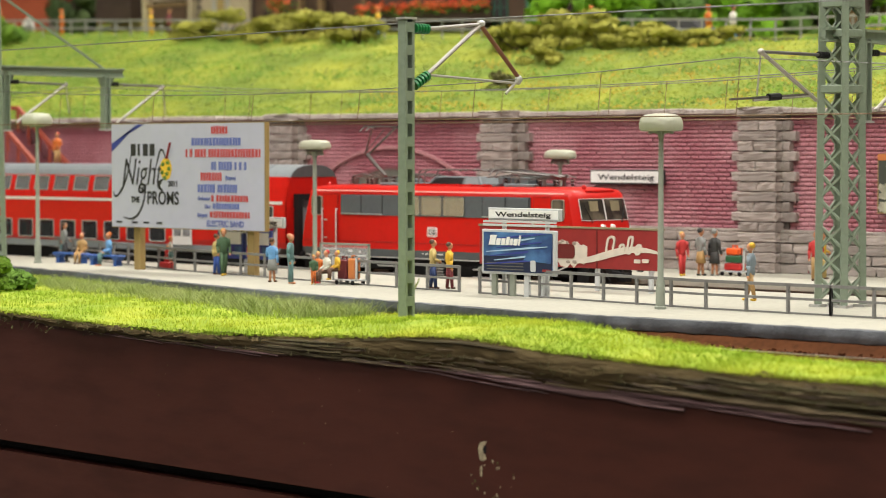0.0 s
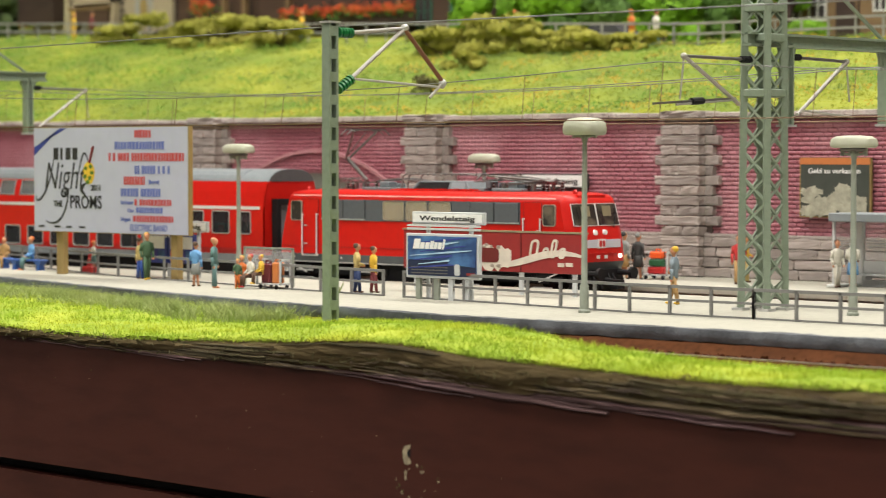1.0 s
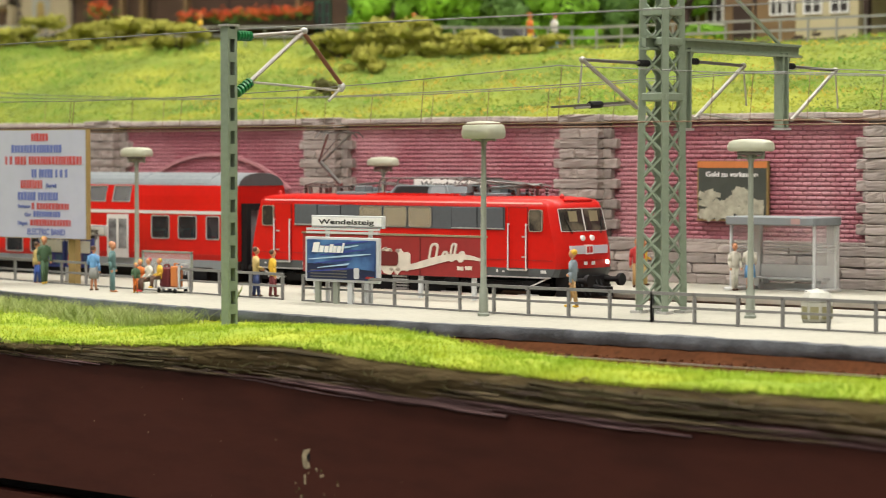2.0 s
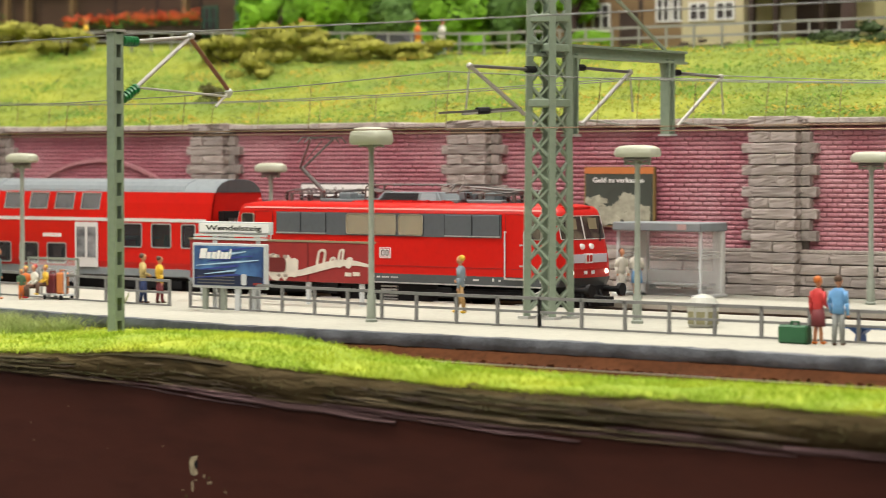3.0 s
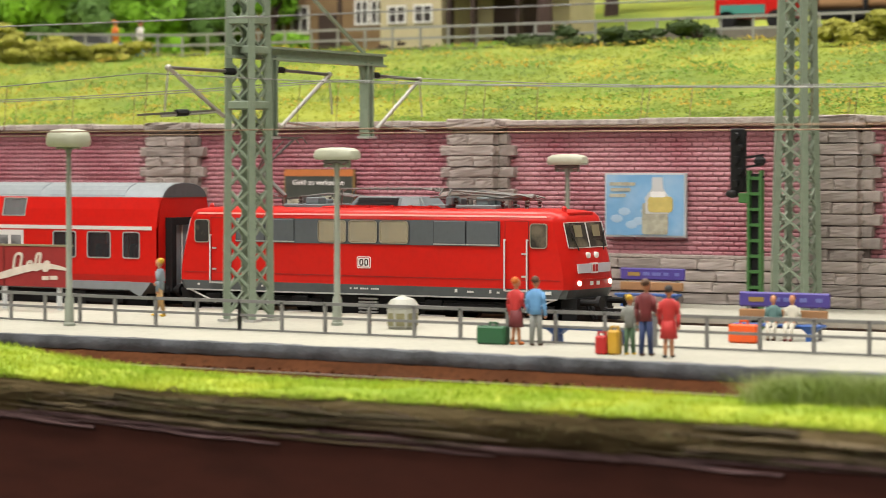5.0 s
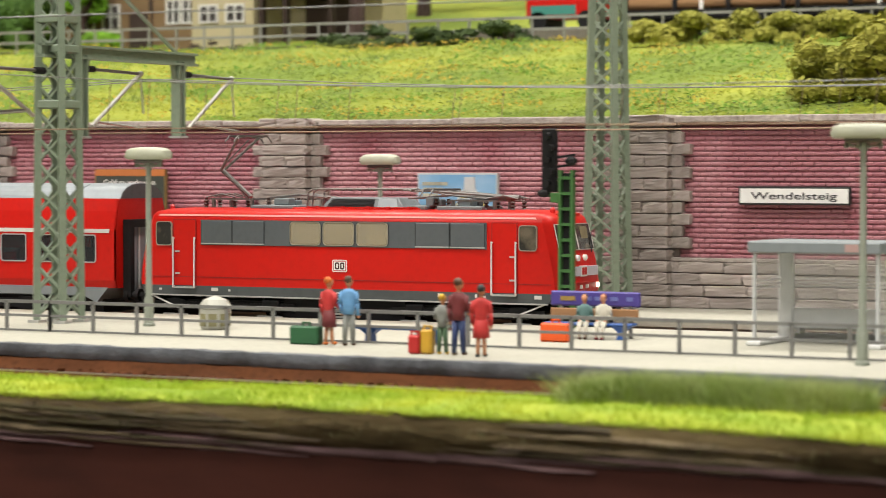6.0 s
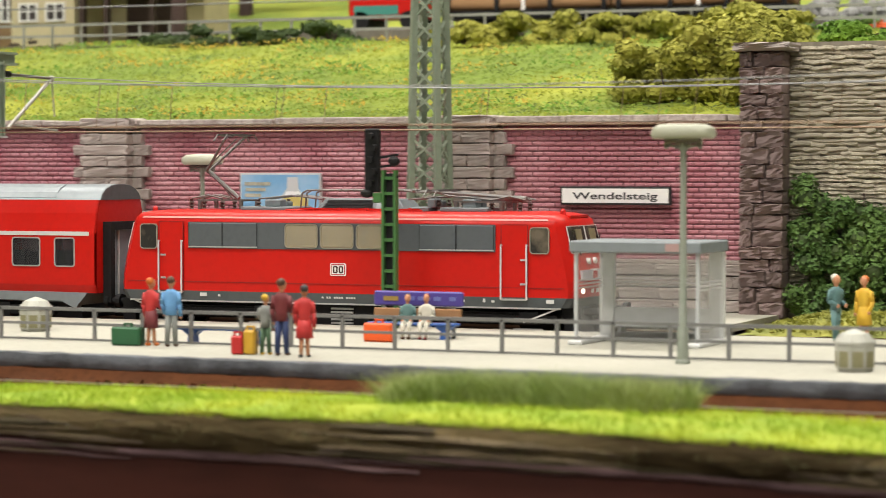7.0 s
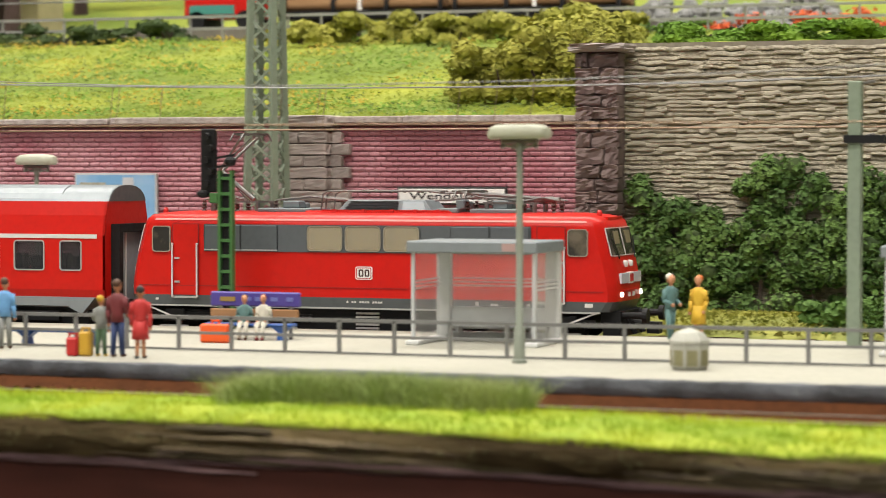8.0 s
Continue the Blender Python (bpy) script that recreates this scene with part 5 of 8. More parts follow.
def house(x0, x1, y, z, h, depth, wall_mat, roof_mat, label, windows=(), doors=(), boxes=(), beams=0, frame_mat=None):
    """Front wall along x at y, with real openings shown as framed recesses, and a pitched roof."""
    w = x1 - x0
    t = thing("house", x0, y, z, 0, label, "house", "village houses")
    wall = part("wall", box(B(), 0, w, 0, depth, -8, h), wall_mat, t)
    roof = part("roof", loft(B(), [[(-8, -12, h - 2), (-8, depth + 12, h - 2), (-8, depth / 2, h + depth * 0.42)], [(w + 8, -12, h - 2), (w + 8, depth + 12, h - 2), (w + 8, depth / 2, h + depth * 0.42)]]), roof_mat, t, "brown tiled roof")
    for wx, wz, ww, wh in windows:
        win = part("window", box(B(), wx - ww / 2, wx + ww / 2, -0.7, 0.2, wz, wz + wh), DARK_RECESS, t, "small window with white frame")
        fr = B()
        for a, b, c, d in ((-ww / 2 - 0.9, ww / 2 + 0.9, wz - 0.9, wz + 0.2), (-ww / 2 - 0.9, ww / 2 + 0.9, wz + wh - 0.2, wz + wh + 0.9), (-ww / 2 - 0.9, -ww / 2 + 0.2, wz, wz + wh), (ww / 2 - 0.2, ww / 2 + 0.9, wz, wz + wh), (-0.5, 0.5, wz, wz + wh), (-ww / 2, ww / 2, wz + wh * 0.55, wz + wh * 0.55 + 0.7)):
            box(fr, wx + a, wx + b, -1.4, -0.6, c, d)
        part("frame", fr, frame_mat or WHITE, win)
    for dx, dw, dh in doors:
        d = part("door", box(B(), dx - dw / 2, dx + dw / 2, -0.8, 0.3, -6, dh), DARK_WOOD, t, "dark wooden door")
        part("frame", box(box(B(), dx - dw / 2 - 1.2, dx - dw / 2, -1.4, 0, -6, dh + 1), dx + dw / 2, dx + dw / 2 + 1.2, -1.4, 0, -6, dh + 1), wall_mat, d)
    for bx0, bx1, bz in boxes:
        b = part("balcony", box(B(), bx0, bx1, -16, 0, bz, bz + 1.5), DARK_WOOD, t, "dark wooden balcony with flower boxes")
        k = bx0
        while k < bx1:
            part("baluster", box(B(), k, k + 2.6, -16.4, -15.4, bz, bz + 9.5), DARK_WOOD, b)
            k += 3.4
        rr = random.Random(int(bx0) + 5)
        scatter_leaves("blossom", [(rr.uniform(bx0, bx1), -18 + rr.gauss(0, 1.6), bz + 11 + rr.gauss(0, 1.8)) for _ in range(700)], 2.6, ORANGE_FLOWER, "", "", 0, 3, 0.8, parent=b)
        scatter_leaves("foliage", [(rr.uniform(bx0, bx1), -17 + rr.gauss(0, 1.8), bz + 9 + rr.gauss(0, 2.2)) for _ in range(500)], 2.6, LEAF_GREEN, "", "", 0, 4, 0.8, parent=b)
    for k in range(beams):
        part("beam", box(B(), k * w / max(1, beams - 1) - 1.2, k * w / max(1, beams - 1) + 1.2, -0.9, 0, -6, h), DARK_WOOD, t)
    return t


brick_home = house(-1830, -1686, 1262, 138, 62, 90, BRICK_HOUSE, ROOF_TILE, "orange-red brick house with arched pale windows", [(79, 4, 12, 15), (40, 8, 13, 20)], frame_mat=BEIGE_PLASTER)
arch_pts = [(107 + 7.5 * math.cos(math.pi * k / 12), 20 + 8 * math.sin(math.pi * k / 12)) for k in range(13)]
arched = part("window", loft(B(), [[(99.5, yy, 3)] + [(x, yy, z) for x, z in reversed(arch_pts)] + [(114.5, yy, 3)] for yy in (-1.6, 0.2)]), WHITE, brick_home, "arched white-framed window")
for xa, xb, za, zb in ((101.5, 106.3, 5, 12), (107.7, 112.5, 5, 12), (101.5, 106.3, 13.4, 21), (107.7, 112.5, 13.4, 21)):
    part("pane", box(B(), xa, xb, -1.9, -1.5, za, zb), DARK_RECESS, arched)
for k in range(8):
    part("quoin", box(B(), 138 - 4 * (k % 2), 145, -1.5, 2, -4 + k * 7, 2.4 + k * 7), STONE_JOINT, brick_home, "grey corner stone")

alpine = house(-1619, -1451, 1265, 132, 66, 90, BEIGE_PLASTER, ROOF_TILE, "cream plastered alpine house with a timber bay and a painted mural", [(20, 4, 9, 12)], [(78, 40, 20)])
part("balcony", box(B(), -2, 42, -14, 0, 26, 52), DARK_WOOD, alpine, "dark timber balcony box", bevel=1.0)
part("column", box(B(), 44, 52, -3, 0, -8, 60), CREAM_PLASTER, alpine, "cream plaster column")
bay = part("bay", box(box(box(B(), 54, 59, -7, 0, -6, 44), 104, 109, -7, 0, -6, 44), 54, 109, -7, 0, 40, 46), BEIGE_PLASTER, alpine, "plastered bay round a dark opening")
part("lintel", box(B(), 59, 104, -9, -1, 24, 36), DARK_TIMBER, bay, "brown timber lintel box")
part("lintel_trim", box(B(), 57, 106, -10, -8, 35, 37.5), TIMBER_TAN, bay)
part("mural", round_plate(126, 146, 22, 48, 5.0, -0.8, 0.2), MURAL, alpine, "faded grey-blue mural on the plaster")
part("mural_figure", round_plate(132, 140, 26, 42, 3.5, -1.2, -0.6), TAN_BOARD, alpine)
for k in range(10):
    part("dentil", box(B(), 109.5, 112.5, -1.6, 0, -4 + k * 6, -0.5 + k * 6), STONE_JOINT, alpine)
chalet = house(-1449, -1120, 1268, 130, 58, 100, DARK_TIMBER, ROOF_TILE, "dark timber chalet with flower balconies and green shutters", [(256, 12, 12, 20)], [(30, 34, 30)], [(133, 262, 15)], 9, GREEN_SHUTTER)
part("pale_wall", box(B(), 52, 132, -2.5, 0, -8, 21), PALE_WALL, chalet, "pale grey plastered ground floor")
for x in (62, 84, 130, 240):
    part("porch_post", box(B(), x, x + 4, -12, -8, -8, 46), TIMBER_TAN, chalet, "weathered grey timber post")
for x in (280, 296, 312):
    part("shutter", box(B(), x, x + 10, -2.0, 0, 6, 40), GREEN_SHUTTER, chalet, "dark green window shutter")
    part("shutter_gap", box(B(), x + 10.5, x + 15, -1.2, 0, 8, 38), WHITE, chalet)
for x, z, m in ((52, 30, ORANGE_FLOWER), (84, 14, AMBER), (112, 8, ORANGE_FLOWER), (150, 6, AMBER)):
    pot = thing("flower_pot", -1449 + x, 1246, 130 + z, 0, "hanging terracotta pot with bright blossom", "flower pot", "flower pots")
    part("pot", turned(B(), [(3.0, -8), (4.4, -1), (4.6, 0)], 10), RUST_ARM, pot)
    pr2 = random.Random(x)
    scatter_leaves("blossom", [(pr2.gauss(0, 4), pr2.gauss(0, 3), 4 + pr2.gauss(0, 3)) for _ in range(260)], 2.4, m, "", "", 0, x, 0.8, parent=pot)
    scatter_leaves("foliage", [(pr2.gauss(0, 5), pr2.gauss(0, 3), 1 + pr2.gauss(0, 2.5)) for _ in range(220)], 2.4, LEAF_GREEN, "", "", 0, x + 1, 0.8, parent=pot)
    part("hanger", bar(B(), (0, 0, 0), (0, 0, 40), 0.5), DARK_WOOD, pot)
house(-905, -809, 1265, 126, 56, 80, TIMBER_TAN, ROOF_TILE, "tan timbered house with white windows", [(18, 10, 11, 15), (36, 10, 11, 15), (80, 14, 8, 13), (91, 14, 8, 13)], [(56, 14, 20)], (), 4)
house(-808, -766, 1258, 124, 54, 80, CREAM_PLASTER, ROOF_TILE, "cream plastered cottage with small white-framed windows", [(12, 15.5, 11, 9), (30, 15.5, 11, 9)])
shed = thing("open_shed", -764, 1262, 122, 0, "dark open timber shed beside the cottage", "shed")
part("wall", box(B(), 0, 64, 30, 60, -6, 46), CREAM_PLASTER, shed)
part("roof", box(B(), -4, 66, -10, 64, 46, 50), ROOF_TILE, shed)
for x in (0, 16, 46, 62):
    part("post", box(B(), x, x + 3, -2, 2, -6, 46), DARK_WOOD, shed)
part("shadowed_door", box(B(), 14, 48, 28, 30, -6, 38), DARK_WOOD, shed)
wood = thing("wood_pile", -800, 1245, 119, 0, "pile of brown firewood against the cottage", "wood pile")
bm = B()
for k in range(60):
    x, z = hr.uniform(0, 32), abs(hr.gauss(0, 3.2))
    rod(bm, (x - 3, hr.uniform(-4, 4), z), (x + 3, hr.uniform(-4, 4), z + hr.uniform(-1, 1)), 1.0, 5)
tagged(part("sticks", bm, DARK_WOOD, wood), kind="stuff")


def tree(x, y, z, height, crown, material, label, seed, n=3800, trunk_r=5.0):
    r = random.Random(seed)
    t = thing("tree", x, y, z, 0, label, "tree", "trees behind the road")
    bm = B()
    rod(bm, (0, 0, -6), (r.uniform(-3, 3), 0, height * 0.6), trunk_r, 9, trunk_r * 0.55)
    part("trunk", bm, BARK, t, "dark brown tapered trunk")
    for k in range(6):
        a = r.uniform(0, 6.28)
        lb = B()
        rod(lb, (0, 0, height * r.uniform(0.3, 0.6)), (math.cos(a) * crown * 0.7, math.sin(a) * crown * 0.7, height * r.uniform(0.6, 0.95)), trunk_r * 0.4, 6, 0.6)
        part("limb", lb, BARK, t)
    scatter_leaves("crown", clump_points(r, 0, 0, height * 0.72, crown, crown, height * 0.42, n, 16), 6.0, material, "", "", 0.5, seed, 0.75, parent=t)
    return t


for i, (x, y, h, c, m, lab) in enumerate(((-1650, 1330, 110, 50, LEAF_DARK, "dark green leafy tree beside the brick house"), (-1090, 1285, 70, 42, LEAF_BRIGHT, "bright fresh green leafy tree"), (-1020, 1300, 74, 46, LEAF_BRIGHT, "bright fresh green leafy tree"), (-950, 1310, 72, 42, LEAF_GREEN, "mid-green leafy tree behind parked cars"), (-880, 1250, 40, 14, LEAF_BRIGHT, "small bright green climbing tree at the house"))):
    tree(x, y, hill_z(x, y) - (22 if i in (1, 2, 3) else 0), h, c, m, lab, 200 + i, 4200 if c > 20 else 900, 4.0)
for i, (x, rx, rz, m) in enumerate(((-1112, 30, 26, LEAF_BRIGHT), (-1066, 34, 30, LEAF_BRIGHT), (-1016, 36, 27, LEAF_BRIGHT), (-968, 30, 30, LEAF_BRIGHT), (-1040, 40, 22, LEAF_GREEN), (-930, 26, 22, LEAF_GREEN), (-860, 14, 9, LEAF_BRIGHT), (-1650, 34, 34, LEAF_DARK))):
    tall = thing("shrub", x, 1240 + (i % 3) * 12, hill_z(x, 1240) - 4, 0, "tall leafy green shrub behind the road" if m is not LEAF_DARK else "tall dark green shrub beside the brick house", "shrub", "shrubs behind the road")
    tr = random.Random(400 + i)
    stems = B()
    for k in range(6):
        rod(stems, (0, 0, -4), (tr.uniform(-0.5, 0.5) * rx, tr.uniform(-6, 6), rz * 1.2), 1.6, 6, 0.5)
    tagged(part("stem", stems, BARK, tall), kind="stuff")
    scatter_leaves("foliage", clump_points(tr, 0, 0, rz * 0.8, rx, 16, rz, 5200 if rx > 20 else 1500, 22), 4.2, m, "", "", 0.2, 410 + i, 0.8, parent=tall, out=OUTS)
    # dark green cores paint the shade deep inside the shrub
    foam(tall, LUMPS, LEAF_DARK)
tree(-688, 1240, 120, 150, 46, LEAF_DARK, "tall tree with a thick dark purple-brown trunk", 230, 3500, 5.2)
tree(-740, 1420, 150, 130, 70, LEAF_DARK, "dark green tree behind the shed", 231, 3800, 5.0)

# parked car, red lorry and log wagons on the upper line
slab("upper_track_bed", -620, -325, 1228, 1290, 105, 128.2, ROAD, "grey-brown track bed above the road", "track bed")

car = thing("car", -955, 1178, 117.4, 0, "dark blue-grey parked model car", "car")
part("body", loft(B(), [[(-24, y, z) for y, z in ((-9.5, 3), (9.5, 3), (9.8, 8), (-9.8, 8))], [(-22, y, z) for y, z in ((-10, 2.5), (10, 2.5), (10, 10), (-10, 10))], [(22, y, z) for y, z in ((-10, 2.5), (10, 2.5), (10, 9.5), (-10, 9.5))], [(25, y, z) for y, z in ((-9, 3.5), (9, 3.5), (9, 8), (-9, 8))]]), CAR_BLUE, car, smooth=True)
part("cabin", loft(B(), [[(x, y, 9.6) for x, y in ((-16, -9), (14, -9), (14, 9), (-16, 9))], [(x, y, 15.5) for x, y in ((-11, -7.5), (6, -7.5), (6, 7.5), (-11, 7.5))]]), BLACK_GLASS, car, "dark glazed cabin")
for x in (-15, 15):
    for s in (-1, 1):
        wb = B()
        rod(wb, (x, s * 8.5, 3.4), (x, s * 10.4, 3.4), 3.4, 14)
        part("wheel", wb, BLACK, car)

lorry = thing("lorry", -566, 1250, 128.2, 0, "bright red lorry cab with teal front panel", "lorry")
part("cab", box(B(), -18, 26, -12, 12, 6, 40), RED, lorry, bevel=2.0)
part("window", box(B(), -13, 6, -12.4, -11.6, 18, 34), CREAM, lorry)
part("panel", box(B(), -14, 12, -12.5, -11.8, 8, 13), TEAL, lorry)
for x in (-10, 18):
    wb = B()
    rod(wb, (x, -12.5, 5), (x, 12.5, 5), 5, 14)
    part("wheel", wb, BLACK, lorry)


def log_wagon(x0):
    t = thing("log_wagon", x0, 1262, 128.2, 0, "black flat wagon loaded with pale brown logs", "wagon", "log wagons")
    part("frame", box(B(), 0, 92, -13, 13, 5, 9.5), BLACK, t, bevel=0.6)
    for x in (2, 30, 60, 90):
        for s in (-1, 1):
            part("stake", box(B(), x - 1.2, x + 1.2, s * 13 - 0.9, s * 13 + 0.9, 9, 34), BLACK, t)
    r = random.Random(int(x0))
    for row in range(3):
        for k in range(4 - row % 2):
            lg = B()
            y = -9.5 + k * 6.4 + (row % 2) * 3.2
            rod(lg, (r.uniform(-4, 3), y, 13 + row * 5.8), (r.uniform(88, 95), y + r.uniform(-1, 1), 13 + row * 5.8), 3.2, 10, 2.8)
            part("log", lg, LOG, t, smooth=True)
    part("strap", box(B(), 44, 46, -13.5, 13.5, 9.5, 31), WHITE, t)
    for x in (12, 26, 66, 80):
        wb = B()
        rod(wb, (x, -9.5, 4), (x, 9.5, 4), 4.0, 14)
        part("wheel", wb, BLACK, t)
    return t


log_wagon(-532)
log_wagon(-436)
rocks = thing("rock_bank", 0, 0, 0, 0, "grey and white rubble bank beyond the road", "rocks")
rr = random.Random(77)
bm = B()
for k in range(320):
    x, y = rr.uniform(-345, -235), rr.uniform(1235, 1290)
    ball(bm, x, y, 118 + (y - 1230) * 0.35 + rr.uniform(-3, 3), rr.uniform(1.5, 5), rr.uniform(1.5, 5), rr.uniform(1.5, 4), 6, 4)
tagged(part("rubble", bm, RUBBLE, rocks), kind="stuff")


# ======== things on the platforms ========
def railing(points, name="platform_railing"):
    t = thing(name, 0, 0, PLAT_Z, 0, "grey two-bar railing along the island platform", "railing")
    for x, y in points:
        part("post", box(B(), x - 0.55, x + 0.55, y - 0.5, y + 0.5, 0, 9.8), RAILING, t, bevel=0.15)
    for (xa, ya), (xb, yb) in zip(points, points[1:]):
        for h, w in ((9.4, 1.0), (5.0, 0.8), (0.35, 0.6)):
            part("rail", bar(B(), (xa, ya, h), (xb, yb, h), w), RAILING, t)
    return t


def rail_y(x):
    if x < -860:
        return 709.0 + (-860.0 - x) * 0.34
    if x < -700:
        return 680.0 + (-700.0 - x) * 0.18
    if x < -540:
        return 660.0 + (-540.0 - x) * 0.125
    return 658.0 + max(0.0, (x + 200.0) * 0.06)


railing([(x, rail_y(x)) for x in np.arange(-1150.0, -655.0, 19.0)])
railing([(x, rail_y(x)) for x in np.arange(-644.0, -470.0, 16.8)])
railing([(x, rail_y(x)) for x in np.arange(-476.0, 40.0, 16.4)])


def platform_lamp(x, y, z, height, span, dome=1.0):
    t = thing("platform_lamp", x, y, z, 0, "grey-green platform lamp with an ivory capsule-shaped head", "lamp", "platform lamps")
    bm = B()
    turned(bm, [(2.0, 0), (2.0, 0.8), (1.6, 1.2), (1.5, 9.0), (1.05, 9.8), (0.85, height - 7)], 12)
    part("pole", bm, POST_GREY, t, smooth=True)
    br = B()
    rod(br, (0, 0, height - 7.5), (0, 0, height - 5), 1.1, 8)
    for s in (-1, 1):
        bar(br, (0, 0, height - 6.6), (s * 4.6, 0, height - 5.6), 0.8, 0.7)
        bar(br, (s * 4.6, 0, height - 6.6), (s * 4.6, 0, height - 3.6), 1.0, 0.8)
        bar(br, (s * 0.8, 0, height - 6.4), (s * 3.4, 0, height - 3.8), 0.5)
    part("bracket", br, POST_GREY, t)
    hd = B()
    prof = [(0.25, -3.9), (0.9, -4.0), (0.99, -3.4), (1.0, -2.4), (0.94, -1.1), (0.74, -0.25), (0.3, 0.05)]
    rings = []
    for s, dz in prof:
        ring = []
        for i in range(24):
            a = i * math.tau / 24
            c, q = math.cos(a), math.sin(a)
            ring.append((math.copysign(abs(c) ** 0.6, c) * span * s, math.copysign(abs(q) ** 0.7, q) * 3.9 * s * (1.5 if dome > 1 else 1.0), height + dz * dome))
        rings.append(ring)
    part("lamp_head", loft(hd, rings), LAMP_WHITE, t, "ivory rounded lamp head", smooth=True)
    tube = B()
    rod(tube, (-5, 0, height - 4.5), (5, 0, height - 4.5), 0.8, 8)
    part("tube", tube, DARK_METAL, t)
    return t


for x, y, h in ((-968, 713, 70.0), (-803, 737, 57.0), (-537.5, 648.0, 64.5), (-464, 696, 58.5), (-205.3, 643, 63.5)):
    platform_lamp(x, y, PLAT_Z, h, 8.8 if x > -300 else 7.0 if x in (-968, -537.5) else 8.4, 1.45 if x in (-968, -537.5) else 1.0)
for x, y, h in ((-751, 836, 52.5), (-454, 836, 56.5)):
    platform_lamp(x, y, FAR_Z, h, 8.2)


def text(name, body, size, material, parent, x, y, z, align="CENTER", squeeze=1.0, wide=1.0):
    """Built-in letters standing in the x-z plane, facing the camera side."""
    cu = bpy.data.curves.new(name, "FONT")
    cu.body, cu.size, cu.align_x, cu.extrude = body, size * MM, align, 0.00006
    cu.space_character = squeeze
    cu.offset = 0.00005
    ob = new(name, cu)
    cu.materials.append(material)
    ob.parent = parent
    ob.matrix_basis = Matrix.LocRotScale(Vector((x, y, z)) * MM, Euler((math.pi / 2, 0, 0)), Vector((wide, 1, 1)))
    return ob


def name_sign(x, y, z, w, h, label="white station name board reading Wendelsteig in black", posts=0.0):
    t = thing("station_sign", x, y, z, 0, label, "sign", "station signs")
    part("frame", box(B(), -w / 2, w / 2, -0.5, 1.2, 0, h), PRINT_BLACK if not posts else SHELTER_GREY, t, bevel=0.2)
    part("panel", box(B(), -w / 2 + 0.7, w / 2 - 0.7, -0.75, 0, 0.7, h - 0.7), WHITE, t)
    text("station_name", "Wendelsteig", h * 0.54, PRINT_BLACK, t, 0, -0.8, h * 0.31, wide=w / (h * 0.54 * 6.6))
    if posts:
        for s in (-1, 1):
            part("post", box(B(), s * w * 0.3 - 0.7, s * w * 0.3 + 0.7, 0.3, 1.3, -posts, 0), SHELTER_GREY, t)
    return t


name_sign(-740.3, WALL_Y - 1.2, 40.4, 43, 6.6)
name_sign(-303, WALL_Y - 1.2, 41.4, 42, 6.6)
name_sign(-620.5, 671.5, 30.2, 35, 4.5, posts=27.2)
name_sign(-822, 722, 22.5, 32, 4.6, "white station name board half hidden behind a billboard", posts=21.0)

# advertising board under the name sign, four grey posts
ad = thing("advertising_board", -620.5, 669, PLAT_Z, 0, "grey framed advertising board with blue and black picture", "board")
part("frame", box(B(), -18, 18, -0.8, 0.9, 7.8, 24.0), SHELTER_GREY, ad, bevel=0.3)
part("picture", box(B(), -16.8, 16.8, -1.0, -0.6, 8.8, 23.0), AD_BLUE, ad)
AD_NAVY = mat("navy_print", (0.012, 0.02, 0.06), 0.4, 0, 0.4, 200)
part("dark_panel", box(B(), -16.6, 16.6, -1.1, -0.95, 8.9, 14.4), AD_NAVY, ad, "dark lower half of the picture")
for k in range(7):
    z = 12.6 + k * 1.5
    x0, x1 = -16.5 + (k * 5 % 7), 15.5 - (k * 3 % 8)
    part("light_streak", loft(B(), [[(x0, -1.18, z - 1.4), (x0, -1.18, z - 1.1), (x0, -1.0, z - 1.1), (x0, -1.0, z - 1.4)], [(x1 * 0.3, -1.18, z), (x1 * 0.3, -1.18, z + 0.7), (x1 * 0.3, -1.0, z + 0.7), (x1 * 0.3, -1.0, z)], [(x1, -1.18, z + 1.0), (x1, -1.18, z + 1.3), (x1, -1.0, z + 1.3), (x1, -1.0, z + 1.0)]]), AD_PALE if k % 2 else BAND_BLUE, ad)
mark = B()
for k, (w, h) in enumerate(((3.0, 3.6), (2.0, 2.4), (1.9, 2.4), (1.6, 3.0), (1.4, 2.4), (1.9, 2.4), (0.8, 3.6))):
    x = -14.0 + (0, 3.4, 5.9, 8.2, 10.2, 12.0, 14.3)[k]
    loft(mark, [[(x, -1.3, 18.4), (x + 0.25 * h, -1.3, 18.4 + h), (x + 0.25 * h, -1.05, 18.4 + h), (x, -1.05, 18.4)], [(x + w, -1.3, 18.4), (x + w + 0.25 * h, -1.3, 18.4 + h), (x + w + 0.25 * h, -1.05, 18.4 + h), (x + w, -1.05, 18.4)]])
part("white_mark", mark, WHITE, ad, "row of slanted white shapes")
for z in (9.5, 10.6, 11.7):
    part("print_bar", box(B(), -15, 3, -1.16, -1.0, z, z + 0.4), DARK_METAL, ad)
part("car_shape", loft(B(), [[(3, -1.25, 13.2), (16.4, -1.25, 12.2), (16.4, -1.0, 12.2), (3, -1.0, 13.2)], [(6, -1.25, 17.0), (16.4, -1.25, 17.6), (16.4, -1.0, 17.6), (6, -1.0, 17.0)]]), AD_BLUE, ad, "blue car-like shape")
part("bottle_shape", round_plate(6.5, 9.0, 9.2, 13.2, 0.6, -1.35, -1.1), SHELTER_GREY, ad)
part("red_tag", box(B(), 12.2, 16.0, -1.2, -1.0, 9.4, 10.2), AD_RED, ad)
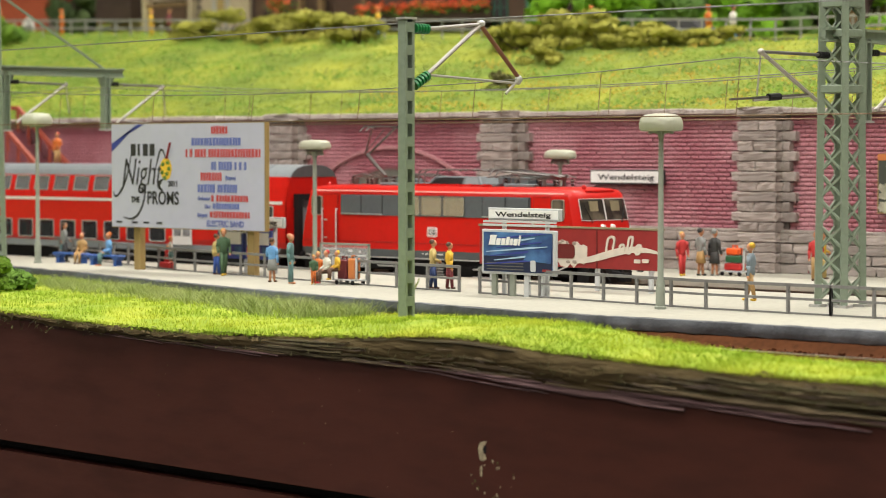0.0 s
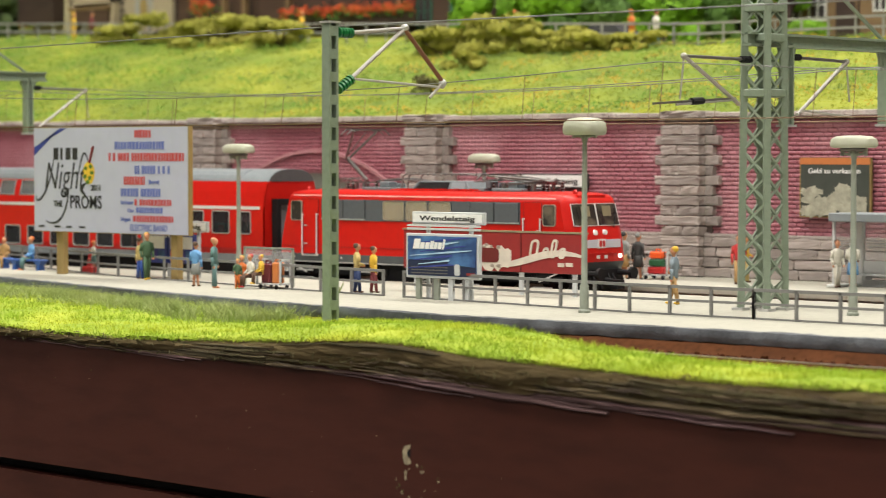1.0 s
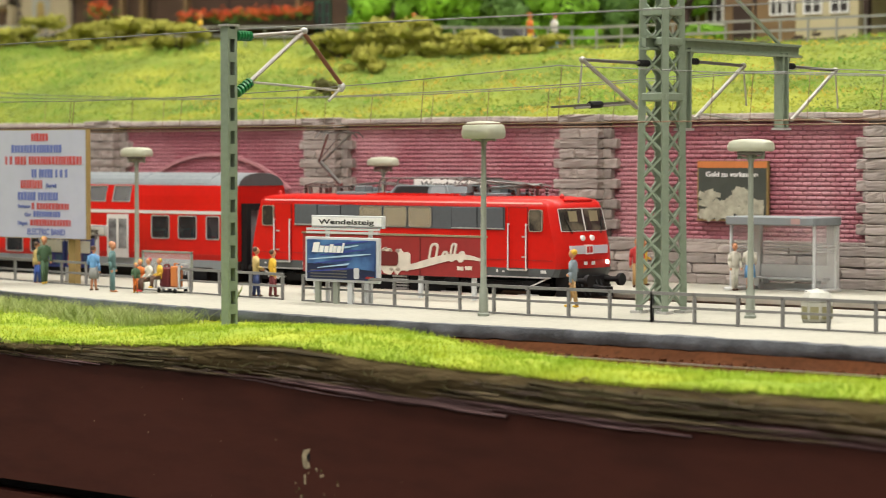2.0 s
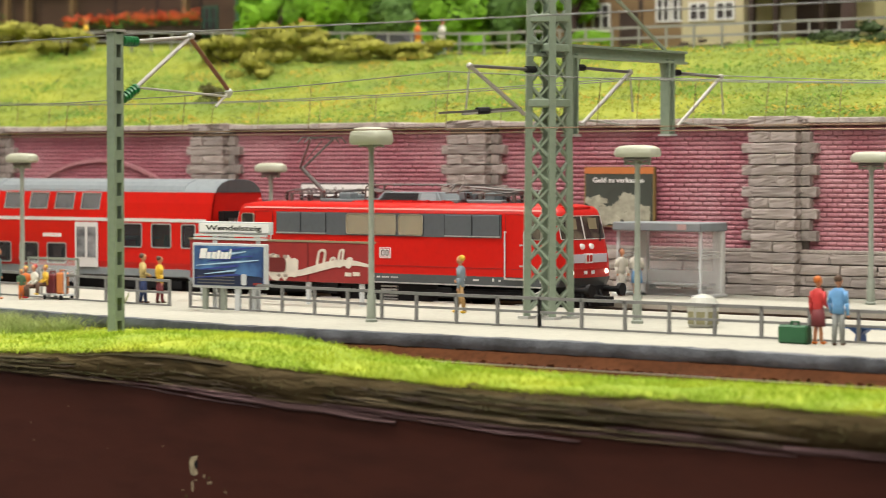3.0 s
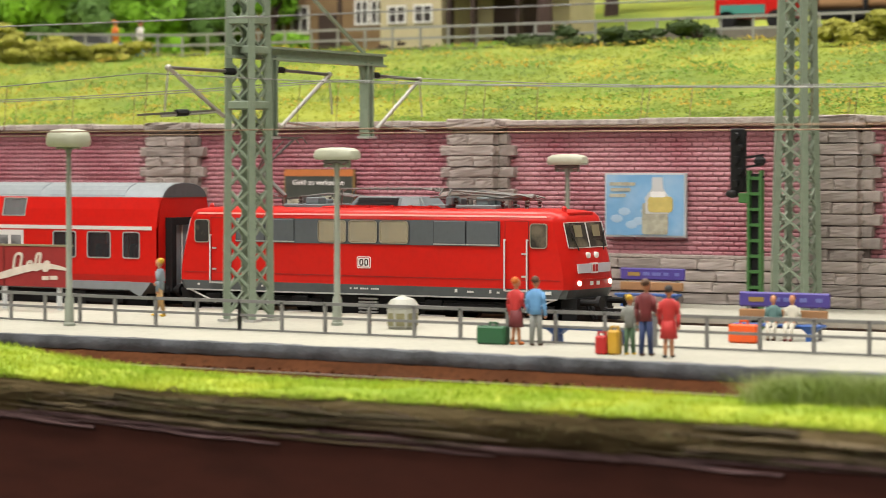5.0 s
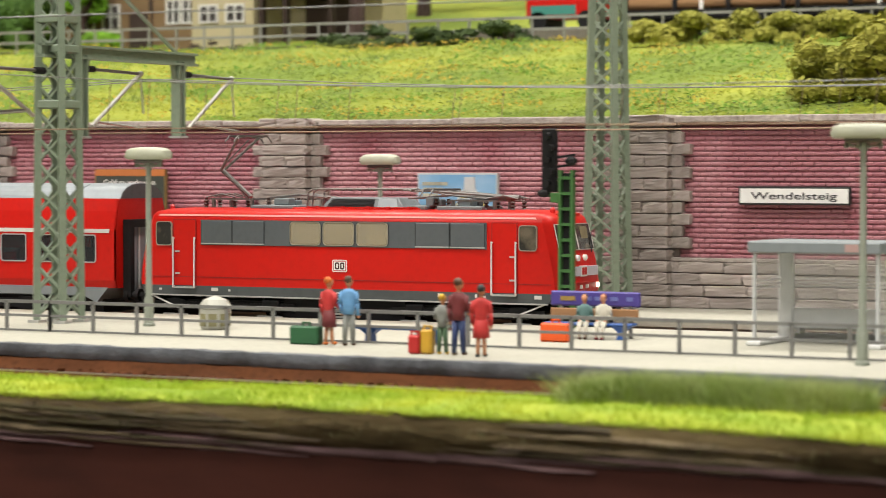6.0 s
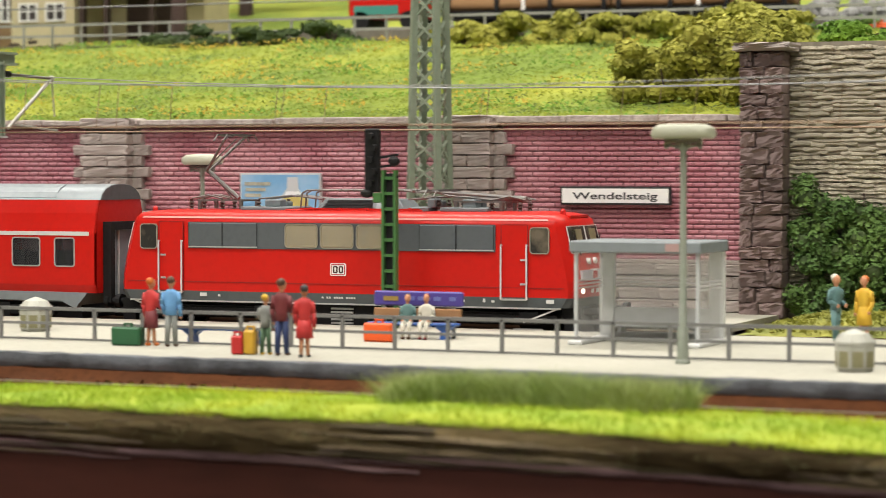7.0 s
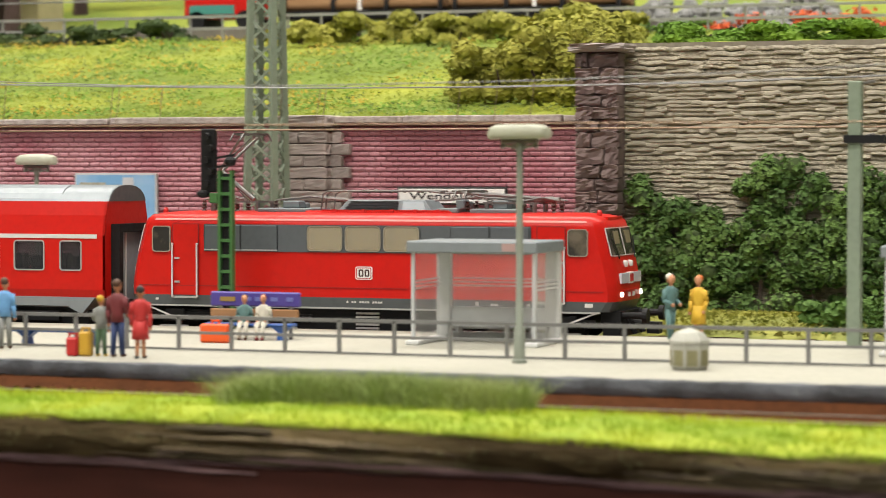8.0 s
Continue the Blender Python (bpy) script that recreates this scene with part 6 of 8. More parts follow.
for z0 in (25.2, 26.4):
    part("bar", box(B(), -17.5, 17.5, -0.6, 0.6, z0, z0 + 0.8), SHELTER_GREY, ad)
for x in (-12.5, -3.5, 3.5, 10.5):
    part("post", box(B(), x - 1.1, x + 1.1, -0.2, 1.0, 0, 7.9), POST_GREY if x < 0 else SHELTER_GREY, ad)

red_ad = thing("long_advertising_board", -639, 716, PLAT_Z, 0, "long dark red advertising panel with a white swoosh", "panel")
part("panel", box(B(), -46, 46, -0.5, 0.8, 8.4, 23.2), AD_RED, red_ad, bevel=0.2)
part("edge", box(B(), -46.4, 46.4, -0.7, 0.9, 23.2, 23.9), CREAM, red_ad)
sw = [(-2.0 + 48 * k / 20.0, 13.4 - 2.6 * math.cos(k / 20.0 * 4.6 - 0.4), 0.3 + 1.1 * math.sin(k / 20.0 * 3.1)) for k in range(21)]
part("swoosh", loft(B(), [[(x, -0.8, z - w), (x, -0.8, z + w), (x, -0.45, z + w), (x, -0.45, z - w)] for x, z, w in sw]), AD_CREAM, red_ad, "white wave shape")
for ex, ez, ew, eh in ((21.5, 17.4, 4.2, 7.0), (27.0, 16.0, 3.0, 4.2), (31.0, 17.6, 2.8, 7.0), (35.0, 16.0, 3.0, 4.2)):
    em = round_frame(-ew / 2, ew / 2, -eh / 2, eh / 2, min(ew, eh) * 0.45, 0.95, -0.85, -0.45)
    for v in em.verts:
        v.co.x += ex + 0.22 * v.co.z
        v.co.z += ez
    part("emblem", em, AD_CREAM, red_ad, "pale slanted rounded shape")
part("field_divider", box(B(), 14.6, 15.0, -0.75, -0.45, 8.6, 23.0), AD_DARKRED, red_ad)
part("small_print", box(box(B(), 33, 36, -0.75, -0.45, 11.0, 12.4), 36.8, 40, -0.75, -0.45, 11.2, 12.6), AD_CREAM, red_ad)
ir2 = random.Random(5)
edge = [(-20 + 30 * u, 19.5 + 1.0 * ir2.uniform(-1, 1) - 2.5 * u, 10.0 + 1.2 * ir2.uniform(-1, 1) + 1.0 * math.sin(u * 6)) for u in [k / 18 for k in range(19)]]
part("ice_picture", loft(B(), [[(x, -0.7, lo), (x, -0.7, hi), (x, -0.45, hi), (x, -0.45, lo)] for x, hi, lo in edge]), AD_CREAM, red_ad, "pale ragged ice picture")
for k in range(16):
    x = -19 + 24 * ir2.random()
    z = ir2.choice((10.6, 11.6, 17.6, 18.4))
    part("ice_shade", ball(B(), x, -0.72, z, ir2.uniform(0.7, 1.6), 0.2, ir2.uniform(0.4, 0.8), 7, 4), AD_TAUPE, red_ad)
part("bottle_picture", round_plate(-16, 4, 11.8, 17.2, 1.6, -0.95, -0.5), AD_DARKRED, red_ad, "dark red bottle picture")
part("can_picture", round_plate(-17.5, -11.5, 11.2, 20.0, 1.4, -1.05, -0.5), AD_RED, red_ad)
part("can_mark", loft(B(), [[(-16.5, -1.15, 12.6), (-15.2, -1.15, 12.6), (-15.2, -1.0, 12.6), (-16.5, -1.0, 12.6)], [(-14.0, -1.15, 18.8), (-12.7, -1.15, 18.8), (-12.7, -1.0, 18.8), (-14.0, -1.0, 18.8)]]), AD_CREAM, red_ad)
for x in (-40, -14, 14, 40):
    part("post", box(B(), x - 0.8, x + 0.8, 0.2, 1.4, 0, 8.6), SHELTER_GREY, red_ad)

PRINT_BLUE = mat("soft_blue_print", (0.1, 0.13, 0.36), 0.55)
PRINT_RED = mat("soft_red_print", (0.42, 0.05, 0.05), 0.55)
# big billboard on timber posts
bb = thing("billboard", -846.5, 703, PLAT_Z, 0, "large pale lilac billboard with printed concert notice on timber posts", "billboard")
part("board", box(B(), -51.5, 51.5, -1.0, 1.0, 18.6, 64.4), TAN_BOARD, bb)
part("sheet", box(B(), -51.2, 50.8, -1.25, -0.9, 18.9, 64.1), AD_LILAC, bb, "pale lilac printed sheet")
for x in (-36.5, 39.5):
    part("post", box(B(), x - 2.2, x + 2.2, 1.0, 4.2, 0, 60), TAN_BOARD, bb, "tan timber post", bevel=0.2)
part("corner_band", loft(B(), [[(-51.0, -1.4, 52.0), (-51.0, -1.4, 55.5), (-51.0, -1.2, 55.5), (-51.0, -1.2, 52.0)], [(-33.0, -1.4, 63.9), (-28.5, -1.4, 63.9), (-28.5, -1.2, 63.9), (-33.0, -1.2, 63.9)]]), BAND_BLUE, bb, "dark blue corner ribbon")
for k in range(4):
    part("name_shape", box(B(), -37.5 + k * 4.7 - (1.0 if k > 1 else 0), -34.2 + k * 4.7 - (1.0 if k > 1 else 0) - (1.8 if k == 1 else 0), -1.4, -1.2, 50.2, 55.4), PRINT_BLACK, bb)
for body, size, x, z, wide, lean in (("Night", 17.0, -30.5, 37.5, 0.72, 0.28), ("PROMS", 8.0, -15.5, 29.2, 0.86, 0.0), ("OF", 3.6, -30.0, 34.0, 0.9, 0.0), ("THE", 3.6, -34.5, 29.8, 0.9, 0.0), ("2011", 3.4, -8.5, 37.0, 1.0, 0.0)):
    word = text("word", body, size, PRINT_BLACK, bb, x, -1.4, z, wide=wide)
    word.data.shear = lean
    word.data.offset = -0.0001 if lean else 0.00012


def stroke(points, r):
    """A swelling pen stroke through (x, z) points, standing just off the sheet."""
    bm, n = B(), len(points)
    rings = []
    for k, (x, z) in enumerate(points):
        (xa, za), (xb, zb) = points[max(0, k - 1)], points[min(n - 1, k + 1)]
        d = math.hypot(xb - xa, zb - za) or 1.0
        w = r * (0.35 + 0.65 * math.sin(math.pi * k / (n - 1)))
        nx, nz = -(zb - za) / d * w, (xb - xa) / d * w
        rings.append([(x - nx, -1.42, z - nz), (x + nx, -1.42, z + nz), (x + nx, -1.2, z + nz), (x - nx, -1.2, z - nz)])
    return loft(bm, rings)


part("flourish", stroke([(-50.0 + 11 * u - 1.5 * math.sin(u * 5), 34.5 + 16 * u * u - 4.5 * math.sin(u * 3.1)) for u in [k / 16 for k in range(17)]], 0.5), PRINT_BLACK, bb, "curled black flourish")
part("flourish", stroke([(-27.0 - 13.0 * u * u - 3.0 * u, 38.0 - 15.5 * math.sin(u * 1.9)) for u in [k / 16 for k in range(17)]], 0.5), PRINT_BLACK, bb, "curled black flourish")
part("flourish", stroke([(-20.5 + 7.0 * u, 44.0 + 9.0 * math.sin(u * 2.6)) for u in [k / 12 for k in range(13)]], 0.45), PRINT_BLACK, bb, "curled black flourish")
part("flourish", stroke([(-15.5 - 3.0 * math.sin(u * 3.1), 40.0 - 5.0 * u) for u in [k / 8 for k in range(9)]], 0.9), PRINT_BLACK, bb, "curled black flourish")
ball_m = B()
ball(ball_m, -13.5, -1.2, 44.5, 4.2, 0.4, 5.0, 12, 8)
part("globe_picture", ball_m, YELLOW, bb, "green and yellow globe picture")
for gx, gz in ((-15.2, 46.5), (-12.0, 47.2), (-15.6, 43.0), (-12.6, 42.4), (-11.2, 44.6), (-14.0, 40.6)):
    part("green_patch", ball(B(), gx, -1.5, gz, 1.3, 0.2, 1.0, 8, 4), LEAF_GREEN, bb)
nk = B()
bar(nk, (-12.5, -1.4, 49), (-10.0, -1.4, 56), 1.6, 0.4)
part("neck_picture", nk, AD_RED, bb)
for z, x0, x1, m, hh in ((59.5, 17, 28, 0, 3.4), (54.6, 4, 38, 1, 3.4), (49.6, 0, 49, 0, 3.6), (44.2, 17, 40, 1, 3.6), (39.6, 10, 24, 0, 3.6), (34.6, 8, 34, 1, 3.6), (30.8, 17, 41, 0, 2.8), (27.6, 18, 36, 1, 2.6), (23.9, 16, 42, 0, 2.8)):
    x = x0
    rr = random.Random(int(z))
    while x < x1 - 0.5:
        w = min(rr.uniform(1.5, 2.3), x1 - x)
        k = rr.uniform(0.0, 0.5)
        part("name_bar", box(B(), x, x + w * 0.72, -1.42, -1.2, z + k * 0.3, z + hh - k * 0.4), PRINT_BLUE if m else PRINT_RED, bb)
        x += w + (1.3 if rr.random() < 0.14 else 0.0)
text("word", "ELECTRIC BAND", 3.8, PRINT_BLUE, bb, 26, -1.4, 20.2, wide=0.86)
for body, x, z in (("(Sopran)", 29.5, 40.2), ("Orchester", 12.0, 31.3), ("Chor", 14.5, 27.9), ("Dirigent", 11.0, 24.2)):
    text("word", body, 2.3, PRINT_BLUE, bb, x, -1.4, z, wide=0.85)
for x in (-48, -37, -29, -20):
    part("small_print", box(B(), x, x + 4, -1.4, -1.2, 20.6, 21.4), PRINT_BLACK, bb)

# notice board beside it
nb = thing("notice_board", -824, 718, PLAT_Z, 0, "blue notice board with white and orange sheets on grey posts", "notice board")
for k, x in enumerate((-20, -2)):
    p = part("panel", box(B(), x, x + 17, -0.6, 0.6, 6.0, 18.5), BAND_BLUE, nb)
    part("sheet", box(B(), x + 1.5, x + 15.5, -0.8, -0.5, 12.2, 17.4), WHITE, p)
    for j in range(3):
        part("note", box(B(), x + 1.5 + j * 5, x + 5.6 + j * 5, -0.8, -0.5, 7, 11.4), (ORANGE_CASE, PURPLE_PLASTIC, AD_BLUE)[j], p)
text("heading", "IMMOBILIEN", 3.4, WHITE, nb, -10, -0.9, 17.0)
for x in (-18, -3, 14):
    part("post", box(B(), x, x + 1.6, 0.4, 1.6, 0, 18), SHELTER_GREY, nb)

# posters on the wall
po = thing("poster", -588, WALL_Y - 1.4, 29.6, 0, "wall poster with white paper heap under an orange header", "poster", "wall posters")
part("backing", box(B(), -17.3, 17.3, -0.2, 1.2, 0, 24.6), TAN_BOARD, po)
part("sheet", box(B(), -16.6, 16.6, -0.5, 0, 0.6, 24.0), DARK_SHEET, po)
part("header", box(B(), -17.0, 17.0, -0.6, 0, 21.8, 24.4), ORANGE_SOFT, po)
text("heading", "Geld zu verkaufen", 2.9, WHITE, po, 0, -0.7, 18.2, wide=1.2)
heap = B()
rr = random.Random(3)
for k in range(150):
    x = rr.uniform(-14.5, 14.5)
    z = 1.4 + 12.5 * rr.random() * (0.75 + 0.25 * math.sin(x * 0.4))
    a = rr.uniform(-0.7, 0.7)
    bar(heap, (x - 2.2 * math.cos(a), -0.65 - 0.003 * k, z - 2.2 * math.sin(a)), (x + 2.2 * math.cos(a), -0.65 - 0.003 * k, z + 2.2 * math.sin(a)), 0.1, 1.8)
tagged(part("paper_heap", heap, PAPER, po, "heap of pale paper slips"), kind="stuff")
po2 = thing("poster", -438, WALL_Y - 1.4, 28.4, 0, "wall poster in light blue with a pale glass and yellow patch", "poster", "wall posters")
part("backing", box(B(), -17.2, 17.2, -0.2, 1.2, 0, 24.4), SHELTER_GREY, po2)
part("sheet", box(B(), -16.5, 16.5, -0.5, 0, 0.7, 23.7), SKY_BLUE, po2)
part("glass_picture", round_plate(-1, 10, 1, 13, 1.0, -0.7, -0.4), PAPER, po2, "pale glass picture")
part("bottle_picture", loft(B(), [[(5.5 + w * q, yy, z) for q, yy in ((-1, -0.75), (1, -0.75), (1, -0.45), (-1, -0.45))] for w, z in ((5.0, 9.0), (5.2, 15.0), (2.4, 18.5), (2.2, 22.8))]), SHELTER_GREY, po2)
part("yellow_patch", round_plate(1.5, 12, 9.5, 15.5, 1.5, -0.85, -0.5), YELLOW_SOFT, po2)
part("white_foam", round_plate(2.5, 9, 15.2, 17.4, 0.9, -0.9, -0.5), WHITE, po2)
for k, (a, b) in enumerate(((-15, -4), (-14.5, -6), (-15, -8))):
    part("print_bar", box(B(), a, b, -0.7, -0.4, 19.6 - k * 2.2, 20.9 - k * 2.2), PAPER, po2)
for k in range(5):
    part("pale_cloud", ball(B(), -12 + k * 3.2, -0.5, 7 + 3 * math.sin(k * 2.0), 2.8, 0.12, 1.6, 9, 4), AD_PALE, po2)


SHELTER_WHITE = mat("white_shelter_plastic", (0.6, 0.61, 0.6), 0.45, 0, 0.1, 300)
CLEAR_WHITE = glass("frosted_white_stripe", (0.9, 0.9, 0.9), 0.35, 0.5)


def shelter(x, y, z, w, d, h):
    t = thing("platform_shelter", x, y, z, 0, "grey platform shelter with clear acrylic walls", "shelter", "platform shelters")
    part("roof", box(B(), -w / 2 - 0.6, w / 2 + 0.6, -d / 2 - 1.0, d / 2 + 0.6, h - 3.4, h), ROOF_GREY, t, "mid-grey flat roof", bevel=0.4)
    for sx in (-1, 1):
        part("post", box(B(), *sorted((sx * (w / 2 - 4.6), sx * (w / 2))), d / 2 - 2.2, d / 2, 0, h - 3.4), SHELTER_WHITE, t, bevel=0.2)
        part("edge_strip", box(B(), sx * (w / 2 - 0.9) - 0.45, sx * (w / 2 - 0.9) + 0.45, -d / 2 + 0.6, -d / 2 + 1.6, 0, h - 3.4), SHELTER_GREY, t)
        for k in range(3):
            part("frosted_stripe", box(B(), sx * (w / 2 - 0.9) - 0.32, sx * (w / 2 - 0.9) + 0.32, -d / 2 + 1.8, d / 2 - 2.4, h * 0.53 + k * 1.1, h * 0.53 + k * 1.1 + 0.55), CLEAR_WHITE, t)
        part("side_pane", box(B(), sx * (w / 2 - 0.9) - 0.25, sx * (w / 2 - 0.9) + 0.25, -d / 2 + 1.6, d / 2 - 1.6, 1.6, h - 3.5), CLEAR, t, "clear acrylic side wall")
        part("foot", box(B(), sx * (w / 2 - 1.4) - 2.2, sx * (w / 2 - 1.4) + 2.2, -d / 2 - 1.5, d / 2 + 0.5, 0, 1.3), SHELTER_WHITE, t, bevel=0.3)
    part("back_pane", box(B(), -w / 2 + 1.6, w / 2 - 1.6, d / 2 - 1.0, d / 2 - 0.5, 10.0, h - 3.5), CLEAR, t, "clear acrylic back wall")
    part("back_panel", box(B(), -w / 2 + 1.6, w / 2 - 1.6, d / 2 - 1.4, d / 2 - 0.4, 3.4, 10.0), SHELTER_WHITE, t)
    for k in range(3):
        part("frosted_stripe", box(B(), -w / 2 + 4.8, w / 2 - 4.8, d / 2 - 1.1, d / 2 - 0.45, h * 0.53 + k * 1.1, h * 0.53 + k * 1.1 + 0.55), CLEAR_WHITE, t)
    st = part("bench", box(B(), -w / 2 + 3, w / 2 - 3, d / 2 - 7, d / 2 - 1.6, 4.4, 5.2), SHELTER_GREY, t, "plain grey bench")
    for s in (-0.3, 0.3):
        part("bracket", box(B(), s * w - 0.5, s * w + 0.5, d / 2 - 6, d / 2 - 1.5, 2.6, 4.4), SHELTER_GREY, st)
    part("kerb", box(B(), -w / 2 + 2, w / 2 - 2, d / 2 - 2, d / 2, 0, 2.6), SHELTER_GREY, t)
    part("roof_badge", box(B(), w / 2 - 10, w / 2 - 6, -d / 2 - 1.3, -d / 2 - 0.9, h - 2.8, h - 0.6), PINK_BADGE, t)
    return t


shelter(-238, 713, PLAT_Z, 39, 26, 30.5)
shelter(-99, 713, PLAT_Z, 39, 26, 30.5)
shelter(-546, 842, FAR_Z, 40, 18, 29.2)


DULL_GOLD = mat("dull_gold_print", (0.3, 0.2, 0.05), 0.5)
SOFT_BLUE = mat("soft_blue_lettering", (0.14, 0.16, 0.42), 0.5)


def bench(x, y, z, w, board, label):
    t = thing("bench", x, y, z, 0, label, "bench", "platform benches")
    part("seat", box(B(), -w / 2, w / 2, -4.2, 0.6, 4.0, 4.9), BLUE, t, "bright blue seat", bevel=0.3)
    for sx in (-0.36, 0.36):
        lg = B()
        loft(lg, [[(sx * w - 3.0, -3.6, 4.0), (sx * w + 3.0, -3.6, 4.0), (sx * w + 3.0, 0, 4.0), (sx * w - 3.0, 0, 4.0)], [(sx * w - 0.9, -3.4, 2.4), (sx * w + 0.9, -3.4, 2.4), (sx * w + 0.9, -0.2, 2.4), (sx * w - 0.9, -0.2, 2.4)], [(sx * w - 1.1, -3.6, 0), (sx * w + 1.1, -3.6, 0), (sx * w + 1.1, 0, 0), (sx * w - 1.1, 0, 0)]])
        part("leg", lg, BLUE, t)
    if board:
        part("backrest", box(B(), -w / 2, w / 2, 0.8, 1.8, 5.8, 9.0), TAN, t, "tan wooden backrest", bevel=0.3)
        b = part("advert_board", box(B(), -w / 2 - 0.4, w / 2 + 0.4, 1.6, 2.6, 9.6, 14.2), PURPLE_PLASTIC, t, "purple-blue advertising board", bevel=0.5)
        part("advert_mark", box(B(), -w / 2 + 3, -w / 2 + 8, 1.4, 1.7, 11.2, 12.6), DULL_GOLD, b)
        for a, c in ((0.36, 0.46), (0.5, 0.64), (0.68, 0.76), (0.86, 0.93)):
            part("advert_bar", box(B(), -w / 2 + a * w, -w / 2 + c * w, 1.4, 1.7, 11.4, 12.6), SOFT_BLUE, b)
        for sx in (-0.4, 0.4):
            part("support", box(B(), sx * w - 0.5, sx * w + 0.5, 1.8, 2.6, 0, 12), RAILING, t)
    return t


bench(-311, 708, PLAT_Z, 29, True, "blue bench with tan back and purple-blue advert board")
bench(-352, 664, PLAT_Z, 30, False, "plain bright blue platform bench")
bench(-424, 845, FAR_Z, 26, True, "blue bench with tan wooden back by the wall")
bench(-926, 722, PLAT_Z, 24, False, "plain bright blue platform bench")
bench(-957, 726, PLAT_Z, 24, False, "plain bright blue platform bench")


def bin_thing(x, y):
    t = thing("litter_bin", x, y, PLAT_Z, 0, "pale grey octagonal litter bin with domed lid", "litter bin", "litter bins")
    part("body", turned(B(), [(4.3, 0), (4.9, 0.8), (5.2, 6.4), (5.0, 6.8)], 8), BIN, t)
    part("lid", turned(B(), [(5.4, 6.8), (5.4, 7.6), (3.8, 9.6), (1.0, 10.6), (0.4, 10.8)], 8), BIN, t, "pale domed lid")
    for k in range(8):
        a = math.tau * (k + 0.5) / 8
        c = B()
        box(c, -1.35, 1.35, -0.2, 0.2, 1.2, 5.2)
        ob = part("panel", c, BIN_DARK, t, "mottled olive side panel")
        ob.matrix_basis = Matrix.Rotation(a + math.pi / 2, 4, "Z") @ Matrix.Translation((0, -4.62 * MM, 0))
    return t


bin_thing(-436, 692)
bin_thing(-157.5, 637)


def case(x, y, z, w, d, h, material, label, rz=0.0):
    t = thing("suitcase", x, y, z, rz, label, "suitcase", "luggage")
    part("shell", box(B(), -w / 2, w / 2, -d / 2, d / 2, 0, h), material, t, bevel=0.5)
    part("handle", box(box(box(B(), -1.4, -0.9, -0.3, 0.3, h, h + 0.9), 0.9, 1.4, -0.3, 0.3, h, h + 0.9), -1.4, 1.4, -0.3, 0.3, h + 0.7, h + 1.2), material, t)
    part("seam", box(B(), -w / 2 - 0.05, w / 2 + 0.05, -0.25, 0.25, 0.3, h + 0.05), PRINT_BLACK, t)
    return t


case(-375.5, 646, PLAT_Z, 9.6, 4.0, 5.4, GREEN_CASE, "dark green suitcase standing on the platform")
case(-314.6, 689, PLAT_Z, 9.2, 3.4, 5.6, ORANGE_CASE, "bright orange suitcase standing beside a bench")
case(-329.4, 627, PLAT_Z, 3.4, 3.0, 5.2, BAR_RED, "small red suitcase standing beside figurines")
case(-326, 628, PLAT_Z, 3.6, 3.0, 6.8, YELLOW_CASE, "ochre yellow suitcase standing beside figurines")
case(-881, 719, PLAT_Z, 7.0, 4.0, 3.0, BAR_RED, "flat bright red suitcase on the platform")


def trolley(x, y, z, label):
    t = thing("luggage_trolley", x, y, z, 0, label, "trolley")
    part("deck", box(B(), -7, 7, -3, 3, 1.6, 2.2), SHELTER_GREY, t)
    for s in (-1, 1):
        part("handle_frame", box(box(B(), s * 6.6 - 0.35, s * 6.6 + 0.35, -3, -2.4, 1.6, 11.5), s * 6.6 - 0.35, s * 6.6 + 0.35, 2.4, 3, 1.6, 11.5), SHELTER_GREY, t)
        part("cross_bar", box(B(), s * 6.6 - 0.35, s * 6.6 + 0.35, -3, 3, 11.0, 11.7), SHELTER_GREY, t)
        for sx in (-4.5, 4.5):
            wb = B()
            rod(wb, (sx, s * 2.6, 0.9), (sx, s * 3.1, 0.9), 0.9, 10)
            part("wheel", wb, BLACK, t)
    return t


trolley(-724, 683, PLAT_Z, "pale grey luggage trolley with cases")
case(-727, 683, PLAT_Z + 2.2, 5, 3.6, 7.6, MAROON, "maroon suitcase upright on a trolley")
case(-721.5, 683, PLAT_Z + 2.2, 4, 3.6, 8.2, ORANGE_SOFT, "soft orange bag upright on a trolley")
trolley(-655, 838, FAR_Z, "luggage trolley stacked with red and green cases")
for k, m in enumerate((BAR_RED, GREEN_CASE, ORANGE_CASE)):
    case(-655, 838, FAR_Z + 2.3 + k * 3.2, 8.6 - k, 4.6, 2.9, m, ("red case low in a stack", "green case in the middle of a stack", "orange case on top of a stack")[k])

# narrow glass-walled stand behind the trolley
wind = thing("windbreak", -745, 700, PLAT_Z, 0, "low grey framed windbreak with clear pane", "windbreak")
part("pane", box(B(), -14, 14, -0.2, 0.2, 6, 14.5), CLEAR, wind)
part("frame", box(box(box(B(), -14.5, 14.5, -0.4, 0.4, 14.5, 15.3), -14.5, -13.7, -0.4, 0.4, 0, 15), 13.7, 14.5, -0.4, 0.4, 0, 15), POST_GREY, wind)


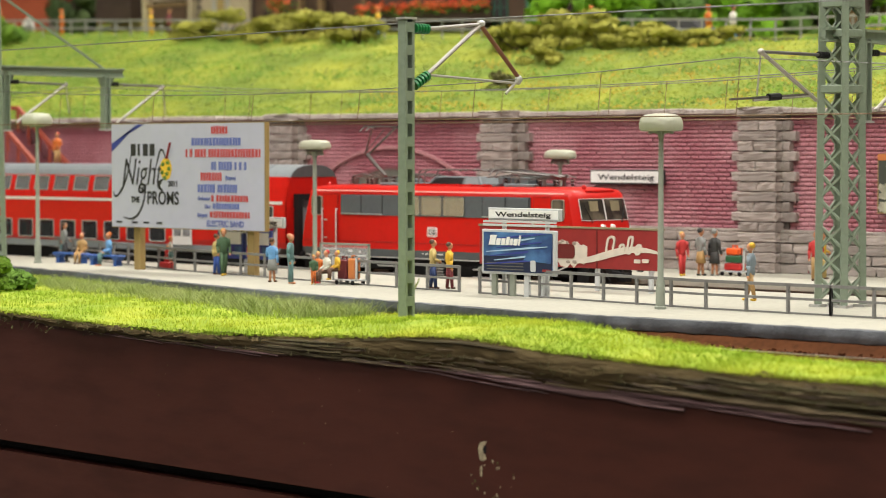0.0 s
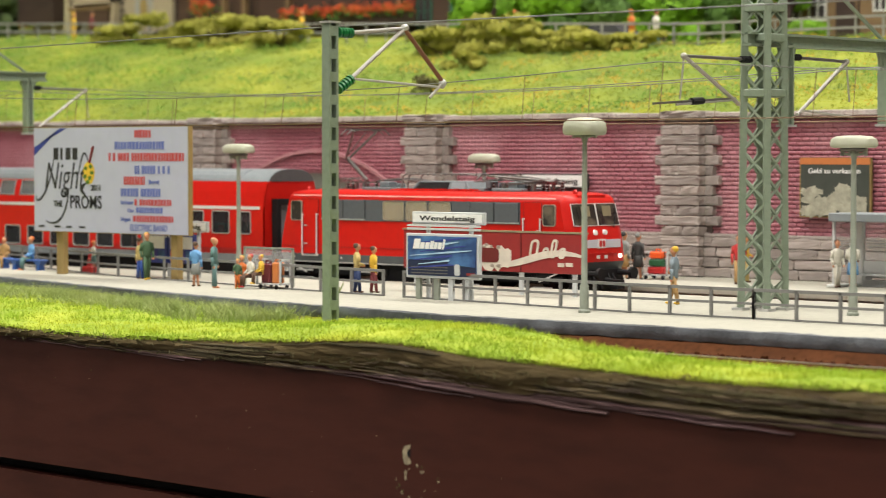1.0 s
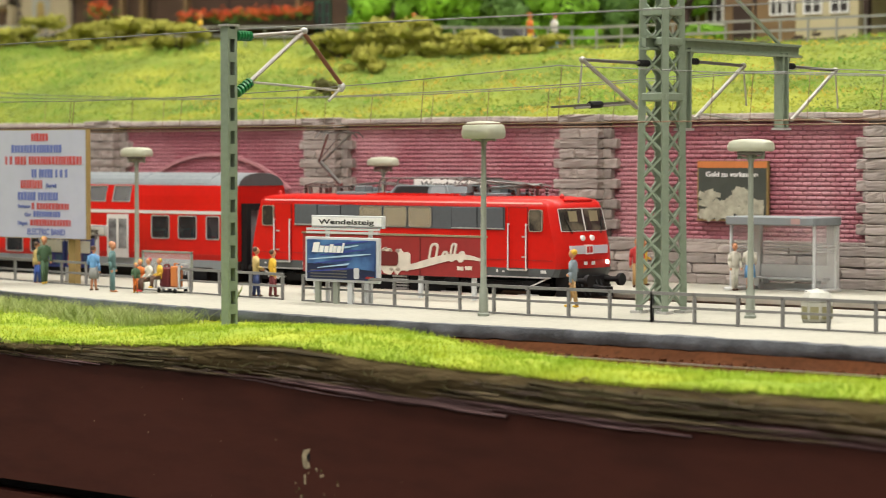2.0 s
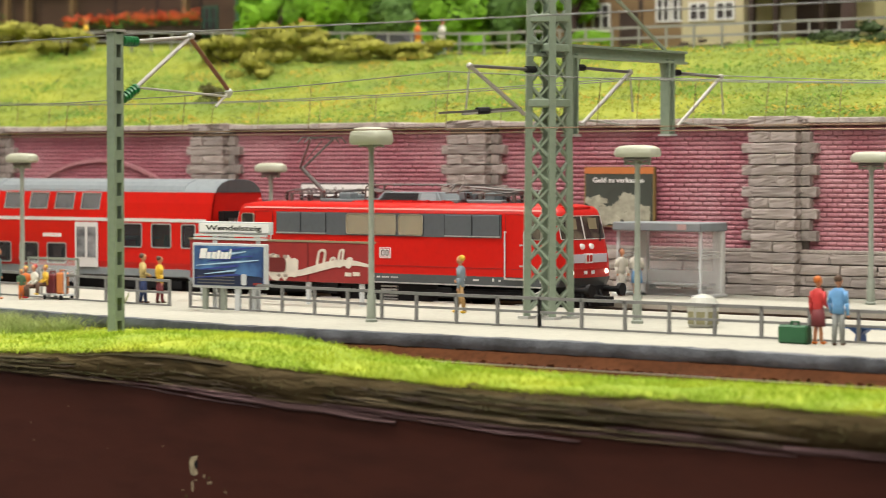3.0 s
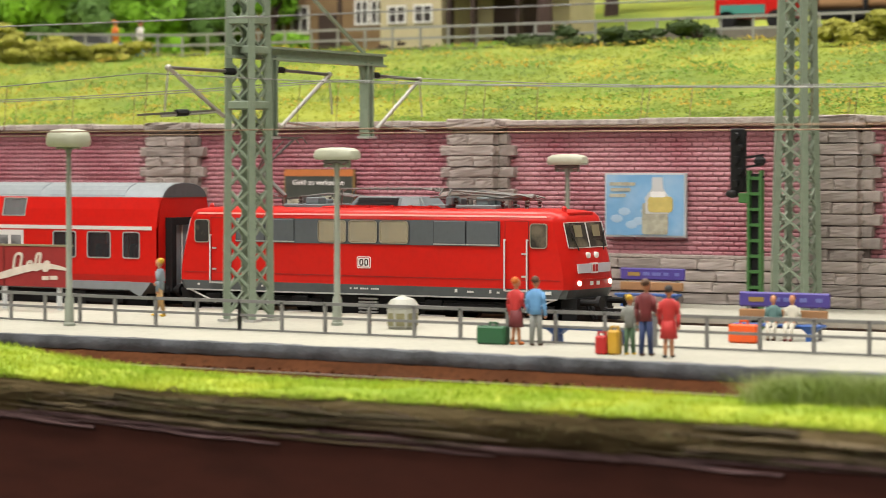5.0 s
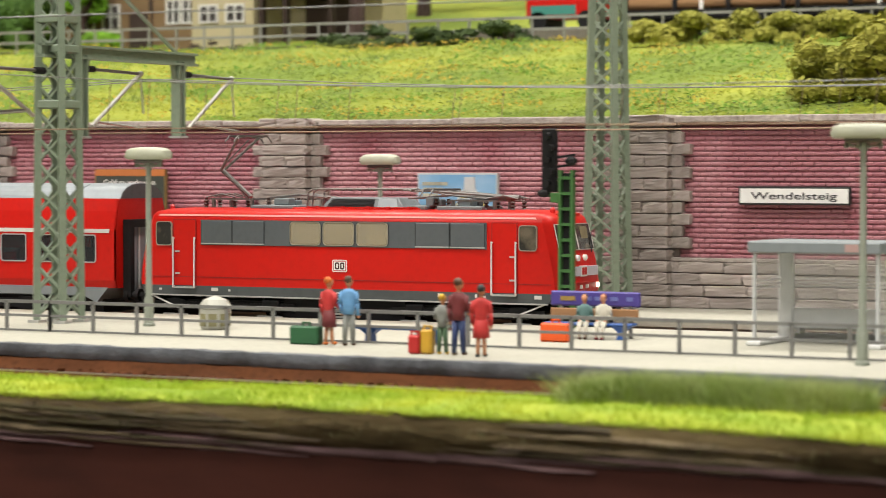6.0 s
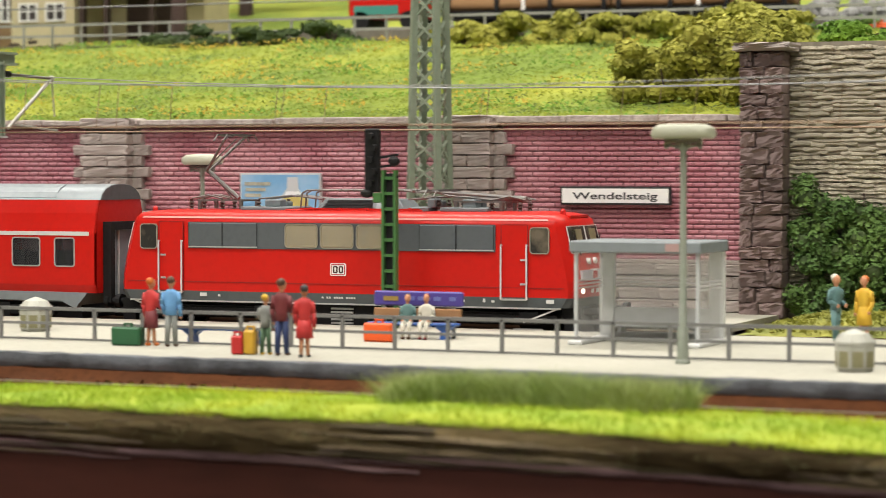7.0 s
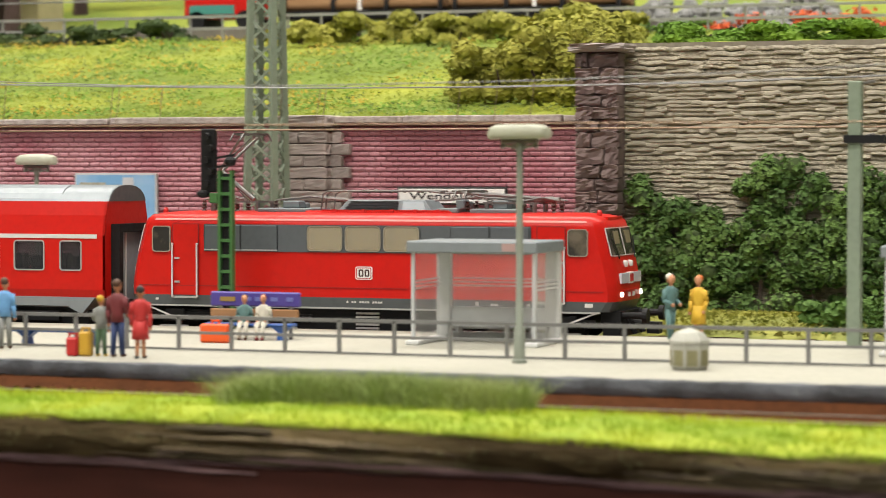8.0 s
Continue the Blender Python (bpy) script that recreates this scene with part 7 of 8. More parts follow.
# ---- painted model figures: each is one plain mesh ----
def figure(x, y, z, rz, top, legs, hair, label, h=20.0, sit=False, skirt=False, skin=None, stride=0.8):
    skin = skin or SKIN
    k = h / 20.0
    bm = B()
    mats = [top, legs, hair, skin]

    def paint(before, idx):
        for f in bm.faces[before:]:
            f.material_index = idx

    def mark():
        bm.faces.ensure_lookup_table()
        return len(bm.faces)

    hip = 9.8 if not sit else 5.8
    pr = random.Random(int(abs(x) * 7 + y))
    hand = {q: pr.choice(((q * 2.7, -0.5, hip - 0.9), (q * 2.5, -1.3, hip - 0.3), (q * 1.6, -2.4, hip + 1.6), (q * 2.8, 0.3, hip - 1.0))) for q in (-1, 1)}
    if sit:
        hand = {q: (q * 1.5, -2.8, hip + 1.0) for q in (-1, 1)}
    n0 = mark()
    if sit:
        for s in (-1, 1):
            rod(bm, (s * 1.1, 0, hip), (s * 1.2, -4.4, hip - 0.2), 1.1, 8, 0.9)
            rod(bm, (s * 1.2, -4.4, hip), (s * 1.2, -4.6, 0.6), 0.85, 8, 0.6)
    elif skirt:
        loft(bm, [[(rr * 1.15 * math.cos(i * math.tau / 12), rr * 0.85 * math.sin(i * math.tau / 12), zz) for i in range(12)] for rr, zz in ((2.2, 5.4), (2.0, 8.0), (1.6, 11.0))])
    else:
        for s in (-1, 1):
            rod(bm, (s * 0.85, 0, hip), (s * 1.0, s * stride, 0.7), 1.1, 8, 0.7)
    bm.faces.ensure_lookup_table()
    paint(n0, 1)
    if skirt:
        n0 = mark()
        for s in (-1, 1):
            rod(bm, (s * 0.8, 0, 6.2), (s * 0.9, s * stride * 0.6, 0.6), 0.7, 8, 0.5)
        bm.faces.ensure_lookup_table()
        paint(n0, 3)
    n0 = mark()
    for s in (-1, 1):
        fy = (-4.6 if sit else s * stride)
        ball(bm, s * 1.0, fy - 0.5, 0.5, 0.75, 1.3, 0.5, 8, 4)
    bm.faces.ensure_lookup_table()
    paint(n0, 2)
    n0 = mark()
    loft(bm, [[(wx * math.cos(i * math.tau / 12), wy * math.sin(i * math.tau / 12) + 0.15, hip + zz) for i in range(12)] for wx, wy, zz in ((1.9, 1.3, -0.6), (1.75, 1.25, 1.6), (2.3, 1.45, 4.6), (2.35, 1.3, 5.9), (1.0, 0.8, 6.9))])
    for s in (-1, 1):
        ex = s * 2.65
        rod(bm, (s * 2.0, 0.1, hip + 5.9), (ex, 0.4, hip + 2.5), 0.85, 8, 0.7)
        rod(bm, (ex, 0.4, hip + 2.6), hand[s], 0.7, 8, 0.5)
    bm.faces.ensure_lookup_table()
    paint(n0, 0)
    n0 = mark()
    rod(bm, (0, 0, hip + 6.6), (0, -0.1, hip + 7.8), 0.6, 8)
    ball(bm, 0, -0.15, hip + 8.9, 1.15, 1.3, 1.5, 10, 7)
    for s in (-1, 1):
        ball(bm, hand[s][0], hand[s][1] - 0.1, hand[s][2] - 0.3, 0.5, 0.55, 0.65, 7, 5)
    bm.faces.ensure_lookup_table()
    paint(n0, 3)
    n0 = mark()
    ball(bm, 0, 0.5, hip + 9.55, 1.25, 1.2, 1.15, 10, 7)
    bm.faces.ensure_lookup_table()
    paint(n0, 2)
    bmesh.ops.recalc_face_normals(bm, faces=bm.faces[:])
    bmesh.ops.scale(bm, vec=(MM * k, MM * k, MM * k), verts=bm.verts[:])
    me = bpy.data.meshes.new("figurine")
    bm.to_mesh(me)
    bm.free()
    for m in mats:
        me.materials.append(m)
    for p in me.polygons:
        p.use_smooth = True
    ob = new("figurine", me)
    ob.matrix_world = at(x, y, z, rz)
    return tagged(ob, label, "figurine", "painted figurines")


def cloth(name, c):
    return mat(name, c, 0.65, 0, 0.25, 500, 0.25, 200)


SKIN = cloth("skin_paint", (0.55, 0.25, 0.13))
P_YEL, P_RED, P_GRN, P_NAVY, P_TAN = cloth("yellow_paint", (0.65, 0.4, 0.03)), cloth("red_paint", (0.5, 0.03, 0.03)), cloth("green_paint", (0.06, 0.12, 0.06)), cloth("navy_paint", (0.02, 0.04, 0.13)), cloth("tan_paint", (0.4, 0.24, 0.09))
P_GREY, P_LBLUE, P_TEAL, P_DARK, P_WHITE = cloth("grey_paint", (0.22, 0.23, 0.22)), cloth("light_blue_paint", (0.13, 0.32, 0.6)), cloth("teal_grey_paint", (0.1, 0.2, 0.2)), cloth("dark_paint", (0.03, 0.03, 0.03)), cloth("off_white_paint", (0.6, 0.58, 0.5))
P_SLATE = cloth("slate_blue_paint", (0.2, 0.25, 0.29))
P_ORANGE, P_BROWN, P_MAROON, P_CREAM, P_BLUE = cloth("orange_paint", (0.6, 0.15, 0.02)), cloth("brown_paint", (0.09, 0.045, 0.025)), cloth("maroon_paint", (0.16, 0.025, 0.03)), cloth("cream_yellow_paint", (0.5, 0.38, 0.14)), cloth("blue_paint", (0.03, 0.08, 0.32))
N, Fz = PLAT_Z, FAR_Z
figure(-545, 706, N, -75, P_SLATE, P_TAN, P_YEL, "standing figurine in grey jacket with yellow helmet", 20, stride=2.0)
figure(-678, 683, N, 150, P_CREAM, P_NAVY, P_BROWN, "standing figurine in cream jacket and blue trousers", 18.5)
figure(-673.2, 687, N, 160, P_YEL, P_MAROON, P_BROWN, "standing figurine in yellow jacket and dark red trousers", 17.5)
figure(-815, 696, N, 60, P_GRN, P_GRN, P_YEL, "walking figurine in green overalls with yellow cap", 19.5, stride=2.2)
figure(-823, 699, N, 170, P_CREAM, P_BLUE, P_BROWN, "standing figurine in pale olive top and blue trousers", 17)
figure(-759, 673.5, N, 200, P_LBLUE, P_GREY, P_BROWN, "standing figurine in light blue top and grey skirt", 17.5, skirt=True)
figure(-744, 670, N, 120, P_TEAL, P_TEAL, SKIN, "standing bald figurine in grey-green suit", 19.5)
figure(-737, 678, N + 0.5, 30, P_ORANGE, P_LBLUE, P_YEL, "small seated figurine in orange with yellow cap", 15, True)
figure(-731, 677, N + 0.5, -10, P_WHITE, P_BROWN, P_RED, "small seated figurine in white shirt", 16, True)
figure(-726, 678, N + 2.0, -20, P_YEL, P_BROWN, P_YEL, "small seated figurine in yellow beside a trolley", 14, True)
figure(-734, 673, N, 40, P_GRN, P_ORANGE, P_YEL, "small standing figurine in green top and orange trousers", 11.5)
figure(-966, 727, N, 160, P_GREY, P_DARK, P_BROWN, "standing figurine in grey jacket", 18.5)
figure(-972, 730, N, 0, P_TEAL, P_DARK, P_ORANGE, "small standing figurine in teal top", 10)
figure(-950, 725, N - 0.3, 20, P_TAN, P_TAN, P_BROWN, "seated figurine in tan clothes on a blue bench", 18, True)
figure(-925, 721, N - 0.3, -20, P_LBLUE, P_TEAL, P_ORANGE, "seated figurine in grey-blue on a blue bench", 19, True)
figure(-884, 724, N, 150, P_WHITE, P_TEAL, P_ORANGE, "small standing figurine in pale clothes with red cap", 14, skirt=True)
figure(-890, 727, N, 0, P_RED, P_RED, P_TAN, "small standing child figurine in red", 10)
figure(-368.4, 647, N, 170, P_RED, P_MAROON, P_ORANGE, "standing figurine in red coat and brown skirt with orange hat", 19.5, skirt=True)
figure(-361.2, 646, N, 190, P_LBLUE, P_GREY, P_BROWN, "standing figurine in light blue shirt and grey trousers", 20)
figure(-321.6, 628.5, N, 175, P_GREY, P_GRN, P_YEL, "small standing figurine in grey top and green trousers", 16.5)
figure(-315.8, 627, N, 180, P_MAROON, P_NAVY, P_BROWN, "standing figurine in maroon jacket and navy trousers", 21)
figure(-307.4, 624, N, 200, P_RED, P_RED, P_DARK, "standing figurine in red dress with long dark hair", 19.5, skirt=True)
figure(-312.6, 705.5, N, 14, P_TEAL, P_WHITE, P_BROWN, "seated figurine in teal shirt and white trousers", 16.6, True)
figure(-306.4, 705.5, N, 6, P_WHITE, P_WHITE, P_MAROON, "seated figurine in pale jacket with dark red hat", 16.8, True)
figure(-188, 737, N, 60, P_TEAL, P_TEAL, P_WHITE, "standing white-haired figurine in teal suit", 20)
figure(-180.5, 741, N, -15, P_YEL, P_YEL, P_ORANGE, "standing figurine in yellow dress and grey cardigan", 19.5, skirt=True)
figure(-671, 823, Fz, 60, P_RED, P_RED, P_YEL, "standing figurine in red coat with yellow hair", 18)
figure(-666, 829, Fz, 170, P_GREY, P_TAN, P_DARK, "standing figurine in long grey coat", 19.5, skirt=True)
figure(-661, 832, Fz, 185, P_DARK, P_DARK, P_GREY, "standing figurine in dark coat and grey hat", 19, skirt=True)
figure(-606.5, 828, Fz, 30, P_RED, P_TAN, P_BROWN, "standing figurine in red shirt and ochre trousers", 19.5)
figure(-613, 842, Fz, 120, P_YEL, P_CREAM, P_BROWN, "standing figurine in yellow jacket by the wall", 19)
figure(-562, 832, Fz, 60, P_WHITE, P_WHITE, P_BROWN, "standing figurine in white top carrying a bag", 18.5)
figure(-557.5, 836, Fz, 200, P_WHITE, P_LBLUE, P_BROWN, "standing figurine in pale top and grey-blue skirt", 19, skirt=True)
for x, top, legs, hair, lab in ((-1425, P_YEL, P_YEL, P_YEL, "yellow figurine by the road railing"), (-1405, P_MAROON, P_BROWN, P_BROWN, "brown figurine by the road railing"), (-1530, P_ORANGE, P_ORANGE, P_ORANGE, "orange figurine outside the alpine house"), (-1608, P_ORANGE, P_ORANGE, P_ORANGE, "orange figurine near the brick house"), (-1192, P_YEL, P_LBLUE, P_ORANGE, "figurine in yellow and light blue by the road"), (-1008, P_ORANGE, P_ORANGE, P_ORANGE, "orange figurine behind the bushes"), (-919, P_ORANGE, P_YEL, P_ORANGE, "orange and yellow figurine by the railing"), (-901, P_WHITE, P_LBLUE, P_BROWN, "pale blue figurine by the railing")):
    figure(x, 1150, hill_top(x) + 0.4, 160, top, legs, hair, lab, 21)


# ======== overhead line, masts and signal ========
def lattice_tower(x, y, z, height, half0, half1, label, arms):
    t = thing("lattice_mast", x, y, z, 0, label, "mast", "lattice masts")

    def half(h):
        return half0 + (half1 - half0) * h / height

    for sx in (-1, 1):
        for sy in (-1, 1):
            leg = B()
            a, b = half(0), half(height)
            bar(leg, (sx * a, sy * a, 0), (sx * b, sy * b, height), 2.3)
            part("leg", leg, MAST, t)
            part("foot", box(B(), sx * a - 2.2, sx * a + 2.2, sy * a - 2.2, sy * a + 2.2, 0, 0.9), STEEL, t)
    step, h = 8.6, 2.0
    while h + step < height:
        a, b = half(h), half(h + step)
        for face in range(4):
            p = [(-a, -a, h), (a, -a, h), (a, a, h), (-a, a, h)]
            q = [(-b, -b, h + step), (b, -b, h + step), (b, b, h + step), (-b, b, h + step)]
            i, j = face, (face + 1) % 4
            for s, e in ((p[i], q[j]), (p[j], q[i])):
                part("brace", bar(B(), s, e, 0.75), MAST, t)
        h += step
    if arms:
        for zz in (71.5, 90.0, 100.0):
            a = half(zz) + 1.1
            part("collar", box(B(), -a, a, -a, a, zz, zz + 2.8), MAST, t, bevel=0.4)
        beam = part("cross_beam", box(box(box(B(), -1.8, 1.8, -10, 84, 88.6, 89.4), -1.8, 1.8, -10, 84, 92.4, 93.2), -0.5, 0.5, -10, 84, 89.0, 93.0), MAST, t, "grey-green cross beam over the tracks")
        part("stay", bar(B(), (0, 72, 93), (0, 8, 128), 1.0), MAST, t)
        for yy, zb in ((13.0, 62.5), (73.5, 63.2)):
            d = part("drop_post", box(box(box(B(), -1.9, 1.9, yy - 1.9, yy - 1.2, zb, 90), -1.9, 1.9, yy + 1.2, yy + 1.9, zb, 90), -0.5, 0.5, yy - 1.5, yy + 1.5, zb, 90), MAST, t)
            part("gusset", loft(B(), [[(-0.6, yy - 5, 88.5), (0.6, yy - 5, 88.5), (0.6, yy + 5, 88.5), (-0.6, yy + 5, 88.5)], [(-0.6, yy - 1.9, 82), (0.6, yy - 1.9, 82), (0.6, yy + 1.9, 82), (-0.6, yy + 1.9, 82)]]), MAST, d)
            part("end_plate", box(B(), -2.6, 2.6, yy - 2.4, yy + 2.4, zb - 0.8, zb), STEEL, d)
            cantilever(t, yy + 1.5, 85.5, yy + 36, 84.8, yy + 6.5, 66.0)
        cantilever(t, -7, 84.0, -44, 84.2, -14, 69.0)
        part("pull_arm", bar(B(), (0, -16, 71), (0, -60, 68.6), 0.7), DARK_METAL, t)
        ins = B()
        rod(ins, (0, -40, 69.6), (0, -34, 69.9), 1.2, 8)
        part("insulator", ins, BLACK, t)
    return t


def cantilever(t, y0, z0, y1, z1, y2, z2):
    """Top tube, strut and insulator of one wire support, across the track."""
    s = 1 if y1 > y0 else -1
    a = B()
    rod(a, (0, y0, z0), (0, y1, z1), 0.55, 8)
    part("top_tube", a, DARK_METAL, t)
    a = B()
    rod(a, (0, y2, z2), (0, y1, z1), 0.7, 8)
    part("strut", a, STEEL_ARM, t, "light grey strut tube")
    a = B()
    for k in range(4):
        rod(a, (0, y0 + s * (1.0 + k * 1.4), z0), (0, y0 + s * (1.9 + k * 1.4), z0), 1.15, 10)
    part("insulator", a, BLACK, t)
    a = B()
    ball(a, 0, y1, z1, 1.1, 1.3, 1.1, 8, 6)
    rod(a, (0, y1, z1), (0, y1 + s * 2, z1 - 14), 0.3, 6)
    rod(a, (0, y2 + s * 3, z2 + 1.5), (0, y1 + s * 4, z2 - 0.5), 0.45, 6)
    part("steady_arm", a, STEEL_ARM, t)


lattice_tower(-503, 700.5, PLAT_Z, 135, 5.3, 4.3, "tall grey-green lattice mast with cross beam over the tracks", True)
lattice_tower(-1003, 707, PLAT_Z, 135, 7.0, 5.2, "far grey-green lattice mast with cross beam", True)
lattice_tower(-366, 846, FAR_Z, 150, 6.0, 3.6, "slender grey-green lattice mast in front of the wall", False)

# single channel mast at the front
m1 = thing("catenary_mast", -588, 580, -4.5, 0, "grey-green channel mast with green insulators and rusty arm", "mast")
for sy in (-1, 1):
    prof = [(-1.7, sy * 2.1), (1.7, sy * 2.1), (1.7, sy * 1.1), (1.2, sy * 1.1), (1.2, sy * 1.6), (-1.2, sy * 1.6), (-1.2, sy * 1.1), (-1.7, sy * 1.1)]
    part("channel", loft(B(), [[(a, b, 0) for a, b in prof], [(a, b, 102.5) for a, b in prof]]), MAST, m1)
for k in range(14):
    for sx in (-1, 1):
        part("batten", box(B(), sx * 1.5 - 0.22, sx * 1.5 + 0.22, -1.8, 1.8, 2.0 + k * 7.4, 5.2 + k * 7.4), MAST, m1)
part("cap", box(B(), -2.1, 2.1, -2.7, 2.7, 102.3, 103.0), STEEL, m1)
for z in (99.5, 81.0):
    g = B()
    dirv = (0, 0) if z > 90 else (0.25, 0.0)
    for k in range(5):
        y = 3.6 + k * 1.3
        rod(g, (0, y, z + k * (0.0 if z > 90 else 0.75)), (0, y + 0.8, z + k * (0.0 if z > 90 else 0.75) + (0 if z > 90 else 0.4)), 1.7, 12)
    part("insulator", g, GREEN_INS, m1, "ribbed green insulator", smooth=False)
a = B()
rod(a, (0, 9, 99.6), (0, 35, 102.0), 0.55, 8)
part("top_tube", a, STEEL_ARM, m1)
a = B()
rod(a, (0, 10, 85), (0, 35, 102.0), 0.75, 8)
part("strut", a, STEEL_ARM, m1, "light grey strut tube")
a = B()
rod(a, (0, 34, 102.4), (0, 53.5, 84.5), 0.75, 8)
part("rusty_arm", a, RUST_ARM, m1, "rust-brown slanted tube")
a = B()
rod(a, (0, 10, 84.6), (0, 54, 82.6), 0.4, 8)
rod(a, (0, 54, 84.6), (0, 47, 79.0), 0.5, 8)
part("steady_arm", a, STEEL_ARM, m1)
a = B()
ball(a, 0, 35, 102.2, 1.3, 1.6, 1.2, 10, 6)
ball(a, 0, 53.5, 84, 1.2, 1.5, 1.5, 10, 6)
part("clamp", a, STEEL, m1)

m2 = thing("catenary_mast", -133, 737, PLAT_Z, 0, "plain grey-green square mast with a dark clamp", "mast")
part("post", box(B(), -2.0, 2.0, -2.0, 2.0, 0, 77), MAST, m2, bevel=0.3)
part("clamp", box(B(), -3.0, 9.0, -2.8, 2.8, 59.0, 61.4), BLACK, m2)
a = B()
rod(a, (0, 0, 60), (0, 30, 62), 0.5, 6)
rod(a, (0, 0, 76), (0, 32, 78), 0.5, 6)
part("arm", a, DARK_METAL, m2)

# overhead wires
def wire_run(y_of, contact, carrier, sag, label):
    t = thing("overhead_wire", 0, 0, 0, 0, label, "wire", "overhead wires")
    xs = list(range(-1700, 701, 60))

    def zc(x):
        u = ((x + 503) / 475.0) % 1.0
        return carrier - sag * 4 * u * (1 - u)

    for nm, fn, r, m in (("contact_wire", lambda x: contact, 0.24, WIRE), ("carrier_wire", zc, 0.2, WIRE_GREY)):
        rings = [[(x, y_of(x) + r * math.cos(k * math.tau / 6), fn(x) + r * math.sin(k * math.tau / 6)) for k in range(6)] for x in xs]
        part(nm, loft(B(), rings), m, t)
    for x in xs[::1]:
        bm = B()
        rod(bm, (x, y_of(x), contact), (x + 1.5, y_of(x), zc(x)), 0.14, 5)
        part("dropper", bm, WIRE, t)


wire_run(lambda x: 640.0 + 6 * math.sin(x / 160.0), 66.5, 85.0, 8.0, "thin copper-brown overhead wire with droppers above the platform")
wire_run(lambda x: 749.0, 67.0, 86.0, 6.0, "thin overhead wire with droppers beside the train track")
wire_run(lambda x: 786.0, 67.5, 88.0, 7.0, "thin overhead wire with droppers over the train")
fw = thing("feeder_wire", 0, 0, 0, 0, "thin dark feeder wire along the mast tops", "wire")
bm = B()
rod(bm, (-1700, 700, 92), (-978, 640, 97), 0.22, 6)
rod(bm, (-978, 640, 97), (-588, 590, 97.5), 0.22, 6)
rod(bm, (-588, 590, 97.5), (700, 610, 100), 0.22, 6)
part("strand", bm, WIRE_GREY, fw)

# light signal on a green lattice post
sg = thing("light_signal", -338.2, 749, PLAT_Z, 0, "black light signal on a green lattice post", "signal")
for s in (-1, 1):
    part("rail", box(B(), s * 2.1 - 0.45, s * 2.1 + 0.45, -1.2, 1.2, 0, 51), SIGNAL_GREEN, sg)
# added black plate that makes the inside of the lattice dark
part("core", box(B(), -1.6, 1.6, 0.3, 1.0, 0, 50), BLACK, sg)
for k in range(10):
    part("rung", box(B(), -2.0, 2.0, -0.9, 0.9, 3.0 + k * 5.0, 4.0 + k * 5.0), SIGNAL_GREEN, sg)
hd = part("head", box(B(), -8.8, -3.6, -0.6, 1.4, 44, 64.5), BLACK, sg, "black signal head with hooded lamps", bevel=0.4)
for k in range(5):
    h = B()
    rod(h, (-6.2 + (k % 2) * 1.2, -0.6, 47 + k * 3.8), (-6.2 + (k % 2) * 1.2, -2.6, 46.7 + k * 3.8), 1.1, 10)
    part("hood", h, BLACK, hd)
br = B()
for z in (48, 52, 55):
    bar(br, (-4, 0, z), (3.0, 0, z + 1), 0.7)
ball(br, 1.5, 0, 54, 2.2, 1.6, 1.6, 8, 5)
ball(br, -8.0, 0, 43.5, 2.6, 1.6, 1.4, 8, 5)
part("bracket", br, BLACK, sg)
part("green_box", box(B(), -5.5, -2.4, -1.5, 1.2, 40.5, 43.8), SIGNAL_GREEN, sg, bevel=0.3)


# ======== front verge: grass, shrubs, chipped paint ========
def blades(name, spots, height, width, material, label, seed, lean=0.35):
    """Upright grass fibres at (x, y, z), as one mesh."""
    r = np.random.RandomState(seed)
    p = np.array(spots, float)
    n = len(p)
    a = r.uniform(0, 6.283, n)
    h = height * r.uniform(0.5, 1.25, n)
    side = np.stack([np.cos(a), np.sin(a), np.zeros(n)], 1) * (width / 2)
    bend = np.stack([r.normal(0, lean, n) * h, r.normal(0, lean, n) * h, h], 1)
    mid = p + bend * np.array([0.35, 0.35, 0.55])
    verts = np.stack([p - side, p + side, mid + side * 0.8, mid - side * 0.8, p + bend], 1).reshape(-1, 3) * MM
    i = np.arange(n)[:, None] * 5
    quads = (i + np.array([0, 1, 2, 3])).tolist()
    tris = (i + np.array([3, 2, 4])).tolist()
    me = bpy.data.meshes.new(name)
    me.from_pydata(verts.tolist(), [], quads + tris)
    me.materials.append(material)
    return tagged(new(name, me), label, "grass", "", "stuff")


gr = random.Random(31)
spots = []
while len(spots) < 70000:
    x = gr.uniform(-980, 60)
    far = verge_far(x)
    s = gr.random()
    y = far - s * (far - verge_edge(x) + 1.0)
    spots.append((x, y, verge_z(x, s) - 0.6))
blades("verge_grass", spots, 1.9, 0.26, GRASS_BLADE, "short bright yellow-green grass fibres along the edge", 6, 0.4)
spots = []
while len(spots) < 20000:
    x = gr.uniform(-243, -172)
    y = 543 + gr.gauss(0, 4.0) + 2.0 * math.sin(x / 9.0)
    if gr.random() < min(1.0, (x + 247) / 12.0, (-168 - x) / 12.0):
        spots.append((x, y, -2.5 + 1.5 * noise.noise(Vector((x / 7.0, 0, 0)))))
blades("tall_grass", spots, 8.8, 0.26, TALL_GRASS, "clump of long muted green grass fibres", 7, 0.55)
spots = []
while len(spots) < 14000:
    x = gr.uniform(-860, -622)
    y = 588 + max(0.0, (-640.0 - x) * 0.19) + gr.gauss(0, 7.0)
    if noise.noise(Vector((x / 11.0, y / 8.0, 3.0))) < 0.0:
        continue
    spots.append((x, y, -3.0))
blades("tall_grass", spots, 6.6, 0.28, TALL_GRASS, "band of long muted green grass below the platform", 8, 0.48)
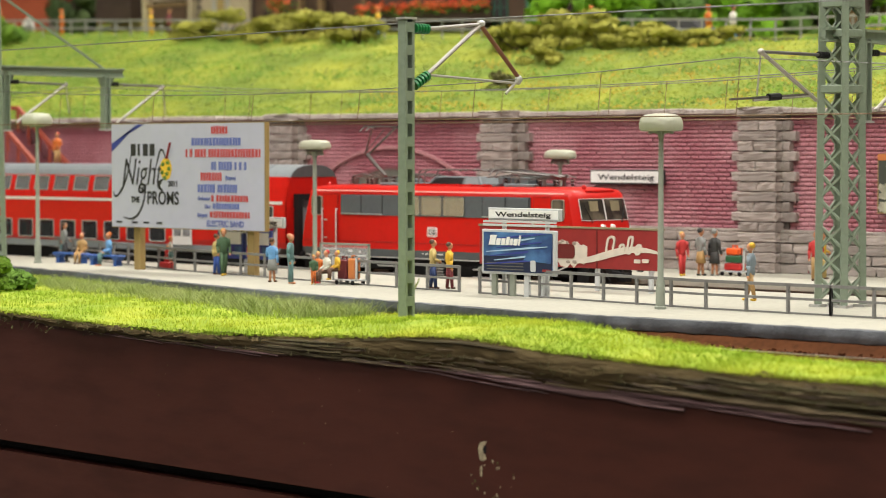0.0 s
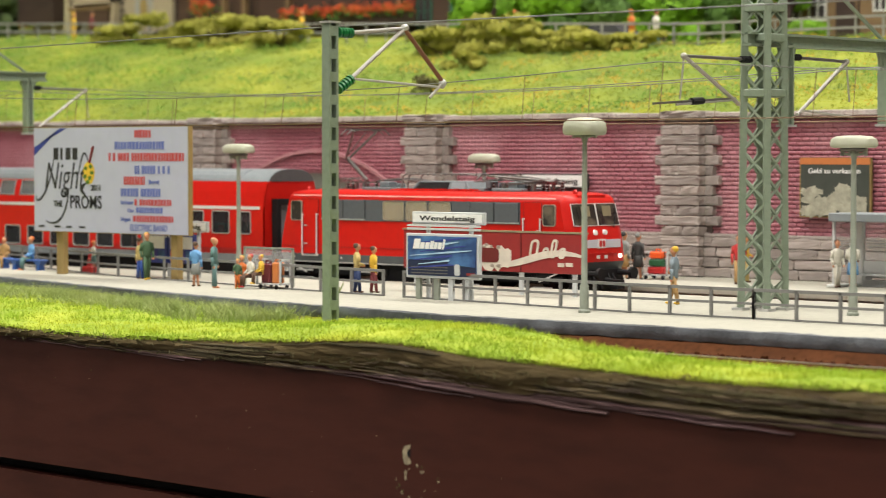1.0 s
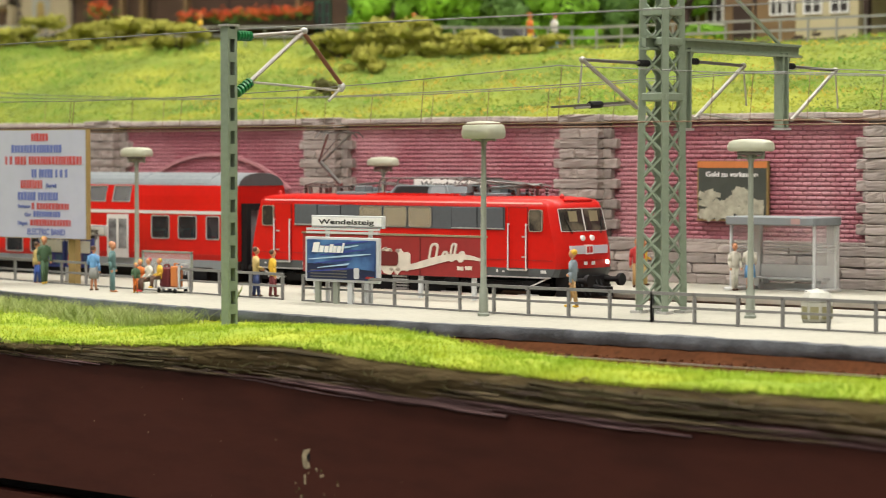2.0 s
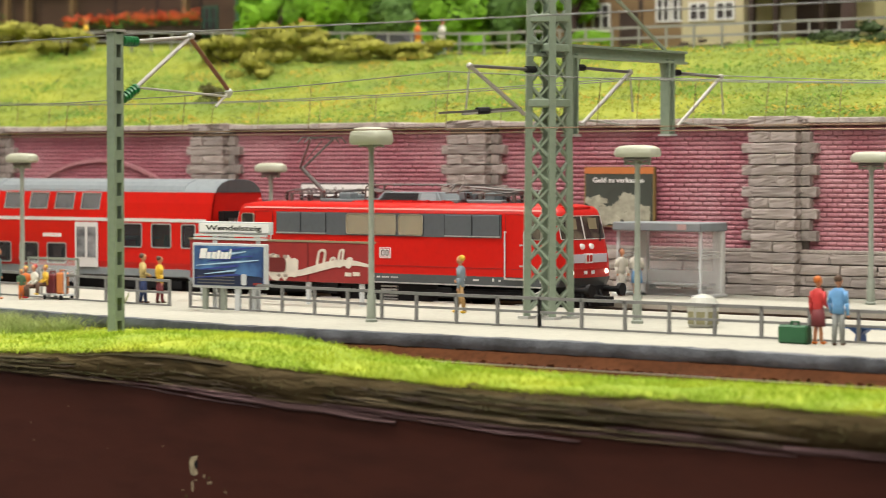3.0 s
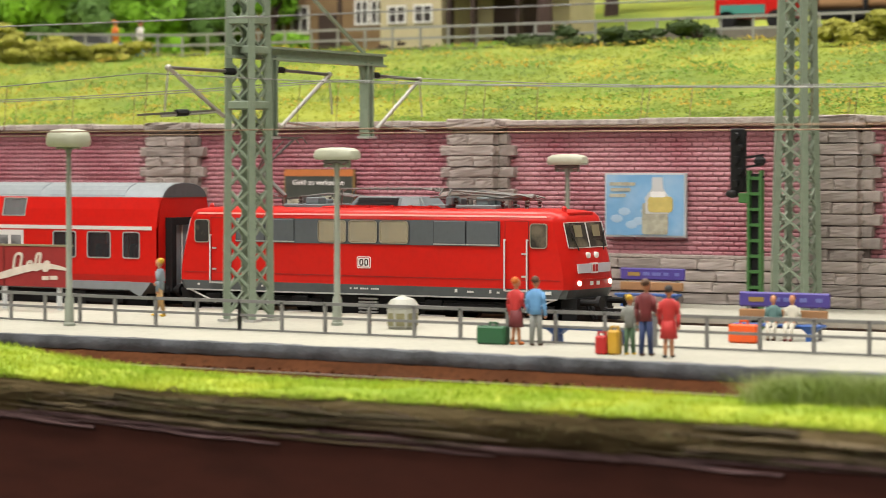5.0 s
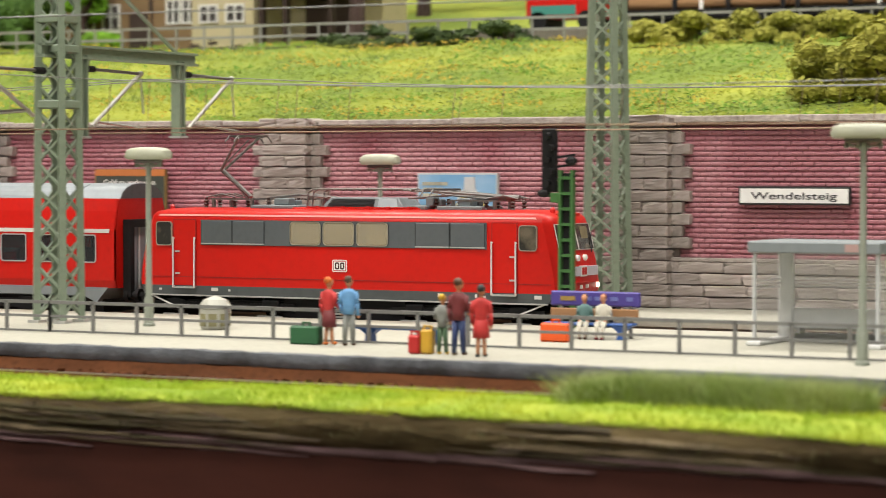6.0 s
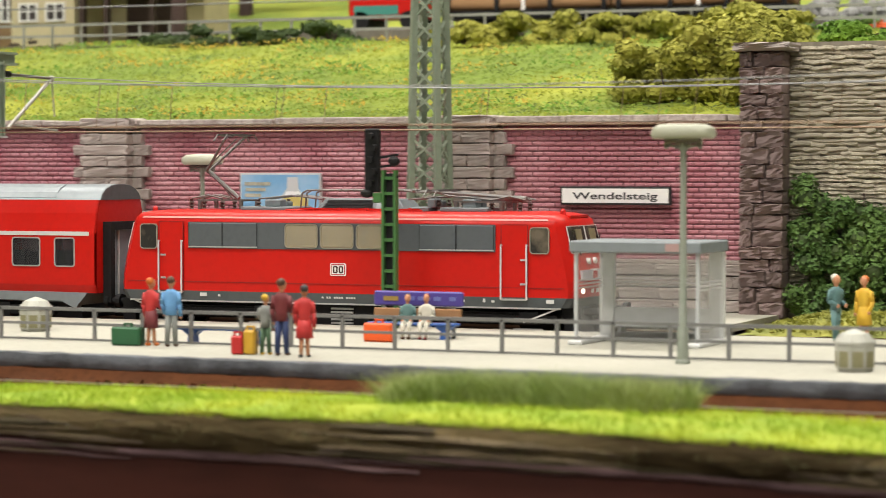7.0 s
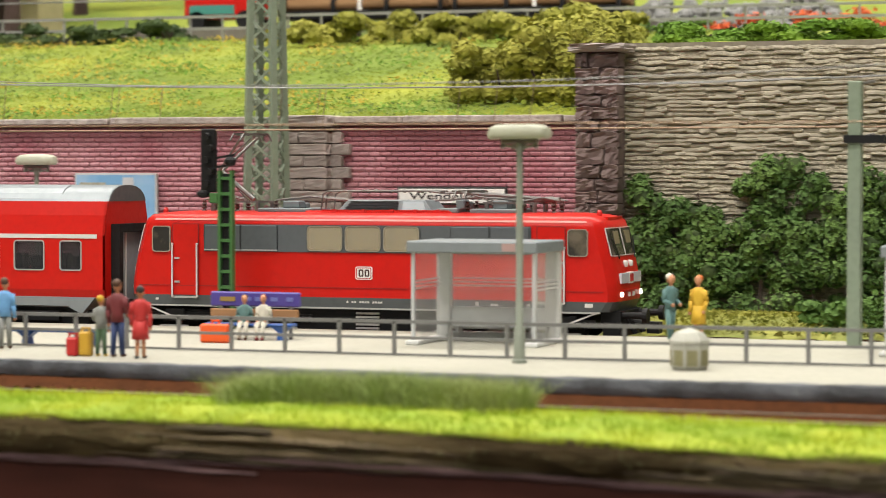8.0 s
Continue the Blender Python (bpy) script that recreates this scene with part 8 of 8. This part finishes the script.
bush(-834, 592, -4, 20, 12, 10, 4200, GREEN_FLOCK, "leafy fresh green shrub at the platform foot", 2.3, 300, 14)
bush(-905, 655, -3, 12, 8, 4, 700, LEAF_GREEN, "small green shrub at the platform foot", 2.2, 301, 8)
twig = thing("dry_plant", -681, 676, PLAT_Z, 0, "sparse dry grey-green twig plant beside the railing", "plant")
tw = random.Random(9)
for k in range(9):
    st_ = B()
    a = tw.uniform(0, 6.28)
    rod(st_, (0, 0, 0), (math.cos(a) * 2.4, math.sin(a) * 2.0, tw.uniform(2.5, 6.0)), 0.22, 5, 0.08)
    part("twig", st_, TALL_GRASS, twig)

tuft = []
for k in range(900):
    x = gr.uniform(-900, 40)
    tuft.append((x, verge_edge(x) - 2.2 + gr.uniform(-1, 0.8), -2.6 - gr.random() ** 2 * 4.0))
scatter_leaves("root_tufts", tuft, 2.2, EARTH_LEAF, "dark olive shreds of grass hanging over the edge", "grass", 0.3, 15, 0.14)
spots = []
while len(spots) < 9000:
    x = gr.uniform(-980, 60)
    spots.append((x, verge_edge(x) + gr.uniform(-0.9, 0.6), verge_lift(x) - 0.9 + gr.uniform(-0.5, 0.6)))
blades("edge_grass", spots, -0.8, 0.26, GRASS_BLADE, "short grass fibres hanging over the board edge", 16, 0.5)
fib = B()
for k in range(420):
    x = gr.uniform(-900, 40)
    z = -2.2 - gr.random() ** 1.3 * (2.2 if x < -560 else 5.0)
    y = fascia_y(x) - 0.25 - (2.4 if x > -560 else 0.8) * gr.random()
    w, dz = gr.uniform(2, 9), gr.uniform(-0.9, 0.5)
    pts = [(x + w * u, y - 0.06 * w * u + gr.uniform(-0.2, 0.2), z + dz * u + gr.uniform(-0.25, 0.25)) for u in (0.0, 0.35, 0.7, 1.0)]
    for p, q in zip(pts, pts[1:]):
        rod(fib, p, q, gr.uniform(0.07, 0.17), 4)
tagged(part("torn_fibres", fib, FIBRE), "pale torn fibres and roots along the board edge", "fibres", "", "stuff")


def ribbon(bm, x0, length, frac, slope, thick, out, seed):
    """A long ragged layer of torn material lying on the edge."""
    rings, n = [], max(6, int(length / 5.0))
    for k in range(n + 1):
        x = x0 + length * k / n
        top = verge_lift(x) - 2.0
        z = top + (earth_low(x) - top) * frac - slope * length * k / n + 0.5 * noise.noise(Vector((x / 14.0, seed, 0)))
        th = thick * (0.25 + 0.75 * math.sin(math.pi * min(max(k / n, 0.04), 0.96))) * (1 + 0.6 * noise.noise(Vector((x / 6.0, seed, 3.0))))
        y = fascia_y(x) - 2.3 * (1 - 0.75 * frac) * min(1.0, max(0.35, (x + 640.0) / 120.0)) - out + 0.5 * noise.noise(Vector((x / 9.0, seed, 7.0)))
        rings.append([(x, y + 0.2, z - th * 0.7), (x, y - 0.35, z - th * 0.2), (x, y - 0.2, z + th * 0.4), (x, y + 1.2, z + th)])
    return loft(bm, rings)


lr = random.Random(44)
# the purple-grey strips stand for the sheen on the board's top edge
for material, count, label, fr in ((EARTH_PALE, 70, "pale brown torn layers of earth along the edge", (0.25, 0.95)), (EARTH_DARK, 60, "dark earth layers along the edge", (0.05, 0.85)), (PURPLE_SHEEN, 34, "purple-grey ragged strips painted as sheen along the board edge", (0.8, 1.05))):
    lay_bm = B()
    for k in range(count):
        x = lr.uniform(-720, 20)
        ribbon(lay_bm, x, lr.uniform(25, 95), lr.uniform(*fr), lr.uniform(0.0, 0.035), lr.uniform(0.4, 1.2), lr.uniform(-0.3, 0.4), k * 1.7)
    if material is PURPLE_SHEEN:
        for k in range(10):
            ribbon(lay_bm, -640 + k * 68, 74, 0.98, 0.0, 0.7, 0.0, 50 + k)
    tagged(part("torn_layers", lay_bm, material, smooth=True), label, "earth", "", "stuff")
chip = thing("paint_chip", -491.5, fascia_y(-491.5), -29, 0, "pale chipped spot round a screw hole in the board", "chip")
cr = random.Random(2)
ring = [(math.cos(i * math.tau / 11) * cr.uniform(1.8, 2.9), -0.06, math.sin(i * math.tau / 11) * cr.uniform(2.2, 3.6)) for i in range(11)]
hole = [(0.5 + x * 0.42, y, 0.4 + z * 0.45) for x, y, z in ring]
part("bare_wood", loft(B(), [[(x, 0.3, z) for x, y, z in ring], ring, [(x, -0.02, z) for x, y, z in hole]], caps=False), PALE_CHIP, chip)
part("drip", loft(B(), [[(-1.2 + dx * w, yy, z) for dx, yy in ((-1, -0.06), (1, -0.06), (1, 0.2), (-1, 0.2))] for w, z in ((0.1, -4.4), (0.5, -5.2), (0.25, -5.9), (0.4, -6.6), (0.1, -7.4))]), PALE_CHIP, chip)
rh = B()
rod(rh, (0.5, -0.05, 0.4), (0.5, 0.2, 0.4), 1.1, 10)
part("screw_hole", rh, BLACK, chip)
for k in range(46):
    x = gr.gauss(-492, 7) if k < 16 else gr.uniform(-760, -300)
    z = -31 - 12 * gr.random() if k < 16 else -10 - 34 * gr.random()
    s = gr.uniform(0.15, 0.55) if k < 16 else gr.uniform(0.08, 0.26)
    fl = B()
    rg = [(math.cos(i * math.tau / 6) * s * gr.uniform(0.5, 1.2), -0.05, math.sin(i * math.tau / 6) * s * gr.uniform(0.5, 1.6)) for i in range(6)]
    loft(fl, [rg, [(a, 0.2, c) for a, b, c in rg]])
    ob = part("fleck", fl, PALE_CHIP if k % 3 else EARTH_LEAF, chip)
    ob.location = Vector((x + 495.5, fascia_y(x) - fascia_y(-495.5), z + 29)) * MM

# loose brick stones in the ballast of the front track
bs = np.random.RandomState(4)
bp = [(bs.uniform(-980, 60), bs.uniform(553, 606), -4.3 + bs.uniform(0, 0.7)) for _ in range(9000)]
scatter_leaves("ballast_stones", bp, 1.7, BALLAST_RED, "reddish brown ballast chips between the rails", "ballast", 0.2, 17, 0.9)

# bricks of one stretch of the wall, each laid singly
brick_me = mesh_of("brick", brick_shape(B(), -0.5, 0.5, -0.5, 0.5, -0.5, 0.5), BRICK)
brg = random.Random(12)
for r in range(32):
    z0 = 21.5 + r * row_h
    if z0 + row_h > WALL_TOP - 1:
        break
    x = -1700 + (r % 2) * 2.2
    while x < -242:
        if BRICK_X0 < x < BRICK_X1:
            ob = new("brick", brick_me)
            ob.parent = back_wall
            d = brg.uniform(0, 0.16)
            ob.matrix_basis = Matrix.LocRotScale(Vector((x + 2.2, WALL_Y + 1.9 - d / 2, z0 + row_h / 2)) * MM, None, Vector((4.0, 1.4 + d, row_h - 0.16)))
        x += 4.4

# outside stairs with red railings against the far end of the wall
st = thing("outside_stairs", -1150, 852, 0, 0, "brown brick stairs with red-brown railings against the wall", "stairs")
part("landing", box(B(), -80, -44, -8, 16, -4, 68), ARCH_BRICK, st)
for k in range(12):
    part("step", box(B(), -44 + k * 5.2, -38.8 + k * 5.2, -8, 16, -4, 66 - k * 3.6), ARCH_BRICK, st)
for yy in (-7.5, 14):
    part("handrail", bar(B(), (-44, yy, 80), (20, yy, 36), 2.2), RAIL_RED, st)
    part("handrail", bar(B(), (-80, yy, 80), (-44, yy, 80), 2.2), RAIL_RED, st)
    for k in range(7):
        part("baluster", box(B(), -44 + k * 10 - 0.7, -44 + k * 10 + 0.7, yy - 0.7, yy + 0.7, 64 - k * 6.9, 79 - k * 6.9), RAIL_RED, st)
figure(-1190, 850, 68, 40, P_LBLUE, P_BLUE, P_BROWN, "figurine in blue on the stairs landing", 19)
figure(-1133, 848, 47.5, 20, P_ORANGE, P_TAN, P_RED, "figurine in orange and tan walking down the stairs", 18)


# ======== what moves ========
def motions():
    for ob, back in ((loco, 0.0), (coach_a, COACH_BACK), (coach_b, COACH_BACK + 318)):
        walk(ob, [(t, at(x - back, TRAIN_Y)) for t, x in TRAIN_X])


motions()
